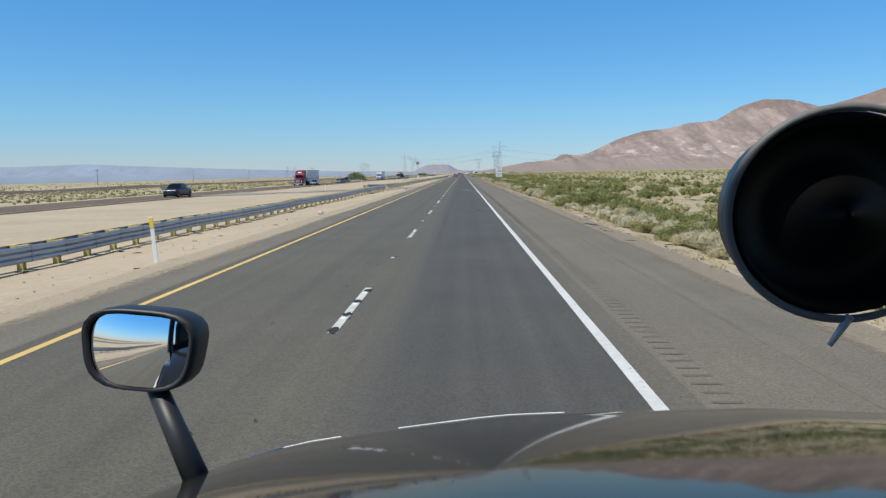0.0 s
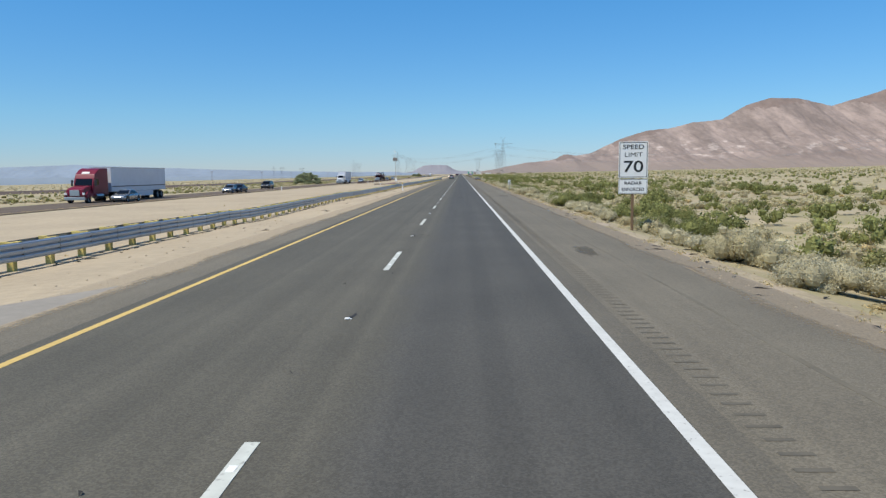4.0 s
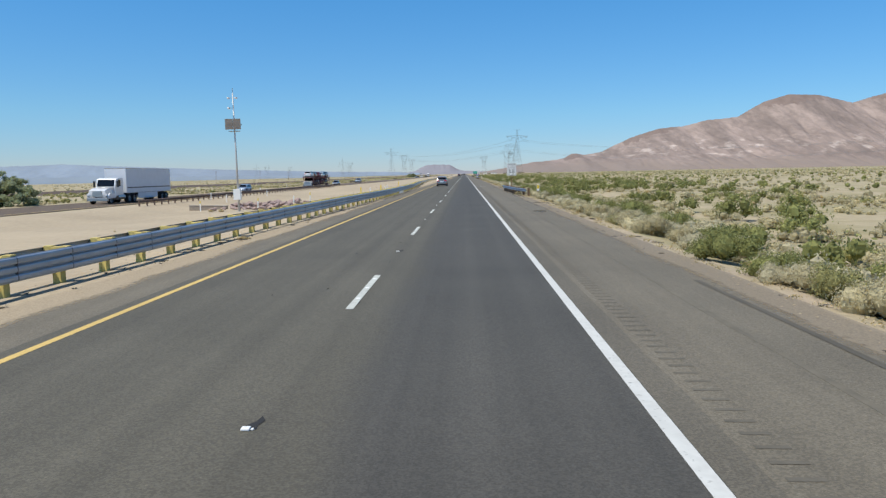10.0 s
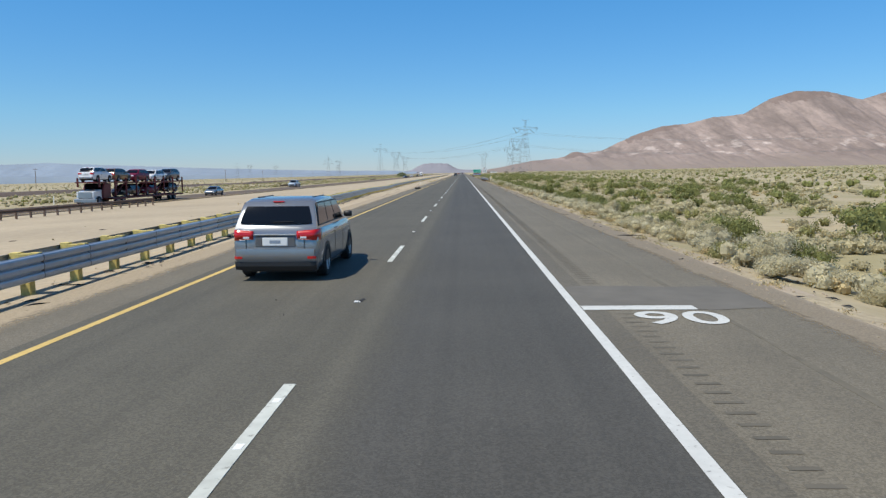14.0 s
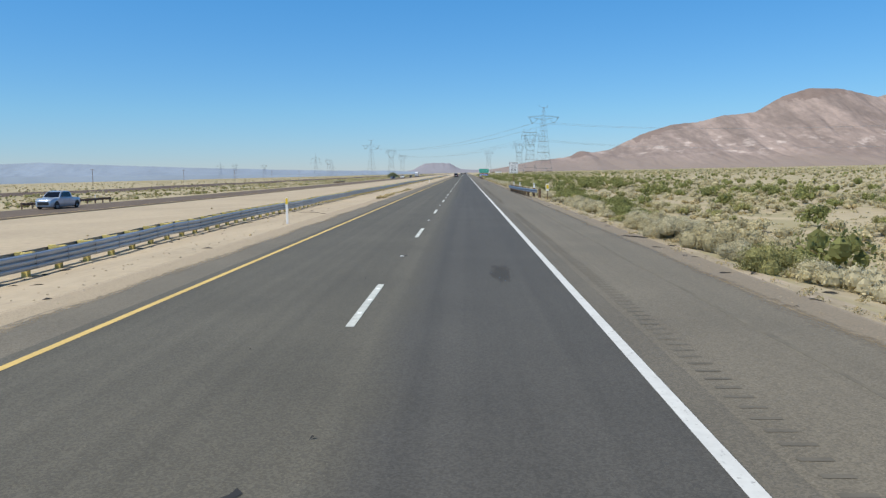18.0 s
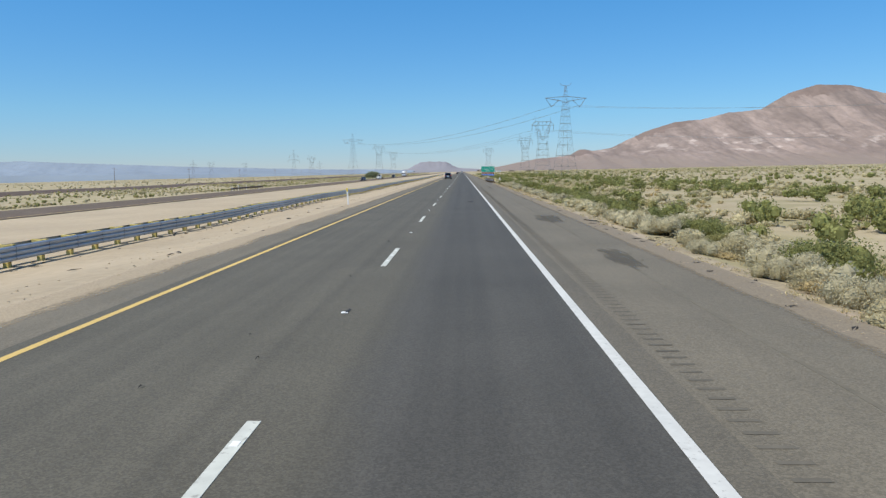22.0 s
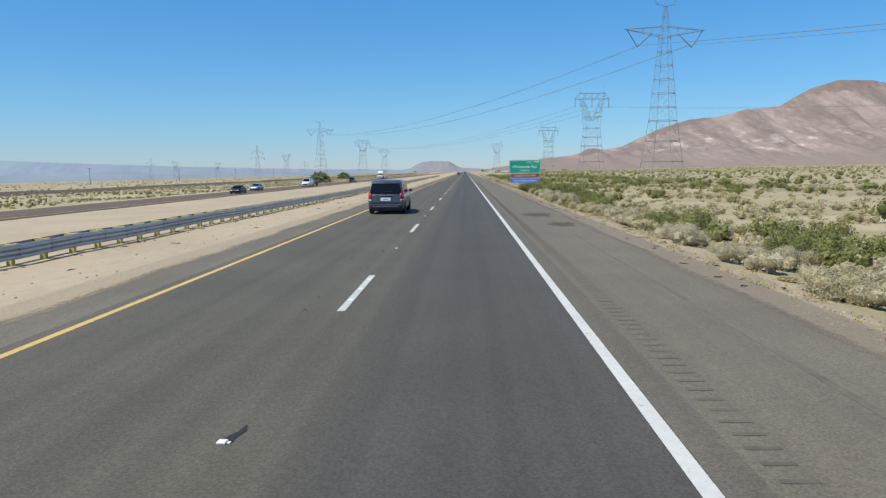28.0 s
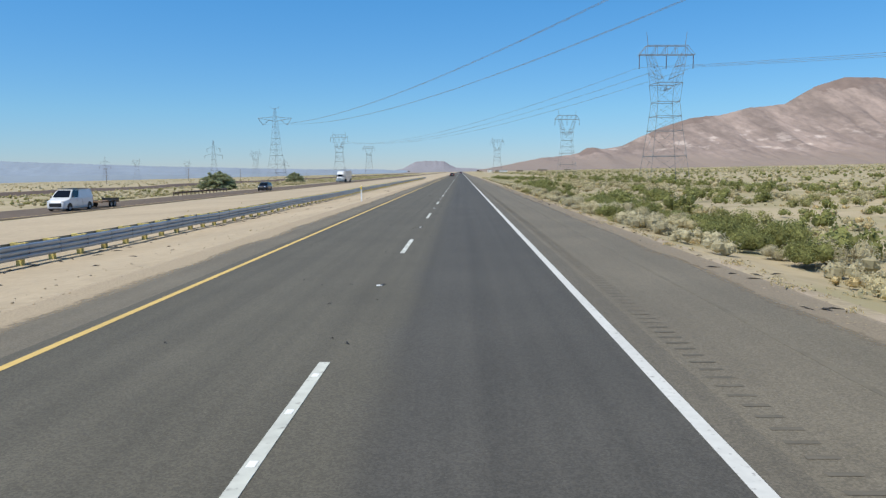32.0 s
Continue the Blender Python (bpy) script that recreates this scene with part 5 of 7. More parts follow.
for x, y, r_ in ((3.75, 351.3, 0.5), (3.9, 349.6, 0.3), (-9.45, 346.6, 0.24), (-9.35, 344.8, 0.16), (-9.5, 301.4, 0.26), (-24.5, 343.2, 0.5), (-26.0, 344.6, 0.35), (4.3, 570.0, 0.35), (4.2, 751.0, 0.4)):
    ob = new("tumbleweed", SHRUB_MESH["dry"][int(y) % 3])
    ob.matrix_basis = pose(x, y, gz1(x, y) - 0.02, 0, 0, y * 7) @ Matrix.Diagonal((r_, r_, r_ * 1.2, 1))
    tagged(ob, "straw-coloured dry tumbleweed caught beside the guardrail", "bush", "tumbleweeds by the rails")


def scatter(name, label, n, place, shapes, material, size, seed, category="shrubs"):
    """Many shrubs joined into one mesh."""
    r = np.random.RandomState(seed)
    xs2, ys2 = place(r, n)
    zs = ground_z(xs2, ys2)
    sz = r.uniform(size[0], size[1], n)
    turn = r.uniform(0, math.tau, n)
    which = r.randint(0, len(shapes), n)
    out = []
    for k, sh in enumerate(shapes):
        m = which == k
        c, s = np.cos(turn[m])[:, None], np.sin(turn[m])[:, None]
        x = (sh[None, :, 0] * c - sh[None, :, 1] * s) * sz[m][:, None] + xs2[m][:, None]
        y = (sh[None, :, 0] * s + sh[None, :, 1] * c) * sz[m][:, None] + ys2[m][:, None]
        z = sh[None, :, 2] * sz[m][:, None] + zs[m][:, None] - 0.03
        out.append(np.stack([x, y, z], -1).reshape(-1, 3))
    v = np.concatenate(out)
    ob = new(name, sheet(name, v, quads(len(v)), [material]))
    return tagged(ob, label, category, kind="stuff")


def band(x0, x1, y0, y1, power=1.0, patch=0.0, seed=0):
    def place(r, n):
        x = x0 + (x1 - x0) * r.uniform(0, 1, n * 4) ** power
        y = r.uniform(y0, y1, n * 4)
        keep = np.argsort(-(patch * waves(x, y, seed, 38) + r.uniform(-1, 1, n * 4)))[:n]
        return x[keep], y[keep]
    return place


edge_grey = [leaf_cloud(60 + k, 380, 0.056, 6, 0.92, 0.58) for k in range(4)]
mid_green = [leaf_cloud(70 + k, 340, 0.062, 7, 1.05, 0.42) for k in range(4)]
mid_grey = [leaf_cloud(80 + k, 120, 0.088, 5, 0.85, 0.6) for k in range(4)]
low_green = [leaf_cloud(90 + k, 24, 0.15, 2, 0.95) for k in range(4)]
low_grey = [leaf_cloud(95 + k, 16, 0.15, 2, 0.8, 0.9) for k in range(4)]
tiny = [leaf_cloud(110 + k, 8, 0.30, 1, 0.9, 1.4) for k in range(3)]
scatter("roadside_scrub", "pale bursage scrub along the verge", 1900, band(5.3, 9.5, -10, 1120, 1.2, 0.35, 61), edge_grey, LEAF_PALE, (0.4, 0.85), 101)
scatter("straw_scrub", "straw-grey bursage scrub along the verge", 1100, band(5.6, 14, -10, 1120, 1.2, 0.35, 58), edge_grey, LEAF_GREY, (0.4, 0.9), 121)
scatter("creosote_scrub", "green creosote scrub beyond the verge", 1150, band(8.0, 48, -10, 1150, 1.25, 1.0, 62), mid_green, LEAF_GREEN, (0.65, 1.55), 102)
scatter("bursage_scrub", "pale grey-green scrub over the desert", 4900, band(9, 50, -10, 1150, 1.2, 1.1, 63), mid_grey, LEAF_GREY, (0.4, 0.95), 103)
scatter("brittlebush_scrub", "yellow-green scrub over the desert", 1000, band(8, 48, -10, 1150, 1.2, 0.6, 60), mid_green, LEAF_YELLOW, (0.4, 0.9), 114)
scatter("dry_scrub", "straw-coloured dry scrub", 900, band(5.4, 40, -10, 1100, 1.3, 0.3, 64), mid_grey, LEAF_DRY, (0.25, 0.6), 104)
scatter("low_tufts", "low straw-coloured tufts between the bushes", 11000, band(5.2, 55, -10, 1150, 1.3, 0.8, 63), [leaf_cloud(130 + k, 30, 0.17, 4, 0.55, 0) for k in range(4)], LEAF_GREY, (0.15, 0.42), 131)
scatter("far_green_scrub", "dark green scrub far over the desert", 2600, band(42, 420, 0, 1900, 1.5, 1.0, 65), low_green, LEAF_GREEN, (0.7, 1.5), 105)
scatter("far_pale_scrub", "pale scrub far over the desert", 10500, band(42, 420, 0, 1900, 1.5, 1.0, 66), low_grey, LEAF_GREY, (0.5, 1.2), 106)
scatter("plain_scrub", "olive scrub dotting the distant plain", 7000, band(150, 1500, 500, 3200, 1.6, 0.8, 67), tiny, LEAF_GREY, (0.8, 1.7), 107)
scatter("valley_scrub", "straw-coloured scrub beyond the opposite road", 13000, band(-50.5, -92, 0, 1700, 1.2, 0.9, 68), low_grey, LEAF_GREY, (0.2, 0.55), 108)
scatter("valley_green_scrub", "olive scrub beyond the opposite road", 4300, band(-50.5, -92, 0, 1700, 1.2, 1.0, 69), low_green, LEAF_YELLOW, (0.22, 0.62), 109)
scatter("far_valley_scrub", "scrub over the far valley floor", 8000, band(-100, -900, 100, 2800, 1.6, 0.8, 70), tiny, LEAF_GREY, (0.35, 0.85), 110)
scatter("median_weeds", "small dry weeds on the sandy median", 150, band(-9.6, -27, 10, 1000, 1.0, 0.4, 71), low_grey, LEAF_DRY, (0.06, 0.17), 111)
scatter("median_edge_grass", "dry yellow grass tufts beside the yellow line", 55, lambda r, n: (-9.25 - np.abs(r.normal(0, 0.4, n)), 560 + r.uniform(0, 38, n)), mid_grey, LEAF_DRY, (0.12, 0.36), 112)
scatter("verge_grass", "dry yellow grass and litter at the verge", 2200, lambda r, n: (3.95 + np.abs(r.normal(0, 0.55, n)), r.uniform(0, 990, n) + 3 * r.normal(0, 1, n)), [leaf_cloud(150 + k, 44, 0.10, 5, 0.7, 0) for k in range(4)], LEAF_DRY, (0.08, 0.3), 113)

# dark scraps of rubber and twigs on the sand
def scraps(name, label, n, xs_, seed, ys_=(-10, 1000), big=1.0):
    r = np.random.RandomState(seed)
    y = r.uniform(*ys_, n)
    x = xs_(y, r) if callable(xs_) else xs_[0] + (xs_[1] - xs_[0]) * r.uniform(0, 1, n) ** 1.4
    a = r.uniform(0, math.tau, n)
    ln, wd = big * r.uniform(0.05, 0.28, n), big * r.uniform(0.015, 0.06, n)
    u, w_ = np.stack([np.cos(a), np.sin(a)], -1), np.stack([-np.sin(a), np.cos(a)], -1)
    c = np.stack([x, y], -1)
    z = ground_z(x, y) + 0.012
    pts = [np.concatenate([c + u * (ln * p)[:, None] + w_ * (wd * q)[:, None], (z + h)[:, None]], 1) for p, q, h in ((-1, -.6, 0), (0.1, -1, 0.03), (1, .4, 0), (-.2, 1, 0.025))]
    v = np.stack(pts, 1).reshape(-1, 3)
    ob = new(name, sheet(name, v, quads(len(v)), [RUBBER]))
    return tagged(ob, label, "debris", kind="stuff")


scraps("median_scraps", "dark scraps of rubber and twigs on the median sand", 420, (-9.4, -21), 31)
for y0_, y1_ in ((347, 368), (560, 581), (742, 761)):
    scraps("guardrail_scraps", "dark rubber scraps caught along the guardrail foot", 90, (3.26, 3.75), int(y0_), (y0_, y1_), 1.2)
scraps("rail_foot_scraps", "dark twigs and rubber scraps blown along the median guardrail foot", 1500, lambda y, r: np.interp(y, RAIL_Y, RAIL_X) + r.uniform(0.15, 1.1, len(y)), 33, (-10, 960), 1.0)
scraps("verge_scraps", "dark scraps of rubber and twigs along the verge", 1100, (3.4, 5.6), 32)

# gravel and litter at the pavement edges
r = np.random.RandomState(9)
n = 16000
side = r.uniform(0, 1, n) < 0.72
sx = np.where(side, ROAD_R + 0.1 + np.abs(r.normal(0, 0.8, n)), ROAD_L - 0.1 - np.abs(r.normal(0, 2.0, n)))
sy = r.uniform(-10, 1000, n)
szz = r.uniform(0.006, 0.030, n) * np.where(side, 1.0, 0.8)
cube = np.array([(-1, -1, -.4), (1, -1, -.4), (1.2, 1, -.4), (-1, .8, -.4), (-.6, -.7, .7), (.7, -.5, .6), (.6, .7, .8), (-.7, .5, .6)])
cf = np.array([(4, 5, 6, 7), (0, 1, 5, 4), (1, 2, 6, 5), (2, 3, 7, 6), (3, 0, 4, 7)])
v = cube[None] * szz[:, None, None] + np.stack([sx, sy, ground_z(sx, sy) + 0.01], -1)[:, None, :]
f = cf[None] + (np.arange(n) * 8)[:, None, None]
gravel = new("edge_gravel", sheet("edge_gravel", v.reshape(-1, 3), f.reshape(-1, 4), [VERGE]))
tagged(gravel, "loose stones along the pavement edges", "gravel", kind="stuff")


# ---- trees by the opposite road ----
def tree(x, y, w, h, seed):
    r2 = np.random.RandomState(seed)
    t = thing("tamarisk_tree", "wide dark green tamarisk tree beside the opposite road", "tree", pose(x, y, gz1(x, y)), "trees beside the opposite road")
    bm = bmesh.new()
    for k in range(7):
        a = r2.uniform(0, math.tau)
        tip = (math.cos(a) * w * r2.uniform(.12, .33), math.sin(a) * w * r2.uniform(.1, .25), h * r2.uniform(.5, .8))
        mid_ = (tip[0] * 0.35, tip[1] * 0.35, h * 0.28)
        tube((r2.uniform(-.3, .3), r2.uniform(-.2, .2), -0.2), mid_, 0.16, 0.11, 7, bm)
        tube(mid_, tip, 0.11, 0.03, 6, bm)
    part("trunk", bm, BARK, t)
    clouds = []
    for k in range(96):
        a, reach = k * 2.39996, math.sqrt((k + 0.5) / 96)
        dome = h * (0.80 * math.sqrt(1 - reach * reach) * (1 + 0.14 * math.sin(2.3 * a + seed)) + 0.06)
        up = r2.uniform(0.25, 1.0) if k % 3 else 1.0
        sz = r2.uniform(0.75, 1.15) * h / 4.3
        c = leaf_cloud(seed * 31 + k, 380, 0.10, 5, 1.0, 0.5) * sz
        c[:, 2] -= 0.45 * sz
        c = c + np.array([math.cos(a) * reach * w * 0.43, math.sin(a) * reach * w * 0.32, dome * up])
        c[:, 2] = np.maximum(c[:, 2], 0.05)
        clouds.append(c)
    v2 = np.concatenate(clouds)
    part("crown", sheet("crown", v2, quads(len(v2)), [LEAF_TREE]), None, t)
    return t


tree(-53.6, 354.5, 10.6, 4.2, 3)
tree(-56.5, 1045.0, 9.3, 4.3, 4)
tree(-70.0, 1180.0, 8.0, 4.0, 6)


# ---- vehicles ----
def paint(name, base, metal=0.3, rough=0.3):
    return surface(name, base, rough, metal=metal, vary=0.05, scale=3, coat=0.6)


SILVER = paint("silver_car_paint", (0.30, 0.312, 0.325), 0.6, 0.24)
# darker copy of the silver paint, with recess shade put into the colour
DARK_SILVER = paint("shaded_silver_paint", (0.16, 0.16, 0.165), 0.5, 0.35)
DARK_GREY = paint("dark_grey_car_paint", (0.085, 0.084, 0.088), 0.5)
NAVY = surface("dark_blue_car_paint", (0.008, 0.012, 0.030), 0.3, vary=0.05, scale=3, coat=0.15, spec=0.3)
CAR_BLACK = paint("black_car_paint", (0.012, 0.012, 0.014), 0.2)
CAR_WHITE = paint("white_car_paint", (0.72, 0.73, 0.74), 0.0)
MAROON = surface("dark_red_truck_paint", (0.165, 0.006, 0.026), 0.42, vary=0.06, scale=3, coat=0.08, spec=0.3)
TRAILER = surface("pale_trailer_skin", (0.62, 0.65, 0.70), 0.5, vary=0.06, scale=1.5)
PALE_BLUE = paint("pale_blue_car_paint", (0.35, 0.42, 0.52), 0.4)
YELLOW_CAR = paint("brown_car_paint", (0.15, 0.075, 0.022), 0.2)
CARRIER = surface("dark_red_carrier_steel", (0.115, 0.012, 0.014), 0.6, vary=0.2, scale=3)


WHEELS = {}


def wheel(parent, x, y, r, w, rim_mat=None):
    key = (r, w, rim_mat.name if rim_mat else "")
    if key not in WHEELS:
        bm = bmesh.new()
        rings = []
        for px_, pr in ((-w / 2, r * 0.68), (-w / 2, r * 0.93), (-w / 2 + 0.03, r), (w / 2 - 0.03, r), (w / 2, r * 0.93), (w / 2, r * 0.68), (0, r * 0.66)):
            rings.append([bm.verts.new((px_, pr * math.cos(k * math.tau / 20), pr * math.sin(k * math.tau / 20))) for k in range(20)])
        for i in range(len(rings)):
            a, b = rings[i], rings[(i + 1) % len(rings)]
            for k in range(20):
                bm.faces.new((a[k], a[(k + 1) % 20], b[(k + 1) % 20], b[k]))
        bmesh.ops.recalc_face_normals(bm, faces=bm.faces)
        tyre = finish(bm, "tyre", RUBBER)
        bm = bmesh.new()
        tube((-w * 0.30, 0, 0), (w * 0.30, 0, 0), r * 0.16, n=10, bm=bm)
        for k in range(10):
            a = k * math.tau / 10
            for s in (-1, 1):
                tube((s * w * 0.30, 0, 0), (s * w * 0.34, r * 0.66 * math.cos(a), r * 0.66 * math.sin(a)), 0.022, n=4, bm=bm)
        for s in (-1, 1):
            for k in range(20):
                a, b = k * math.tau / 20, (k + 1) * math.tau / 20
                tube((s * w * 0.36, r * 0.66 * math.cos(a), r * 0.66 * math.sin(a)), (s * w * 0.36, r * 0.66 * math.cos(b), r * 0.66 * math.sin(b)), 0.018, n=4, bm=bm, caps=False)
        tube((-w * 0.12, 0, 0), (w * 0.12, 0, 0), r * 0.64, n=18, bm=bm)
        WHEELS[key] = (tyre, finish(bm, "rim", rim_mat or CHROME))
    t = part("wheel", WHEELS[key][0], None, parent)
    t.location = (x, y, r)
    part("rim", WHEELS[key][1], None, t)
    return t


def side_plane(poly, wb, wt, zb, zt):
    """x of a leaning cabin side at height z."""
    return lambda z: wb + (wt - wb) * (z - zb) / (zt - zb)


def slab(pts, out, bm=None):
    """A thin raised plate over a planar polygon, lifted along out."""
    bm = bm or bmesh.new()
    n = len(pts)
    a = [bm.verts.new(Vector(p)) for p in pts]
    b = [bm.verts.new(Vector(p) + Vector(out)) for p in pts]
    bm.faces.new(b)
    for i in range(n):
        bm.faces.new((a[i], a[(i + 1) % n], b[(i + 1) % n], b[i]))
    bmesh.ops.recalc_face_normals(bm, faces=bm.faces)
    return bm


def rounded(me, angle=38):
    me.polygons.foreach_set("use_smooth", np.ones(len(me.polygons), bool))
    me.set_sharp_from_angle(angle=radians(angle))
    return me


def swept(bm, w, y_back, x0, x1, profile, n=12, turn=0.34, taper=0.0):
    """A closed bar of (out, z) sections that follows a car's rounded tail from x0 to x1."""
    rings = []
    for k in range(n + 1):
        x = x0 + (x1 - x0) * k / n
        y = y_back + turn * float(np.interp(abs(x) / w, [0, 0.6, 0.86, 0.93, 0.965, 0.99, 1.0], [0, 0.0, 0.02, 0.10, 0.27, 0.8, 1.0]))
        mid_z = sum(z for _, z in profile) / len(profile)
        f = 1 - taper * (1 - k / n)
        rings.append([bm.verts.new((x, y - o, mid_z + (z - mid_z) * f)) for o, z in profile])
    m = len(profile)
    for a, b in zip(rings, rings[1:]):
        for i in range(m):
            bm.faces.new((a[i], a[(i + 1) % m], b[(i + 1) % m], b[i]))
    bm.faces.new(rings[0])
    bm.faces.new(rings[-1][::-1])
    bmesh.ops.recalc_face_normals(bm, faces=bm.faces)
    return bm


def car(name, label, category, m, body_paint, L, W, H, belt=1.05, hood=1.1, hood_z=0.95, wind=0.75, back=0.45, deck=0.0, deck_z=1.0, wheel_r=0.35,
        panes=3, blind=False, tall_lamps=False, bed=False, rails_=False, group="", exhausts=False, bumper=0.0):
    """A passenger car: y is forward. hood: bonnet length; wind/back: run of windscreen and rear window; deck: boot or pickup bed length."""
    c = thing(name, label, category, m, group)
    h2, w = L / 2, W / 2
    yf, yr = h2 - 0.88, -h2 + 0.92
    tail = deck_z if deck else belt
    # body: rounded sections from tail to nose (y, width share, top, bottom)
    blunt = 0.05 if bumper else 0.0
    st = [(-h2, 0.80 + 1.8 * blunt, tail - 0.42 + 2 * blunt, 0.40), (-h2 + 0.03, 0.88 + 1.3 * blunt, tail - 0.16 + blunt, 0.34), (-h2 + 0.09, 0.93 + 0.8 * blunt, tail - 0.02, 0.29), (-h2 + 0.28, 0.975 + 0.3 * blunt, tail, 0.26)]
    if deck:
        st += [(-h2 + deck - 0.02, 1.0, tail, 0.25), (-h2 + deck + 0.12, 1.0, belt, 0.25)]
    st += [(-h2 + max(deck + 0.4, 0.9), 1.0, belt, 0.25), (0.0, 1.0, belt, 0.25), (h2 - hood - 0.15, 1.0, belt, 0.25), (h2 - hood + 0.02, 1.0, belt - 0.03, 0.25), (h2 - 0.62, 0.985, hood_z + 0.03, 0.25),
           (h2 - 0.28, 0.94, hood_z - 0.05, 0.26), (h2 - 0.10, 0.86, hood_z - 0.14, 0.28), (h2 - 0.02, 0.76, hood_z - 0.27, 0.31), (h2, 0.66, hood_z - 0.36, 0.36)]
    bm = bmesh.new()
    rings = []
    for y, ws, zt, zb in st:
        x = w * ws
        half = [(x * 0.93, zb), (x * 0.985, zb + 0.10), (x, zb + (zt - zb) * 0.42), (x * 0.995, zb + (zt - zb) * 0.66), (x * 0.965, zt - 0.07), (x * 0.90, zt - 0.01), (x * 0.5, zt + 0.012)]
        rings.append([bm.verts.new((a, y, z)) for a, z in half] + [bm.verts.new((-a, y, z)) for a, z in half[::-1]])
    k = len(rings[0])
    for a, b in zip(rings, rings[1:]):
        for i in range(k):
            bm.faces.new((a[i], a[(i + 1) % k], b[(i + 1) % k], b[i]))
    bm.faces.new(rings[0])
    bm.faces.new(rings[-1][::-1])
    bmesh.ops.recalc_face_normals(bm, faces=bm.faces)
    body = part("body", rounded(finish(bm, "body", body_paint)), None, c)
    # cabin
    y0, y1 = h2 - hood - 0.08, -h2 + (deck if deck else 0.08)
    wb, wt = w - 0.05, w - (0.17 if bumper else 0.23)
    t0, t1 = y0 - wind, y1 + back
    bm = bmesh.new()
    rows = []
    f = [(y1, belt - 0.05), (y1 + (t1 - y1) * 0.5, belt + (H - belt) * 0.52), (t1 - 0.04, H - 0.09), (t1 + 0.22, H - 0.015), ((t0 + t1) / 2, H + 0.01), (t0 - 0.20, H - 0.02), (t0 + 0.05, H - 0.09), (y0 - (y0 - t0) * 0.5, belt + (H - belt) * 0.50), (y0, belt - 0.05)]
    for y, z in f:
        s_ = (z - belt + 0.05) / (H - belt + 0.05)
        x = wb + (wt - wb) * s_
        base = [(wb, belt - 0.05), (wb + (x - wb) * 0.55, belt - 0.05 + (z - belt + 0.05) * 0.55), (x + 0.0, z - 0.05 * s_), (x - 0.09 * s_ - 0.001, z)]
        rows.append([bm.verts.new((a, y if i > 1 else y, zz)) for i, (a, zz) in enumerate(base)] + [bm.verts.new((-a, y, zz)) for a, zz in base[::-1]])
    for a, b in zip(rows, rows[1:]):
        for i in range(7):
            bm.faces.new((a[i], a[i + 1], b[i + 1], b[i]))
    bmesh.ops.recalc_face_normals(bm, faces=bm.faces)
    part("cabin", rounded(finish(bm, "cabin", body_paint), 30), None, c)
    sx = side_plane(None, wb, wt, belt - 0.05, H)
    yb = lambda z: float(np.interp(z, [belt - 0.05, belt + (H - belt) * 0.52, H - 0.09], [y1, y1 + (t1 - y1) * 0.5, t1 - 0.04]))
    ya = lambda z: float(np.interp(z, [belt - 0.05, belt + (H - belt) * 0.50, H - 0.09], [y0, y0 - (y0 - t0) * 0.5, t0 + 0.05]))
    zl, zh = belt + 0.03, H - 0.12
    for s in (-1, 1):
        lo0, lo1 = yb(zl) + 0.20, ya(zl) - 0.24
        hi0, hi1 = yb(zh) + 0.18, ya(zh) - 0.10
        if bumper:
            part("window_surround", slab([(s * (sx(z) - 0.006), y, z) for y, z in ((lo0 - 0.05, zl - 0.03), (lo1 + 0.05, zl - 0.03), (hi1 + 0.03, zh + 0.03), (hi0 - 0.05, zh + 0.03))], (s * 0.018, 0, 0.002)), BLACK, c)
        for k in range(panes - 1 if blind else 0, panes):
            u0, u1 = k / panes + (0.014 if k else 0), (k + 1) / panes - (0.014 if k < panes - 1 else 0)
            pts = [(s * (sx(zl) - 0.004), lo0 + (lo1 - lo0) * u0, zl), (s * (sx(zl) - 0.004), lo0 + (lo1 - lo0) * u1, zl), (s * (sx(zh) - 0.004), hi0 + (hi1 - hi0) * u1, zh), (s * (sx(zh) - 0.004), hi0 + (hi1 - hi0) * u0, zh)]
            part("side_window", slab(pts, (s * 0.022, 0, 0.003)), GLASS, c)
        bm = bmesh.new()
        bmesh.ops.create_icosphere(bm, subdivisions=2, radius=0.11)
        for v in bm.verts:
            v.co = Vector((s * (w + 0.08) + max(-0.095, min(0.095, v.co.x * 1.5)), y0 - 0.34 + v.co.y * 0.7, belt + 0.09 + max(-0.07, min(0.07, v.co.z))))
        part("door_mirror", bm, PLASTIC, c, smooth=True)
        part("headlight", box(s * (w - 0.32) - 0.17, s * (w - 0.32) + 0.17, h2 - 0.32, h2 - 0.035, hood_z - 0.26, hood_z - 0.11, 0.03), CLEAR_LENS, c)
        big = 0.115 if not deck else 0.10
        if tall_lamps:
            lamp = swept(bmesh.new(), w, -h2 + 0.004, s * w * 0.80, s * w * 1.006, [(-0.09, tail - 0.29), (0.012, tail - 0.28), (0.028, tail - 0.15), (0.0, tail + 0.02), (-0.09, tail + 0.03)], 9)
        else:
            lamp = None
        if bumper and not tall_lamps:
            lamp = swept(bmesh.new(), w, -h2 - 0.004, s * w * 0.50, s * w * 0.99, [(-0.09, tail - 0.29), (0.012, tail - 0.28), (0.024, tail - 0.17), (0.012, tail - 0.06), (-0.09, tail - 0.05)], 9, taper=0.25)
        tl = part("tail_lamp", lamp or box(s * (w - 0.26) - 0.20, s * (w - 0.26) + 0.205, -h2 + 0.004, -h2 + 0.42, tail - 0.22 - big, tail - 0.22 + big, 0.05), RED_LENS, c, smooth=True)
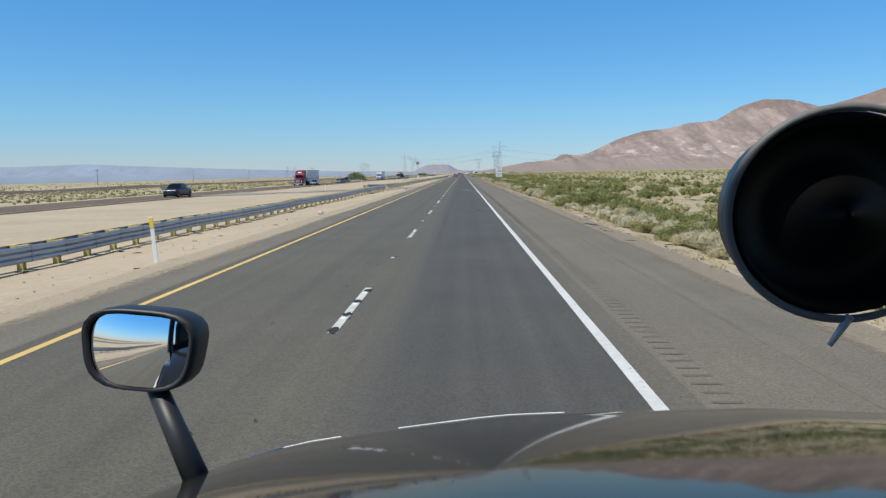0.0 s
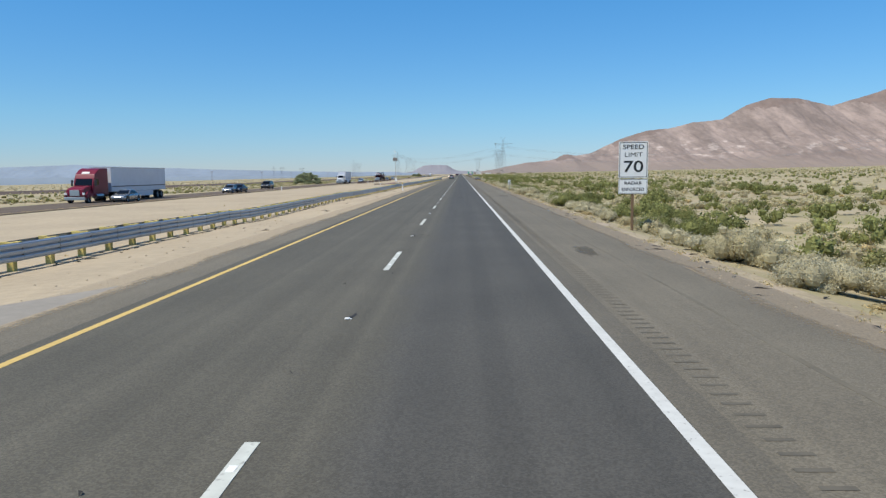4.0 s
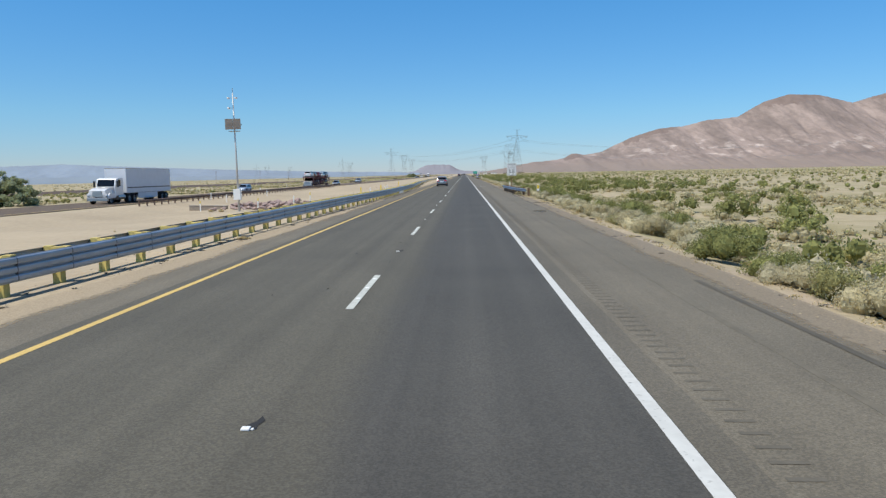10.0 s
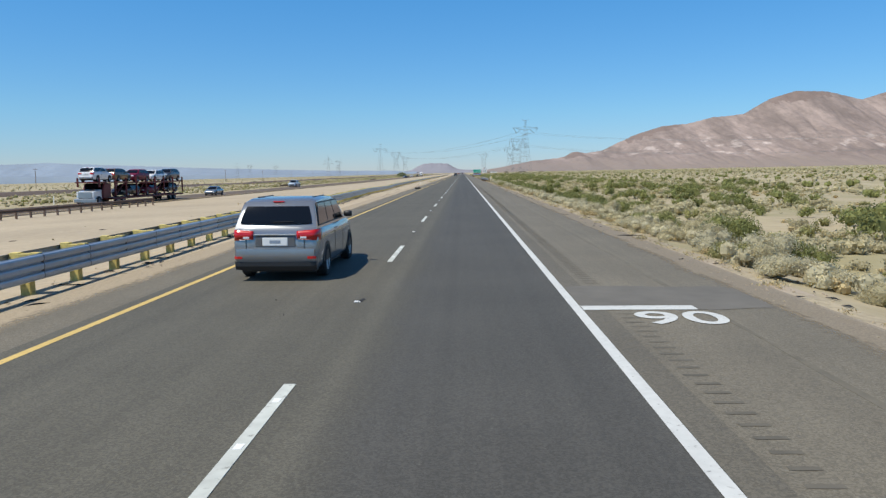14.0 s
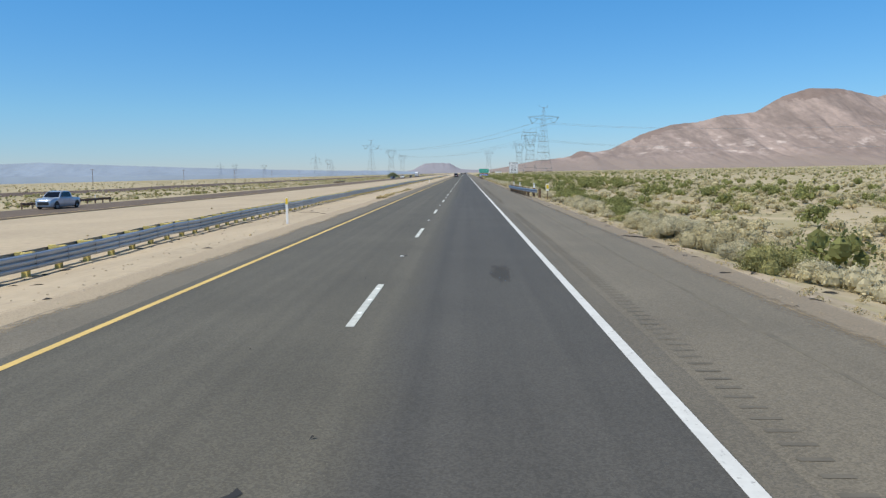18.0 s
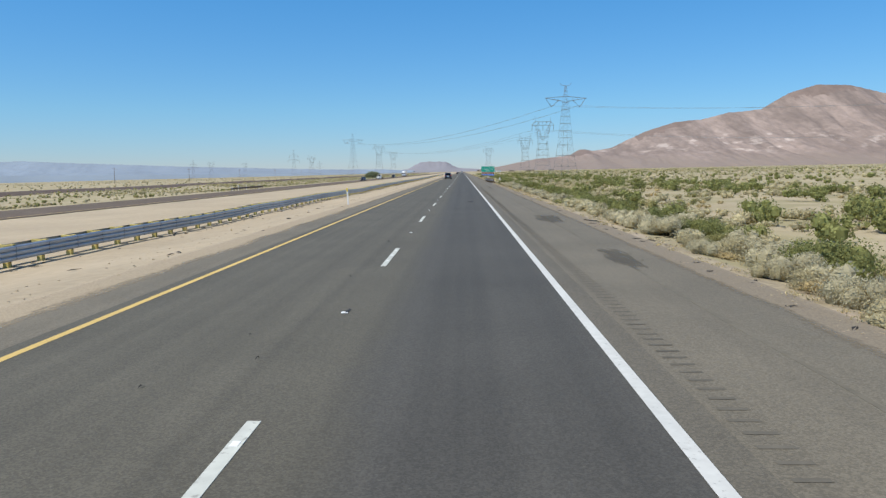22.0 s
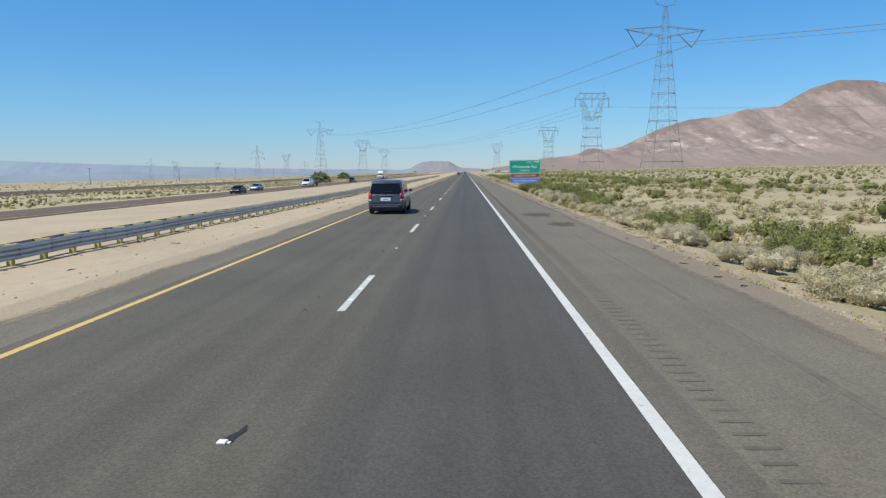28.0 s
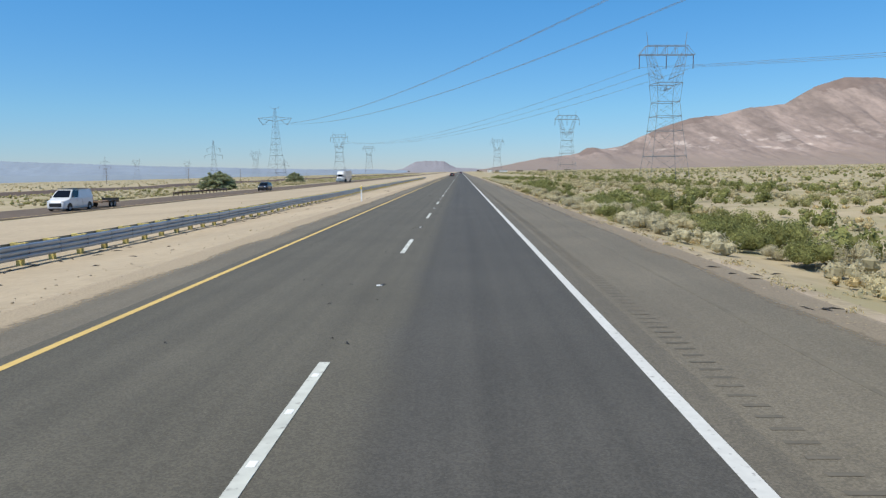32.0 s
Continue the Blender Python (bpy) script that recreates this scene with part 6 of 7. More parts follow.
        part("reverse_lamp", swept(bmesh.new(), w, -h2 - 0.008, s * w * 0.58, s * w * 0.72, [(-0.02, tail - 0.235), (0.026, tail - 0.23), (0.026, tail - 0.195), (-0.02, tail - 0.19)], 3) if bumper and not tall_lamps else swept(bmesh.new(), w, -h2 + 0.002, s * w * 0.81, s * w * 1.004, [(-0.09, tail - 0.37), (0.010, tail - 0.365), (0.014, tail - 0.295), (-0.09, tail - 0.29)], 9) if tall_lamps else box(s * (w - 0.27) - 0.10, s * (w - 0.27) + 0.10, -h2 - 0.003, -h2 + 0.02, tail - 0.22 - big + 0.045, tail - 0.22 - big + 0.08, 0.008), CLEAR_LENS, tl)
        if not tall_lamps:
            part("bumper_reflector", swept(bmesh.new(), w, -h2 - 0.03, s * w * 0.74, s * w * 0.93, [(-0.05, 0.47), (0.042, 0.475), (0.042, 0.525), (-0.05, 0.53)], 5)
             if bumper else box(s * (w - 0.24) - 0.10, s * (w - 0.24) + 0.10, -h2 - 0.006, -h2 + 0.05, 0.46, 0.53, 0.015), RED_LENS, c)
        for yy in (yf, yr):
            n_ = 16
            bm = bmesh.new()
            ctr = bm.verts.new((s * (w + 0.002), yy, wheel_r))
            rim_ = [bm.verts.new((s * (w + 0.002), yy + (wheel_r + 0.06) * math.cos(math.pi * i / n_), wheel_r + (wheel_r + 0.06) * math.sin(math.pi * i / n_))) for i in range(n_ + 1)]
            inn = [bm.verts.new((s * (w - 0.06), v.co.y, v.co.z)) for v in rim_]
            for i in range(n_):
                bm.faces.new((ctr, rim_[i], rim_[i + 1]))
                bm.faces.new((rim_[i], rim_[i + 1], inn[i + 1], inn[i]))
            part("wheel_arch", bm, BLACK, c)
            wheel(c, s * (w - 0.095), yy, wheel_r, 0.22, GALV_DARK if tall_lamps else None)
        if rails_:
            part("roof_rail", tube((s * (wt - 0.14), t1 + 0.55, H + 0.004), (s * (wt - 0.14), t0 - 0.55, H + 0.008), 0.014, n=6), PLASTIC, c)
        part("door_handle", box(s * (w - 0.005) - 0.015, s * (w - 0.005) + 0.015, -0.40, -0.20, belt - 0.17, belt - 0.14, 0.004), CHROME, c)
        for yy in (-0.5, 0.55):
            part("door_seam", box(s * (w + 0.001) - 0.002, s * (w + 0.001) + 0.002, yy - 0.006, yy + 0.006, 0.40, belt - 0.20), BLACK, c)
        if exhausts:
            part("exhaust_tip", tube((s * 0.55, -h2 - 0.03, 0.33), (s * 0.55, -h2 + 0.2, 0.33), 0.028, n=10), CHROME, c)
    for front in (True, False):
        f = ya if front else yb
        za, zb_ = belt + (0.04 if front else 0.055 if rails_ else -0.03 if tall_lamps else 0.0), H - (0.17 if bumper and not front else 0.11)
        zm = (za + zb_) / 2
        sgn = 1 if front else -1
        bm = bmesh.new()
        cols = []
        for z in (za, zm, zb_):
            x = sx(z) - (0.10 if front else 0.09 if rails_ else 0.055) - 0.03 * (z == zb_)
            cols.append([bm.verts.new((q * x, f(z) + sgn * (0.016 + 0.02 * (1 - q * q)), z + 0.008)) for q in (-1, -0.5, 0, 0.5, 1)])
        for a, b in zip(cols, cols[1:]):
            for i in range(4):
                bm.faces.new((a[i], a[i + 1], b[i + 1], b[i]) if not front else (a[i], b[i], b[i + 1], a[i + 1]))
        part("windscreen" if front else "rear_window", bm, GLASS, c, smooth=True)
    if bumper:
        part("rear_bumper", rounded(finish(swept(bmesh.new(), w, -h2 - 0.03, -w * 0.985, w * 0.985, [(-0.14, 0.40), (0.0, 0.405), (0.03, 0.47), (0.036, 0.55), (0.022, bumper - 0.03), (-0.14, bumper)], 20), "rear_bumper", body_paint)), None, c)
        part("rear_valance", swept(bmesh.new(), w, -h2 - 0.02, -w * 0.93, w * 0.93, [(-0.14, 0.23), (-0.02, 0.24), (0.024, 0.32), (0.024, 0.41), (-0.14, 0.42)], 16), PLASTIC, c, "black lower bumper")
    else:
        part("rear_valance", box(-w * 0.84, w * 0.84, -h2 - 0.012, -h2 + 0.12, 0.27, 0.41, 0.03), PLASTIC, c, "black lower bumper")
    if not deck and not bumper:
        part("bumper_step", box(-w * 0.80, w * 0.80, -h2 - 0.03, -h2 + 0.08, 0.50, 0.60, 0.03), body_paint, c)
    part("front_grille", box(-w * 0.62, w * 0.62, h2 - 0.10, h2 + 0.006, 0.42, hood_z - 0.32, 0.02), PLASTIC, c)
    pz = tail - (0.30 if bumper else 0.22)
    plate = part("number_plate", box(-0.26, 0.26, -h2 - 0.020, -h2 + 0.05, pz - 0.085, pz + 0.085, 0.012), SIGN_WHITE, c)
    part("plate_bar", box(-0.11, 0.11, -h2 - 0.024, -h2 - 0.019, pz - 0.03, pz + 0.03), PALE_BLUE, plate)
    if not deck:
        part("brake_light", box(-0.12, 0.12, t1 - 0.055, t1 + 0.02, H - 0.088, H - 0.058, 0.010), RED_LENS, c)
        part("wiper", tube((-0.06, yb(belt + 0.09) - 0.05, belt + 0.09), (0.36, yb(belt + 0.10) - 0.045, belt + 0.105), 0.009, n=5), BLACK, c)
    part("underbody", box(-w + 0.14, w - 0.14, -h2 + 0.25, h2 - 0.25, 0.17, 0.5), BLACK, c)
    if bed:
        part("bed_liner", box(-w * 0.82, w * 0.82, -h2 + 0.1, -h2 + deck - 0.05, deck_z + 0.012, deck_z + 0.02), BLACK, c)
    return c


# traffic on this carriageway
sv = car("sport_utility_car", "silver sport utility car with tinted rear glass in the passing lane", "car", pose(-5.66, 403.8, 0), SILVER, 4.85, 1.80, 1.69, belt=1.12, hood=1.15, hood_z=1.02, wind=0.85, back=0.38, rails_=True, exhausts=True, bumper=0.70)
# shallow raised panel; its dark colour stands for the recess shade behind the plate
part("plate_recess", box(-0.42, 0.42, -2.434, -2.38, 0.71, 0.93, 0.02), DARK_SILVER, sv, "darker silver panel standing for the shade of the plate recess")
part("trim_bar", box(-0.44, 0.44, -2.452, -2.40, 0.945, 0.975, 0.008), CHROME, sv, "bright trim bar")
for x in (-0.60, 0.60):
    part("tailgate_seam", box(x - 0.006, x + 0.006, -2.432, -2.38, 0.66, 0.86), BLACK, sv)
part("tailgate_seam", box(-0.60, 0.60, -2.428, -2.38, 0.648, 0.66), BLACK, sv)
mv = car("minivan", "dark grey minivan with tinted glass in the passing lane", "car", pose(-5.78, 813.1, 0), DARK_GREY, 5.1, 1.86, 1.76, belt=1.08, hood=0.95, hood_z=0.98, wind=1.05, back=0.30, tall_lamps=True, bumper=0.70)
part("bumper_trim", swept(bmesh.new(), 0.93, -2.58, -0.80, 0.80, [(-0.02, 0.485), (0.045, 0.49), (0.045, 0.512), (-0.02, 0.517)], 16), CHROME, mv, "bright bumper trim")
part("step_pad", swept(bmesh.new(), 0.93, -2.58, -0.72, 0.72, [(-0.02, 0.52), (0.042, 0.525), (0.036, 0.635), (-0.02, 0.64)], 16), PLASTIC, mv, "black bumper step pad")
part("lower_trim", swept(bmesh.new(), 0.93, -2.57, -0.66, 0.66, [(-0.02, 0.395), (0.045, 0.40), (0.045, 0.42), (-0.02, 0.425)], 12), CHROME, mv)
part("tailgate_handle", box(-0.34, 0.34, -2.575, -2.52, 0.975, 1.005, 0.008), CHROME, mv)
for x in (-0.36, -0.18, 0.0, 0.18, 0.36):
    part("roof_rib", box(x - 0.012, x + 0.012, -1.6, 0.1, 1.74, 1.768, 0.004), CAR_BLACK, mv)
car("dark_car", "dark car far ahead in the passing lane", "car", pose(-5.5, 1185, 0), CAR_BLACK, 4.6, 1.85, 1.5, belt=0.95, hood=1.2, hood_z=0.85, wind=0.9, back=0.9, deck=0.7, deck_z=0.95, panes=2)
car("pale_car", "silver car far ahead in the travel lane", "car", pose(-1.8, 1420, 0), SILVER, 4.6, 1.85, 1.6, belt=1.0, hood=1.1, hood_z=0.9)
# oncoming traffic on the opposite carriageway (facing the camera)
on = lambda x, y: pose(x, y, float(far_z(y)), 0, 0, 180)
car("pickup_truck", "dark blue crew-cab pickup on the opposite carriageway", "pickup truck", on(-41.2, 99.5), NAVY, 5.8, 2.0, 1.88, belt=1.2, hood=1.45, hood_z=1.12, wind=0.75, back=0.25, deck=1.75, deck_z=1.16, wheel_r=0.4, panes=2, bed=True)
car("sedan", "silver sedan beside the red truck", "car", on(-41.8, 196), SILVER, 4.6, 1.8, 1.45, belt=0.92, hood=1.2, hood_z=0.8, wind=0.9, back=0.8, deck=0.75, deck_z=0.95, panes=2)
car("sedan", "silver sedan behind the red truck", "car", on(-42.0, 236), SILVER, 4.6, 1.8, 1.45, belt=0.92, hood=1.2, hood_z=0.8, wind=0.9, back=0.8, deck=0.75, deck_z=0.95, panes=2)
car("black_suv", "black sport utility car following the red truck", "car", on(-45.2, 272), CAR_BLACK, 4.7, 1.9, 1.75, belt=1.1, hood=1.1, hood_z=1.0)
car("sedan", "dark blue sedan on the opposite carriageway", "car", on(-41.4, 239.0), NAVY, 4.7, 1.85, 1.46, belt=0.92, hood=1.2, hood_z=0.8, wind=0.9, back=0.8, deck=0.75, deck_z=0.95, panes=2)
car("sedan", "pale blue hatchback beyond the brown guardrail", "car", on(-43.6, 413.0), PALE_BLUE, 4.3, 1.78, 1.5, belt=0.95, hood=1.0, hood_z=0.85, panes=2)
car("sedan", "silver sedan on the opposite carriageway", "car", on(-42.0, 503.0), SILVER, 4.6, 1.8, 1.48, belt=0.93, hood=1.15, hood_z=0.82, wind=0.9, back=0.8, deck=0.7, deck_z=0.95, panes=2)
car("pickup_truck", "pale silver pickup on the opposite carriageway", "pickup truck", on(-45.2, 573.0), PALE_BLUE, 5.7, 1.95, 1.85, belt=1.18, hood=1.4, hood_z=1.1, wind=0.75, back=0.25, deck=1.7, deck_z=1.12, wheel_r=0.39, panes=2, bed=True)
car("sedan", "dark sedan on the opposite carriageway", "car", on(-41.7, 900.0), NAVY, 4.6, 1.8, 1.45, belt=0.92, hood=1.2, hood_z=0.8, wind=0.9, back=0.8, deck=0.75, deck_z=0.95, panes=2)
car("sedan", "silver-blue sedan on the opposite carriageway", "car", on(-44.5, 921.0), PALE_BLUE, 4.6, 1.8, 1.45, belt=0.92, hood=1.2, hood_z=0.8, wind=0.9, back=0.8, deck=0.75, deck_z=0.95, panes=2)
car("far_car", "dark car far along the opposite carriageway", "car", on(-41.8, 1030.0), CAR_BLACK, 4.7, 1.9, 1.7, belt=1.1, hood=1.1, hood_z=1.0)

vn = car("cargo_van", "white cargo van with a roof rack towing a flat trailer", "van", on(-41.6, 956.0), CAR_WHITE, 5.6, 2.0, 2.12, belt=1.30, hood=0.95, hood_z=1.12, wind=0.85, back=0.12, panes=3, blind=True, wheel_r=0.38)
part("roof_rack", box(-0.85, 0.85, -2.2, 0.8, 2.16, 2.20), PLASTIC, vn)
ft = thing("flat_trailer", "low dark flat trailer with two axles", "trailer", on(-41.6, 962.2))
part("deck", box(-0.95, 0.95, -2.2, 1.7, 0.55, 0.68, 0.01), BROWN_WOOD, ft)
part("side_rail", box(-0.98, 0.98, -2.25, -2.2, 0.5, 0.95), PLASTIC, ft)
part("drawbar", tube((0, 1.7, 0.55), (0, 3.2, 0.48), 0.05), PLASTIC, ft)
for s in (-1, 1):
    for yy in (-0.9, -0.1):
        wheel(ft, s * 1.05, yy, 0.33, 0.2)
    part("mudguard", box(s * 1.05 - 0.13, s * 1.05 + 0.13, -1.3, 0.3, 0.70, 0.74), PLASTIC, ft)


def semi(name, label, m, cab_paint, sleeper, box_len, box_mat, roof_fairing=True):
    """A conventional tractor and its box trailer: y is forward, the bumper at y = 0."""
    t = thing(name, label, "truck", m)
    part("hood", prism([(-2.2, 0.75), (-0.15, 0.75), (-0.02, 1.0), (-0.05, 1.55), (-0.6, 1.75), (-2.2, 1.98)], -0.95, 0.95, 0.06), cab_paint, t)
    top = 3.95 if roof_fairing else 2.95
    cab = [(-2.0 - 2.2 - sleeper, 0.85), (-2.0, 0.85), (-2.0, 1.9), (-2.32, 2.80), (-2.55, 3.25), (-3.3, top - 0.2), (-4.0, top), (-2.0 - 2.2 - sleeper, top)] if roof_fairing else [(-4.0, 0.85), (-2.0, 0.85), (-2.0, 1.9), (-2.32, 2.80), (-2.9, top), (-4.0, top)]
    part("cab", prism(cab, -1.15, 1.15, 0.06), cab_paint, t)
    part("windscreen", slab([(-1.0, -2.01, 1.98), (1.0, -2.01, 1.98), (0.95, -2.29, 2.74), (-0.95, -2.29, 2.74)], (0, 0.02, 0.008)), GLASS, t)
    for s in (-1, 1):
        part("side_window", slab([(s * 1.15, -2.25, 2.0), (s * 1.15, -3.3, 2.0), (s * 1.15, -3.3, 2.7), (s * 1.15, -2.7, 2.7)], (s * 0.012, 0, 0)), GLASS, t)
        part("fender", prism([(-1.75, 0.7), (-0.1, 0.62), (-0.05, 1.0), (-0.5, 1.3), (-1.2, 1.3), (-1.75, 1.0)], s * 1.18 - 0.14, s * 1.18 + 0.04, 0.03), cab_paint, t)
        part("headlight", box(s * 1.02 - 0.14, s * 1.02 + 0.14, -0.12, 0.02, 0.95, 1.2, 0.02), CLEAR_LENS, t)
        part("door_mirror", box(s * 1.38 - 0.10, s * 1.38 + 0.10, -2.25, -2.1, 1.9, 2.6, 0.03), PLASTIC, t)
        part("mirror_arm", tube((s * 1.12, -2.2, 2.5), (s * 1.38, -2.18, 2.5), 0.025, n=5), PLASTIC, t)
        part("fuel_tank", tube((s * 0.95, -2.6, 0.75), (s * 0.95, -4.2, 0.75), 0.32, n=14), CHROME, t)
        wheel(t, s * 1.0, -0.95, 0.52, 0.32)
        for yy in (-5.6 - sleeper, -6.9 - sleeper):
            wheel(t, s * 0.95, yy, 0.52, 0.5)
    if roof_fairing:
        part("emblem_panel", slab([(-0.5, -2.60, 3.32), (0.5, -2.60, 3.32), (0.4, -2.92, 3.52), (-0.4, -2.92, 3.52)], (0, 0.02, 0.03)), WHITE, t, "plain white emblem panel")
    part("grille", box(-0.55, 0.55, -0.06, 0.02, 0.85, 1.5, 0.02), CHROME, t)
    part("bumper", box(-1.2, 1.2, -0.25, 0.06, 0.35, 0.72, 0.04), CHROME, t)
    part("chassis", box(-0.45, 0.45, -7.6 - sleeper, -0.4, 0.72, 0.95), BLACK, t)
    tr = thing(name.replace("truck", "trailer") if "truck" in name else name + "_trailer", "pale grey box trailer behind the tractor", "trailer", m @ pose(0, -4.75 - sleeper, 0))
    part("box", box(-1.28, 1.28, -box_len, 0, 1.15, 4.05, 0.03), box_mat, tr)
    part("roof_rail", box(-1.30, 1.30, -box_len - 0.01, 0.01, 4.02, 4.09), GALV_DULL, tr)
    for s in (-1, 1):
        part("skirt", box(s * 1.24 - 0.02, s * 1.24 + 0.02, -box_len + 4.2, -3.0, 0.45, 1.13), box_mat, tr)
        part("stripe", box(s * 1.285 - 0.004, s * 1.285 + 0.004, -box_len + 0.2, -0.2, 1.72, 1.84), NAVY, tr)
        for yy in (-box_len + 1.2, -box_len + 2.5):
            wheel(tr, s * 0.95, yy, 0.52, 0.5)
    part("underframe", box(-0.5, 0.5, -box_len + 0.4, -0.6, 0.85, 1.14), BLACK, tr)
    part("rear_door", box(-1.2, 1.2, -box_len - 0.03, -box_len - 0.002, 1.2, 3.98), WHITE, tr)
    return t


semi("red_semi_truck", "dark red semi truck with a tall sleeper cab", on(-45.3, 191.0), MAROON, 1.4, 16.0, TRAILER)
semi("white_semi_truck", "white day-cab semi truck on the opposite carriageway", on(-43.0, 356.5), CAR_WHITE, -0.2, 12.8, TRAILER, roof_fairing=False)
semi("white_semi_truck", "white semi truck far along the opposite carriageway", on(-45.0, 1140.0), CAR_WHITE, 1.2, 15.0, CAR_WHITE)

# car carrier with its load
cc = thing("car_carrier", "dark red car carrier truck loaded on two decks", "truck", on(-42.6, 464.0))
part("hood", prism([(-1.9, 0.7), (-0.1, 0.7), (-0.02, 1.0), (-0.05, 1.5), (-1.9, 1.75)], -0.95, 0.95, 0.06), CAR_WHITE, cc, "white hood")
part("grille", box(-0.75, 0.75, -0.06, 0.03, 0.8, 1.5, 0.02), CHROME, cc)
part("bumper", box(-1.2, 1.2, -0.2, 0.08, 0.35, 0.75, 0.04), CHROME, cc)
part("cab", prism([(-3.6, 0.8), (-1.8, 0.8), (-1.8, 1.7), (-2.15, 2.38), (-3.6, 2.40)], -1.15, 1.15, 0.05), CARRIER, cc)
part("windscreen", slab([(-1.0, -1.83, 1.75), (1.0, -1.83, 1.75), (0.95, -2.18, 2.40), (-0.95, -2.18, 2.40)], (0, 0.02, 0.012)), GLASS, cc)
part("lower_deck", box(-1.25, 1.25, -24.5, -3.8, 0.55, 0.75), CARRIER, cc)
part("upper_deck", prism([(-24.5, 2.35), (-15.0, 2.25), (-6.0, 2.45), (-0.4, 2.45), (-0.4, 2.57), (-6.0, 2.57), (-15.0, 2.40), (-24.5, 2.50)], -1.25, 1.25), CARRIER, cc)
for s in (-1, 1):
    for yy in (-0.9, -4.5, -7.2, -9.9, -12.6, -15.3, -18.0, -21.0, -24.3):
        part("upright", box(s * 1.2 - 0.07, s * 1.2 + 0.07, yy - 0.09, yy + 0.09, 0.9 if yy < -3 else 2.0, 3.0), CARRIER, cc)
    for a, b in ((-4.5, -7.2), (-9.9, -12.6), (-15.3, -18.0), (-21.0, -24.3)):
        part("brace", tube((s * 1.2, a, 1.0), (s * 1.2, b, 2.7), 0.06, n=5), CARRIER, cc)
    wheel(cc, s * 1.0, -0.95, 0.5, 0.32)
    for yy in (-5.2, -6.5, -20.2, -21.5):
        wheel(cc, s * 0.98, yy, 0.45, 0.4)
loads = (("minivan", "white minivan on the upper deck of the carrier", CAR_WHITE, -2.6, 2.58, 1.62, 1.1, 180), ("small_suv", "brown sport car on the upper deck of the carrier", YELLOW_CAR, -7.4, 2.58, 1.50, 1.0, 180),
         ("small_suv", "dark red car on the carrier", MAROON, -12.4, 2.45, 1.55, 1.05, 0), ("sedan", "white sedan on the upper deck of the carrier", CAR_WHITE, -17.4, 2.45, 1.5, 0.95, 0), ("small_suv", "dark sport utility car on the upper deck", DARK_GREY, -22.4, 2.50, 1.62, 1.1, 0),
         ("small_suv", "dark car on the lower deck of the carrier", CAR_BLACK, -9.6, 0.76, 1.5, 0.95, 0), ("small_suv", "dark red car on the lower deck", MAROON, -15.0, 0.76, 1.5, 0.95, 0), ("small_suv", "dark grey car on the lower deck of the carrier", DARK_GREY, -21.5, 0.95, 1.3, 0.8, 0))
for nm, tx, pt, yy, zz, hh, bl, turn in loads:
    car(nm, tx, "car", on(-42.6, 464.0) @ pose(0, yy, zz, 0, 0, turn), pt, 4.4, 1.8, hh, belt=bl, hood=1.0, hood_z=bl - 0.12, panes=2, group="cars on the carrier")


# ---- small things on the road and the verge ----
def patch_mesh(name, material, w, l, seed, n=22, z=0.0):
    """A thin irregular flat patch."""
    r = random.Random(seed)
    bm = bmesh.new()
    vs = [bm.verts.new((w / 2 * math.cos(k * math.tau / n) * r.uniform(.7, 1.1), l / 2 * math.sin(k * math.tau / n) * r.uniform(.75, 1.1), z)) for k in range(n)]
    bm.faces.new(vs)
    return finish(bm, name, material)


def soaked(name, colour, strength):
    """A dark soaked-in stain that fades out unevenly towards its rim (unit patch)."""
    m, n, l, p = shader(name)
    p.inputs["Base Color"].default_value, p.inputs["Roughness"].default_value = (*colour, 1), 0.85
    co = n.new("ShaderNodeTexCoord")
    far_ = n.new("ShaderNodeVectorMath")
    far_.operation = "LENGTH"
    l.new(co.outputs["Object"], far_.inputs[0])
    nz = n.new("ShaderNodeTexNoise")
    nz.inputs["Scale"].default_value, nz.inputs["Detail"].default_value = 2.2, 6
    l.new(co.outputs["Object"], nz.inputs["Vector"])
    ma = n.new("ShaderNodeMath")
    ma.operation = "MULTIPLY_ADD"
    ma.inputs[1].default_value = 1.5
    l.new(nz.outputs["Fac"], ma.inputs[0])
    l.new(far_.outputs["Value"], ma.inputs[2])
    cut = n.new("ShaderNodeMapRange")
    cut.interpolation_type = "SMOOTHSTEP"
    cut.inputs["From Min"].default_value, cut.inputs["From Max"].default_value = 1.62, 1.28
    cut.inputs["To Max"].default_value = strength
    l.new(ma.outputs[0], cut.inputs["Value"])
    l.new(cut.outputs[0], p.inputs["Alpha"])
    return m


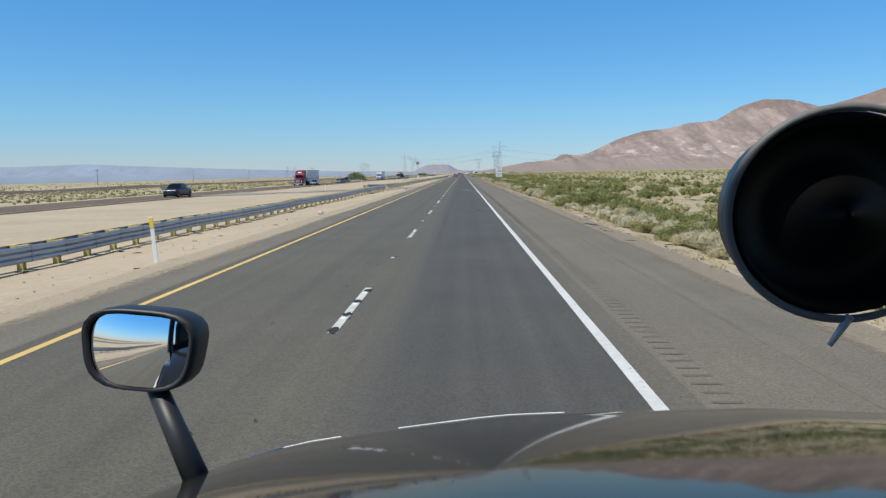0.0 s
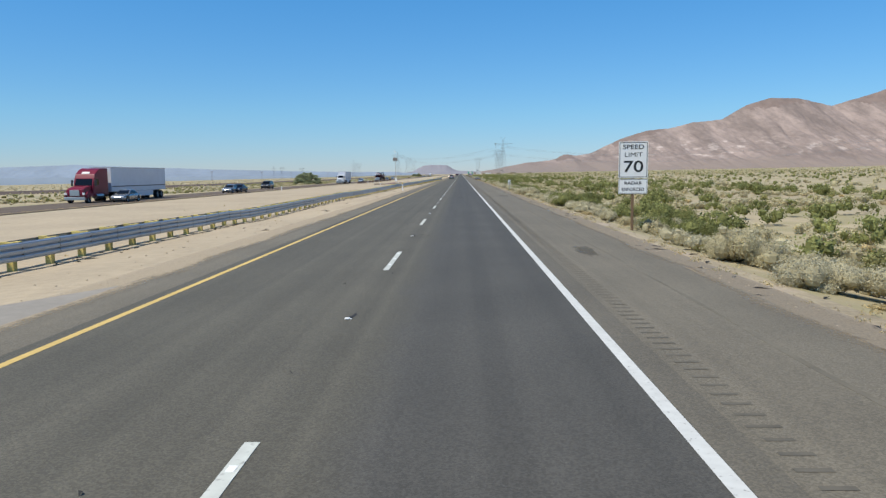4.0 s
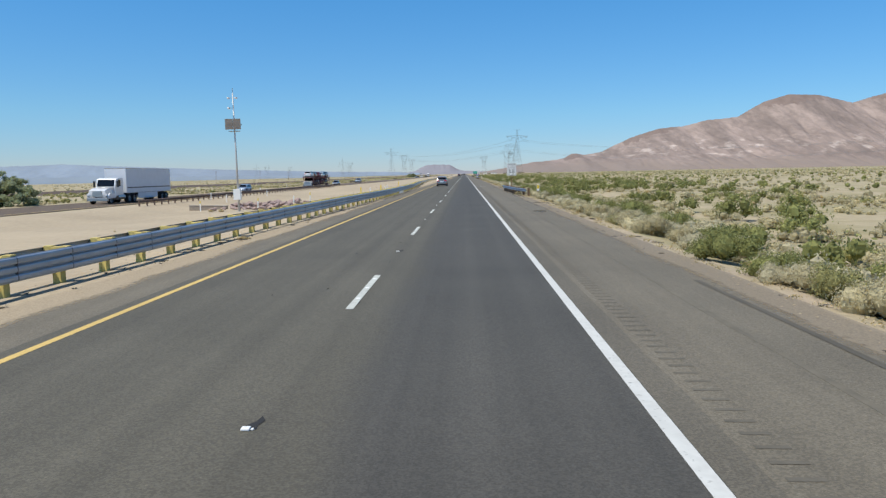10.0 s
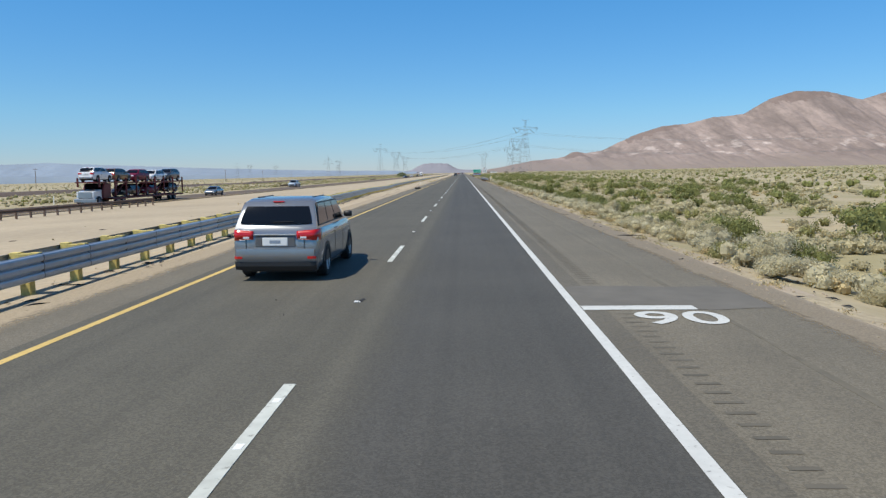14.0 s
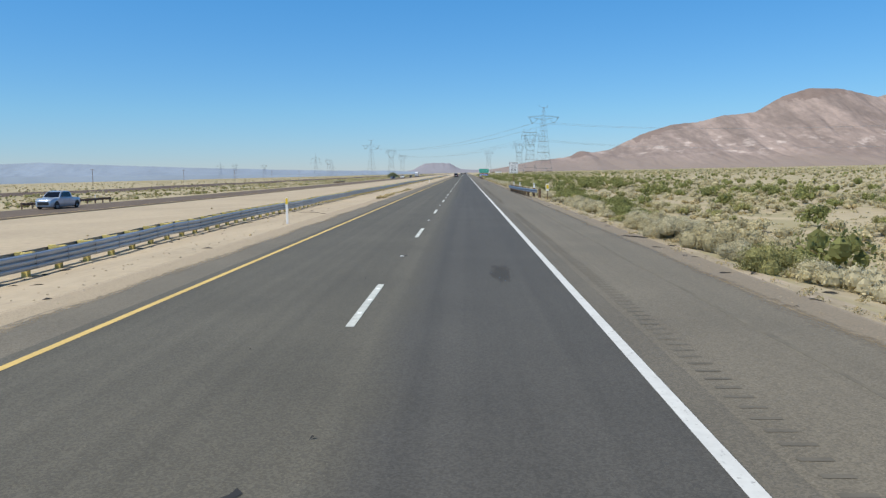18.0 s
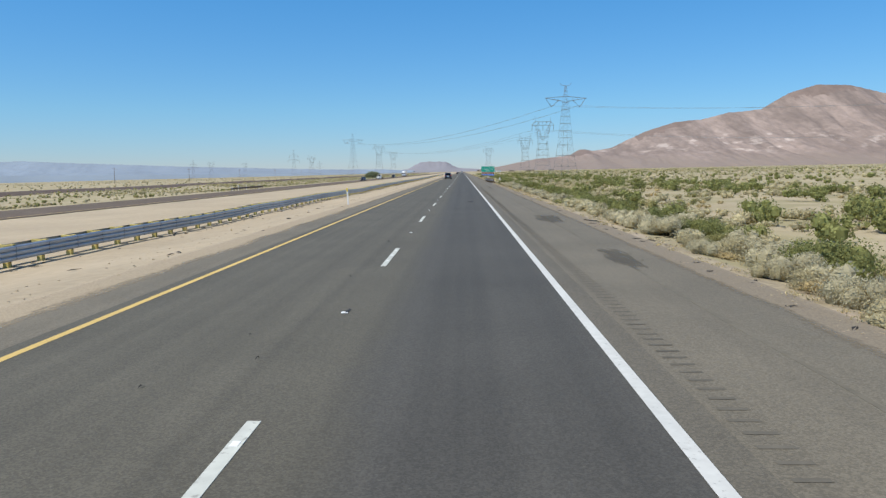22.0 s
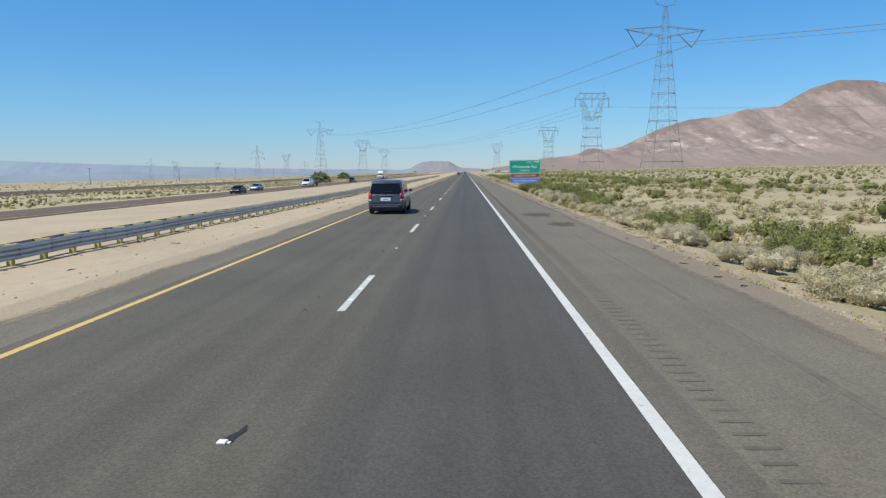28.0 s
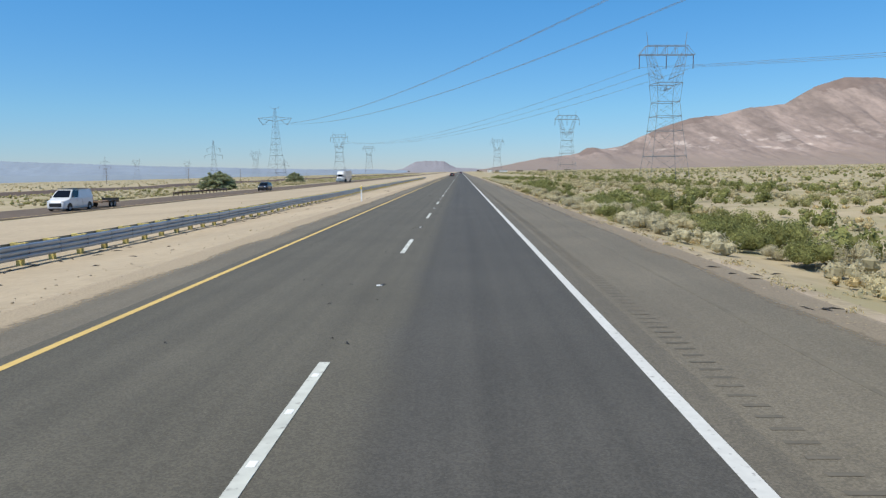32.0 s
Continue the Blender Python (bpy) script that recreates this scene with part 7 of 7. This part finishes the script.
STAIN = surface("dark_skid_rubber", (0.092, 0.082, 0.062), 0.85, vary=0.25, scale=1.5)
SOAKED = soaked("dark_shoulder_stain", (0.078, 0.069, 0.053), 0.4)
LANE_SOAKED = soaked("dark_lane_stain", (0.034, 0.032, 0.028), 0.26)
LIGHT_PATCH = surface("pale_resurfaced_patch", (0.135, 0.124, 0.105), 0.9, vary=0.2, scale=2)
for k, (x, y, w, l) in enumerate(((2.3, 181.0, 1.0, 2.4), (2.6, 318, 0.9, 2.2), (2.5, 388, 0.7, 1.3), (2.2, 641, 1.3, 5.0), (1.95, 809.6, 1.7, 3.2), (2.3, 803, 1.3, 2.4), (1.6, 131, 0.6, 2.5), (2.2, 626, 0.8, 4.0), (-1.2, 513, 0.5, 2.6), (-6.35, 343.9, 0.7, 0.8), (-5.55, 347.2, 0.25, 0.35),
                                  (-1.9, 176, 0.7, 1.4), (-1.2, 660, 0.5, 3.0), (-0.8, 43.0, 0.5, 1.4), (-8.4, 483.2, 0.9, 0.7))):
    o = new("asphalt_stain", patch_mesh("asphalt_stain", SOAKED if x > 0.4 or x < -7 else LANE_SOAKED, 2.6, 2.6, k))
    o.parent = road
    o.matrix_basis = pose(x, y, 0.003) @ Matrix.Diagonal((w * 0.62, l * 0.62, 1, 1))
    tagged(o, "dark soaked-in stain on the asphalt")
scraps("lane_crumbs", "dark crumbs of rubber and tar scattered along the lane joint", 300, lambda y, r: -4.1 + r.normal(0, 0.55, len(y)), 35, (0, 960), 0.28).location = (0, 0, 0.04)
# chalky dust smear: dense at its near end, thinning along the lane
m_, n_, l_, p_ = shader("chalk_dust")
p_.inputs["Base Color"].default_value, p_.inputs["Roughness"].default_value = (0.46, 0.47, 0.455, 1), 0.95
co_ = n_.new("ShaderNodeTexCoord")
xyz_ = n_.new("ShaderNodeSeparateXYZ")
l_.new(co_.outputs["Object"], xyz_.inputs[0])


def chain(op, a, b):
    q = n_.new("ShaderNodeMath")
    q.operation = op
    for k, v in ((0, a), (1, b)):
        if isinstance(v, float):
            q.inputs[k].default_value = v
        else:
            l_.new(v, q.inputs[k])
    return q.outputs[0]


def slope(src, a, b, lo=0.0, hi=1.0):
    q = n_.new("ShaderNodeMapRange")
    q.interpolation_type = "SMOOTHSTEP"
    q.inputs["From Min"].default_value, q.inputs["From Max"].default_value = a, b
    q.inputs["To Min"].default_value, q.inputs["To Max"].default_value = lo, hi
    l_.new(src, q.inputs["Value"])
    return q.outputs[0]


def speckle(sx, sy, scale, detail=8):
    mp = n_.new("ShaderNodeMapping")
    mp.inputs["Scale"].default_value = (sx, sy, 1)
    l_.new(co_.outputs["Object"], mp.inputs["Vector"])
    q = n_.new("ShaderNodeTexNoise")
    q.inputs["Scale"].default_value, q.inputs["Detail"].default_value, q.inputs["Roughness"].default_value = scale, detail, 0.68
    l_.new(mp.outputs[0], q.inputs["Vector"])
    return q.outputs["Fac"]


across_ = slope(chain("ABSOLUTE", chain("ADD", xyz_.outputs["X"], 0.0), 0.0), 1.15, 0.15)
along_ = chain("MULTIPLY", slope(xyz_.outputs["Y"], -2.4, -1.2), slope(xyz_.outputs["Y"], 7.0, -1.5))
cover_ = chain("MULTIPLY", across_, along_)
streaks_ = slope(speckle(3.2, 0.22, 2.2), 0.30, 0.74)
grain_ = slope(speckle(1, 1, 9.0), 0.38, 0.66, 0.35, 1.0)
l_.new(chain("MULTIPLY", chain("MULTIPLY", chain("MULTIPLY", cover_, streaks_), grain_), 1.0), p_.inputs["Alpha"])
sm = new("dust_smear", sheet("dust_smear", [(-1.3, -3, 0), (1.3, -3, 0), (1.3, 8, 0), (-1.3, 8, 0)], [(0, 1, 2, 3)], [m_]))
sm.matrix_basis = pose(-1.05, 92.2, 0.003, 0, 0, 3)
sm.parent = road
tagged(sm, "pale chalky dust smear", kind="stuff")
# figures painted on the shoulder
mk = thing("shoulder_marking", "white painted figures and a bar on a paler patch", "road marking", pose(0, 398.35, 0.002))
patch_bm = bmesh.new()
edge_r = random.Random(5)
around = [(0.10 + 0.34 * k, -0.10) for k in range(10)] + [(3.2, 0.2 + 0.4 * k) for k in range(5)] + [(3.2 - 0.34 * k, 2.2) for k in range(1, 10)] + [(0.10, 1.8 - 0.4 * k) for k in range(5)]
patch_bm.faces.new([patch_bm.verts.new((x, y + edge_r.uniform(-0.05, 0.05) + 0.06 * math.sin(x * 2.3), 0.0005)) for x, y in around])
part("patch", patch_bm, LIGHT_PATCH, mk)
part("bar", box(0.09, 1.90, -0.17, 0.17, 0.001, 0.005), WHITE_PAINT, mk)
for words, x in (("9", 1.10), ("0", 1.80)):
    fig = writing(mk, words, 0, 0, 1.0, WHITE_PAINT, name="figure")
    lo = [min(v.co[q] for v in fig.data.vertices) for q in (0, 1)]
    hi = [max(v.co[q] for v in fig.data.vertices) for q in (0, 1)]
    fig.matrix_basis = pose(x, -0.80, 0.004) @ Matrix.Diagonal((0.62 / (hi[0] - lo[0]), 0.95 / (hi[1] - lo[1]), 1, 1)) @ pose(-(lo[0] + hi[0]) / 2, -(lo[1] + hi[1]) / 2, 0)
# chalk scribbles on the median shoulder
CHALK = surface("pale_chalk", (0.36, 0.35, 0.32), 0.95, vary=0.25, scale=9)
sc_ = thing("chalk_scribble", "pale chalk scribbles on the asphalt beside the yellow line", "road marking", pose(-8.4, 873.0, 0.0))
r = random.Random(12)
for k in range(7):
    cu = bpy.data.curves.new("stroke", "CURVE")
    cu.dimensions, cu.bevel_depth, cu.bevel_resolution = "3D", 0.013, 0
    sp = cu.splines.new("POLY")
    sp.points.add(9)
    for i in range(10):
        a = i * 0.75 + k
        sp.points[i].co = (-0.16 + 0.05 * k + 0.13 * math.sin(a * 1.3 + k), -1.6 + 0.5 * k + 0.22 * math.cos(a) + 0.03 * i, 0.0, 1)
    stroke = new("stroke", cu)
    stroke.data.materials.append(CHALK)
    stroke.parent = sc_
    tagged(stroke, "")


def debris(name, label, category, x, y, bm, material, turn=0, z=None):
    o = new(name, finish(bm, name, material))
    o.matrix_basis = pose(x, y, (gz1(x, y) if z is None else z) + 0.005, 0, 0, turn)
    return tagged(o, label, category)


bm = bmesh.new()
bmesh.ops.create_icosphere(bm, subdivisions=2, radius=0.17)
for v in bm.verts:
    v.co *= 1 + 0.3 * noise.noise(v.co * 7)
    v.co.z = max(v.co.z * 0.85, -0.06) + 0.05
debris("pale_stone", "pale angular stone lying on the sandy median", "stone", -9.85, 41.0, bm, surface("pale_limestone", (0.46, 0.43, 0.38), 0.9, vary=0.2, scale=12, bump=0.01))


def tread(l, w, seed):
    """A curled strip of torn tyre tread."""
    r = random.Random(seed)
    bm = bmesh.new()
    n = 14
    rows = []
    for k in range(n + 1):
        u = k / n
        zz = 0.02 + 0.16 * abs(math.sin(u * 3.0 + r.uniform(-.1, .1))) * w
        ww = w * (0.8 + 0.3 * r.random())
        rows.append([bm.verts.new((-ww / 2, (u - .5) * l, zz)), bm.verts.new((ww / 2, (u - .5) * l, zz * 0.8)), bm.verts.new((ww / 2, (u - .5) * l, zz * 0.8 - 0.018)), bm.verts.new((-ww / 2, (u - .5) * l, zz - 0.018))])
    for k in range(n):
        for i in range(4):
            bm.faces.new((rows[k][i], rows[k][(i + 1) % 4], rows[k + 1][(i + 1) % 4], rows[k + 1][i]))
    bmesh.ops.recalc_face_normals(bm, faces=bm.faces)
    return bm


for x, y, l, w, tn in ((3.6, 31, 1.2, .2, 20), (3.9, 331, 1.6, .25, 70), (4.0, 375, 1.0, .3, 60), (2.9, 385.5, 0.5, .25, 80), (3.7, 522, 1.1, .2, 50), (1.80, 700.4, 0.42, .2, 70), (3.9, 640, .9, .2, 30), (-10.2, 258.6, 0.9, .15, 60), (-11.2, 541.5, 2.2, .07, 75),
                     (-10.4, 183.5, 0.7, .1, 30), (-12, 868, .8, .12, 65), (-10.4, 872, .6, .12, 40), (4.0, 412, 1.0, .25, 75), (3.8, 500, .8, .15, 80), (1.9, 481.5, .4, .1, 50), (-10.8, 645, .3, .2, 10), (-12.5, 800, .6, .15, 60)):
    debris("tyre_shred", "torn black strip of tyre tread lying on the ground", "tyre debris", x, y, tread(l, w, int(y)), RUBBER, tn, 0.0 if ROAD_L < x < ROAD_R else None)
# torn half of a tyre standing on its bead, bowed, with tread blocks along its outer face
bm = bmesh.new()
rows = []
for k in range(21):
    a = math.pi * (0.16 + 0.68 * k / 20)
    tall = 0.23 + 0.008 * math.sin(k * 1.7) + 0.03 * (k > 17)
    block = 0.006 * (k % 2)
    rows.append([bm.verts.new((rr * math.cos(a) * 1.02, 0.30 - (rr - dd) * math.sin(a) * 0.75, zz)) for rr, dd, zz in
                 ((0.40, 0.0, 0.0), (0.43 + block, 0.0, 0.05), (0.43 + block, 0.0, tall - 0.05), (0.39, 0.02, tall), (0.36, 0.0, tall - 0.02), (0.39, 0.0, 0.04))])
for a, b in zip(rows, rows[1:]):
    for i in range(6):
        bm.faces.new((a[i], a[(i + 1) % 6], b[(i + 1) % 6], b[i]))
bm.faces.new(rows[0])
bm.faces.new(rows[-1][::-1])
bmesh.ops.recalc_face_normals(bm, faces=bm.faces)
debris("tyre_carcass", "large torn piece of black truck tyre beside the yellow line", "tyre debris", -7.88, 484.5, bm, RUBBER, -6, 0.0)
for k, (x, y) in enumerate(((3.9, 112.5), (4.3, 117.5), (4.6, 109.0), (4.2, 105.5))):
    bm = box(-0.16, 0.16, -0.06, 0.06, 0, 0.02, 0.005)
    for v in bm.verts:
        v.co.z += 0.02 * math.sin(v.co.x * 9)
    debris("litter", "white scrap of litter at the pavement edge", "litter", x, y, bm, WHITE, 30 * k)

# a curved skid mark over the shoulder
bm = bmesh.new()
prev = None
for k in range(25):
    u = k / 24
    x = float(np.interp(u, [0, 0.2, 0.45, 0.75, 1], [0.65, 1.9, 2.65, 2.98, 2.95]))
    y = 247.0 + 44 * u ** 1.3
    cur = [bm.verts.new((x - 0.06, y, 0.0032)), bm.verts.new((x + 0.06, y, 0.0032))]
    if prev:
        bm.faces.new((prev[0], prev[1], cur[1], cur[0]))
    prev = cur
part("skid_mark", bm, STAIN, road)

# ---- the truck that carries the camera, as it stands at the start ----
TX, TY = -1.83, PATH[0][2]
TRUCK_PAINT = surface("dark_grey_hood_paint", (0.020, 0.019, 0.018), 0.05, metal=0.0, vary=0.12, scale=2, spec=0.13)
tk = thing("semi_truck", "dark grey long-nosed truck with a hood mirror", "truck", pose(TX, TY, 0))
hx = np.linspace(-0.80, 2.30, 41)
hv = np.linspace(0, 1, 31)
crown = np.interp(hx, [-0.80, -0.61, -0.45, -0.22, 0.1, 0.35, 0.8, 1.22, 1.6, 2.0, 2.3], [1.405, 1.45, 1.472, 1.495, 1.517, 1.523, 1.528, 1.518, 1.49, 1.45, 1.40])
front = np.interp(hx, [-0.80, -0.61, -0.45, 0.1, 0.75, 1.4, 2.1, 2.3], [1.66, 1.80, 1.88, 1.98, 2.02, 1.98, 1.82, 1.66])
vx, vv = np.meshgrid(hx, hv)
fwd, over = np.minimum(vv / 0.82, 1), np.maximum(vv - 0.82, 0) / 0.18
run = front[None, :] - 0.72
hyv = 0.72 + run * fwd + 0.10 * over
hzv = crown[None, :] + run * (0.165 * (1 - fwd) + 0.155 * (1 - fwd ** 2) / 2) - 0.032 * over - 0.52 * over ** 1.7
hzv = hzv + 0.0035 * np.exp(-((fwd - 0.90) / 0.035) ** 2)
hood_ob = new("hood", sheet("hood", np.stack([vx, hyv, hzv], -1).reshape(-1, 3), grid_faces(31, 41), [TRUCK_PAINT], None, True))
hood_ob.parent = tk
tagged(hood_ob, "glossy dark grey hood")
# added pale tube segments stand for sun glints on the hood's far edge
edge_bm = bmesh.new()
for k in (*range(3, 6), *range(8, 14)):
    a, b = ((hx[q], front[q] + 0.004, crown[q] + 0.001) for q in (k, k + 1))
    tube(a, b, 0.0022, n=5, bm=edge_bm)
part("hood_edge_trim", edge_bm, surface("bright_edge_strip", (0.85, 0.85, 0.84), 0.6, metal=0.3, vary=0.1), tk, "thin pale strip standing for sun glints along the hood edge")
for s, x in ((-1, -0.86), (1, 2.36)):
    part("fender", prism([(0.1, 0.55), (1.9, 0.55), (2.05, 0.8), (1.9, 1.25), (1.6, 1.40), (0.8, 1.46), (0.1, 1.40)], x - 0.07, x + 0.07, 0.04), TRUCK_PAINT, tk)
    wheel(tk, x - s * 0.15, 1.1, 0.52, 0.32)
    part("headlight", box(x - 0.16 - s * 0.2, x + 0.16 - s * 0.2, 1.9, 2.06, 0.85, 1.15, 0.03), CLEAR_LENS, tk)
    part("door", box(x - 0.04, x + 0.04, -1.5, 0.3, 0.7, 1.72, 0.02), TRUCK_PAINT, tk)
    part("pillar", tube((x, 0.45, 1.6), (x, 0.05, 2.85), 0.05, n=6), TRUCK_PAINT, tk)
part("grille", box(0.05, 1.45, 1.98, 2.10, 0.6, 1.02, 0.03), CHROME, tk)
part("bumper", box(-0.9, 2.4, 1.95, 2.22, 0.3, 0.58, 0.05), CHROME, tk)
part("dashboard", box(-0.80, 2.30, 0.30, 0.68, 1.30, 1.60, 0.05), PLASTIC, tk)
part("roof", box(-0.95, 2.45, -2.4, 0.1, 2.86, 2.94, 0.03), TRUCK_PAINT, tk)
part("rear_wall", box(-0.95, 2.45, -2.5, -2.4, 0.7, 2.9, 0.02), TRUCK_PAINT, tk)
part("floor", box(-0.85, 2.35, -2.4, 0.3, 0.72, 0.80), BLACK, tk)
# hood mirror: housing, curved glass and stalk
bm = bmesh.new()
W2, H2 = 0.138, 0.098
ring = []
for d, k in ((0.012, 0.90), (0.0, 0.99), (0.03, 1.03), (0.09, 1.02), (0.125, 0.92), (0.14, 0.5)):
    row = []
    for i in range(32):
        a = i * math.tau / 32
        c, s_ = math.cos(a), math.sin(a)
        sq = (abs(c) ** 3.4 + abs(s_) ** 3.4) ** (-1 / 3.4)
        row.append(bm.verts.new((W2 * k * c * sq * (1 + 0.10 * s_ * sq), d, H2 * k * s_ * sq)))
    ring.append(row)
for i in range(len(ring) - 1):
    for k in range(32):
        bm.faces.new((ring[i][k], ring[i][(k + 1) % 32], ring[i + 1][(k + 1) % 32], ring[i + 1][k]))
bm.faces.new(ring[-1])
bmesh.ops.recalc_face_normals(bm, faces=bm.faces)
mirror = part("hood_mirror", bm, PLASTIC, tk, "black convex hood mirror", smooth=True)
mirror.matrix_basis = pose(-0.795, 1.70, 1.775, -3, 4, -4)
bm = bmesh.new()
rows = []
for j in range(9):
    k = j / 8
    row = []
    for i in range(32):
        a = i * math.tau / 32
        c, s_ = math.cos(a), math.sin(a)
        sq = (abs(c) ** 3.4 + abs(s_) ** 3.4) ** (-1 / 3.4)
        x, z = W2 * 0.90 * k * c * sq * (1 + 0.10 * s_ * sq), H2 * 0.90 * k * s_ * sq
        row.append(bm.verts.new((x, -0.004 + (x * x + z * z) / (2 * 0.42), z)))
    rows.append(row)
for j in range(8):
    for i in range(32):
        bm.faces.new((rows[j][i], rows[j][(i + 1) % 32], rows[j + 1][(i + 1) % 32], rows[j + 1][i]))
bmesh.ops.remove_doubles(bm, verts=bm.verts, dist=1e-5)
bmesh.ops.recalc_face_normals(bm, faces=bm.faces)
part("mirror_glass", bm, surface("mirror_silver", (0.9, 0.9, 0.9), 0.02, metal=1.0, vary=0.0), mirror, "curved mirror glass", smooth=True)
part("mirror_stalk", tube((-0.785, 1.75, 1.71), (-0.61, 1.62, 1.44), 0.024, 0.032, n=12), PLASTIC, tk, smooth=True)
# suction-cup mount beside the camera, standing on the dashboard
mo = thing("suction_mount", "round black suction-cup phone mount with a grey rim", "phone mount", pose(TX + 0.1765, TY + 0.335, 2.1795))
bm = bmesh.new()
rows = []
for d, k in ((0.000, 0.02), (0.012, 0.50), (0.014, 0.86), (0.0, 0.95), (0.008, 1.0), (0.030, 0.92), (0.045, 0.45), (0.05, 0.02)):
    rows.append([bm.verts.new((0.0535 * k * math.cos(i * math.tau / 40), d, 0.048 * k * math.sin(i * math.tau / 40))) for i in range(40)])
for i in range(len(rows) - 1):
    for k in range(40):
        bm.faces.new((rows[i][k], rows[i][(k + 1) % 40], rows[i + 1][(k + 1) % 40], rows[i + 1][k]))
bmesh.ops.recalc_face_normals(bm, faces=bm.faces)
part("cup", bm, surface("black_mount_plastic", (0.004, 0.004, 0.005), 0.4, vary=0.1, spec=0.2), mo, smooth=True)
bm = bmesh.new()
rows = []
for i in range(48):
    a = i * math.tau / 48
    rows.append([bm.verts.new(((0.0545 + 0.0021 * math.cos(b)) * math.cos(a), 0.001 + 0.0021 * math.sin(b), 0.895 * (0.0545 + 0.0021 * math.cos(b)) * math.sin(a))) for b in np.linspace(0, math.tau, 9)[:-1]])
for i in range(48):
    for k in range(8):
        bm.faces.new((rows[i][k], rows[(i + 1) % 48][k], rows[(i + 1) % 48][(k + 1) % 8], rows[i][(k + 1) % 8]))
bmesh.ops.recalc_face_normals(bm, faces=bm.faces)
part("rim", bm, surface("grey_rubber_rim", (0.15, 0.155, 0.16), 0.6, vary=0.1), mo, smooth=True)
part("arm", tube((0.012, 0.03, -0.030), (0.25, 0.07, -0.09), 0.012, 0.012, n=10), PLASTIC, mo, smooth=True)
part("stand", tube((0.25, 0.07, -0.085), (0.25, 0.20, -0.595), 0.012, 0.014, n=10), PLASTIC, mo, smooth=True)
part("pull_tab", tube((0.003, 0.0, -0.047), (-0.006, 0.0, -0.061), 0.0022, 0.0013, n=8), surface("clear_rubber_tab", (0.42, 0.44, 0.47), 0.3, vary=0.2, scale=60), mo, "pale clear rubber pull tab", smooth=True)
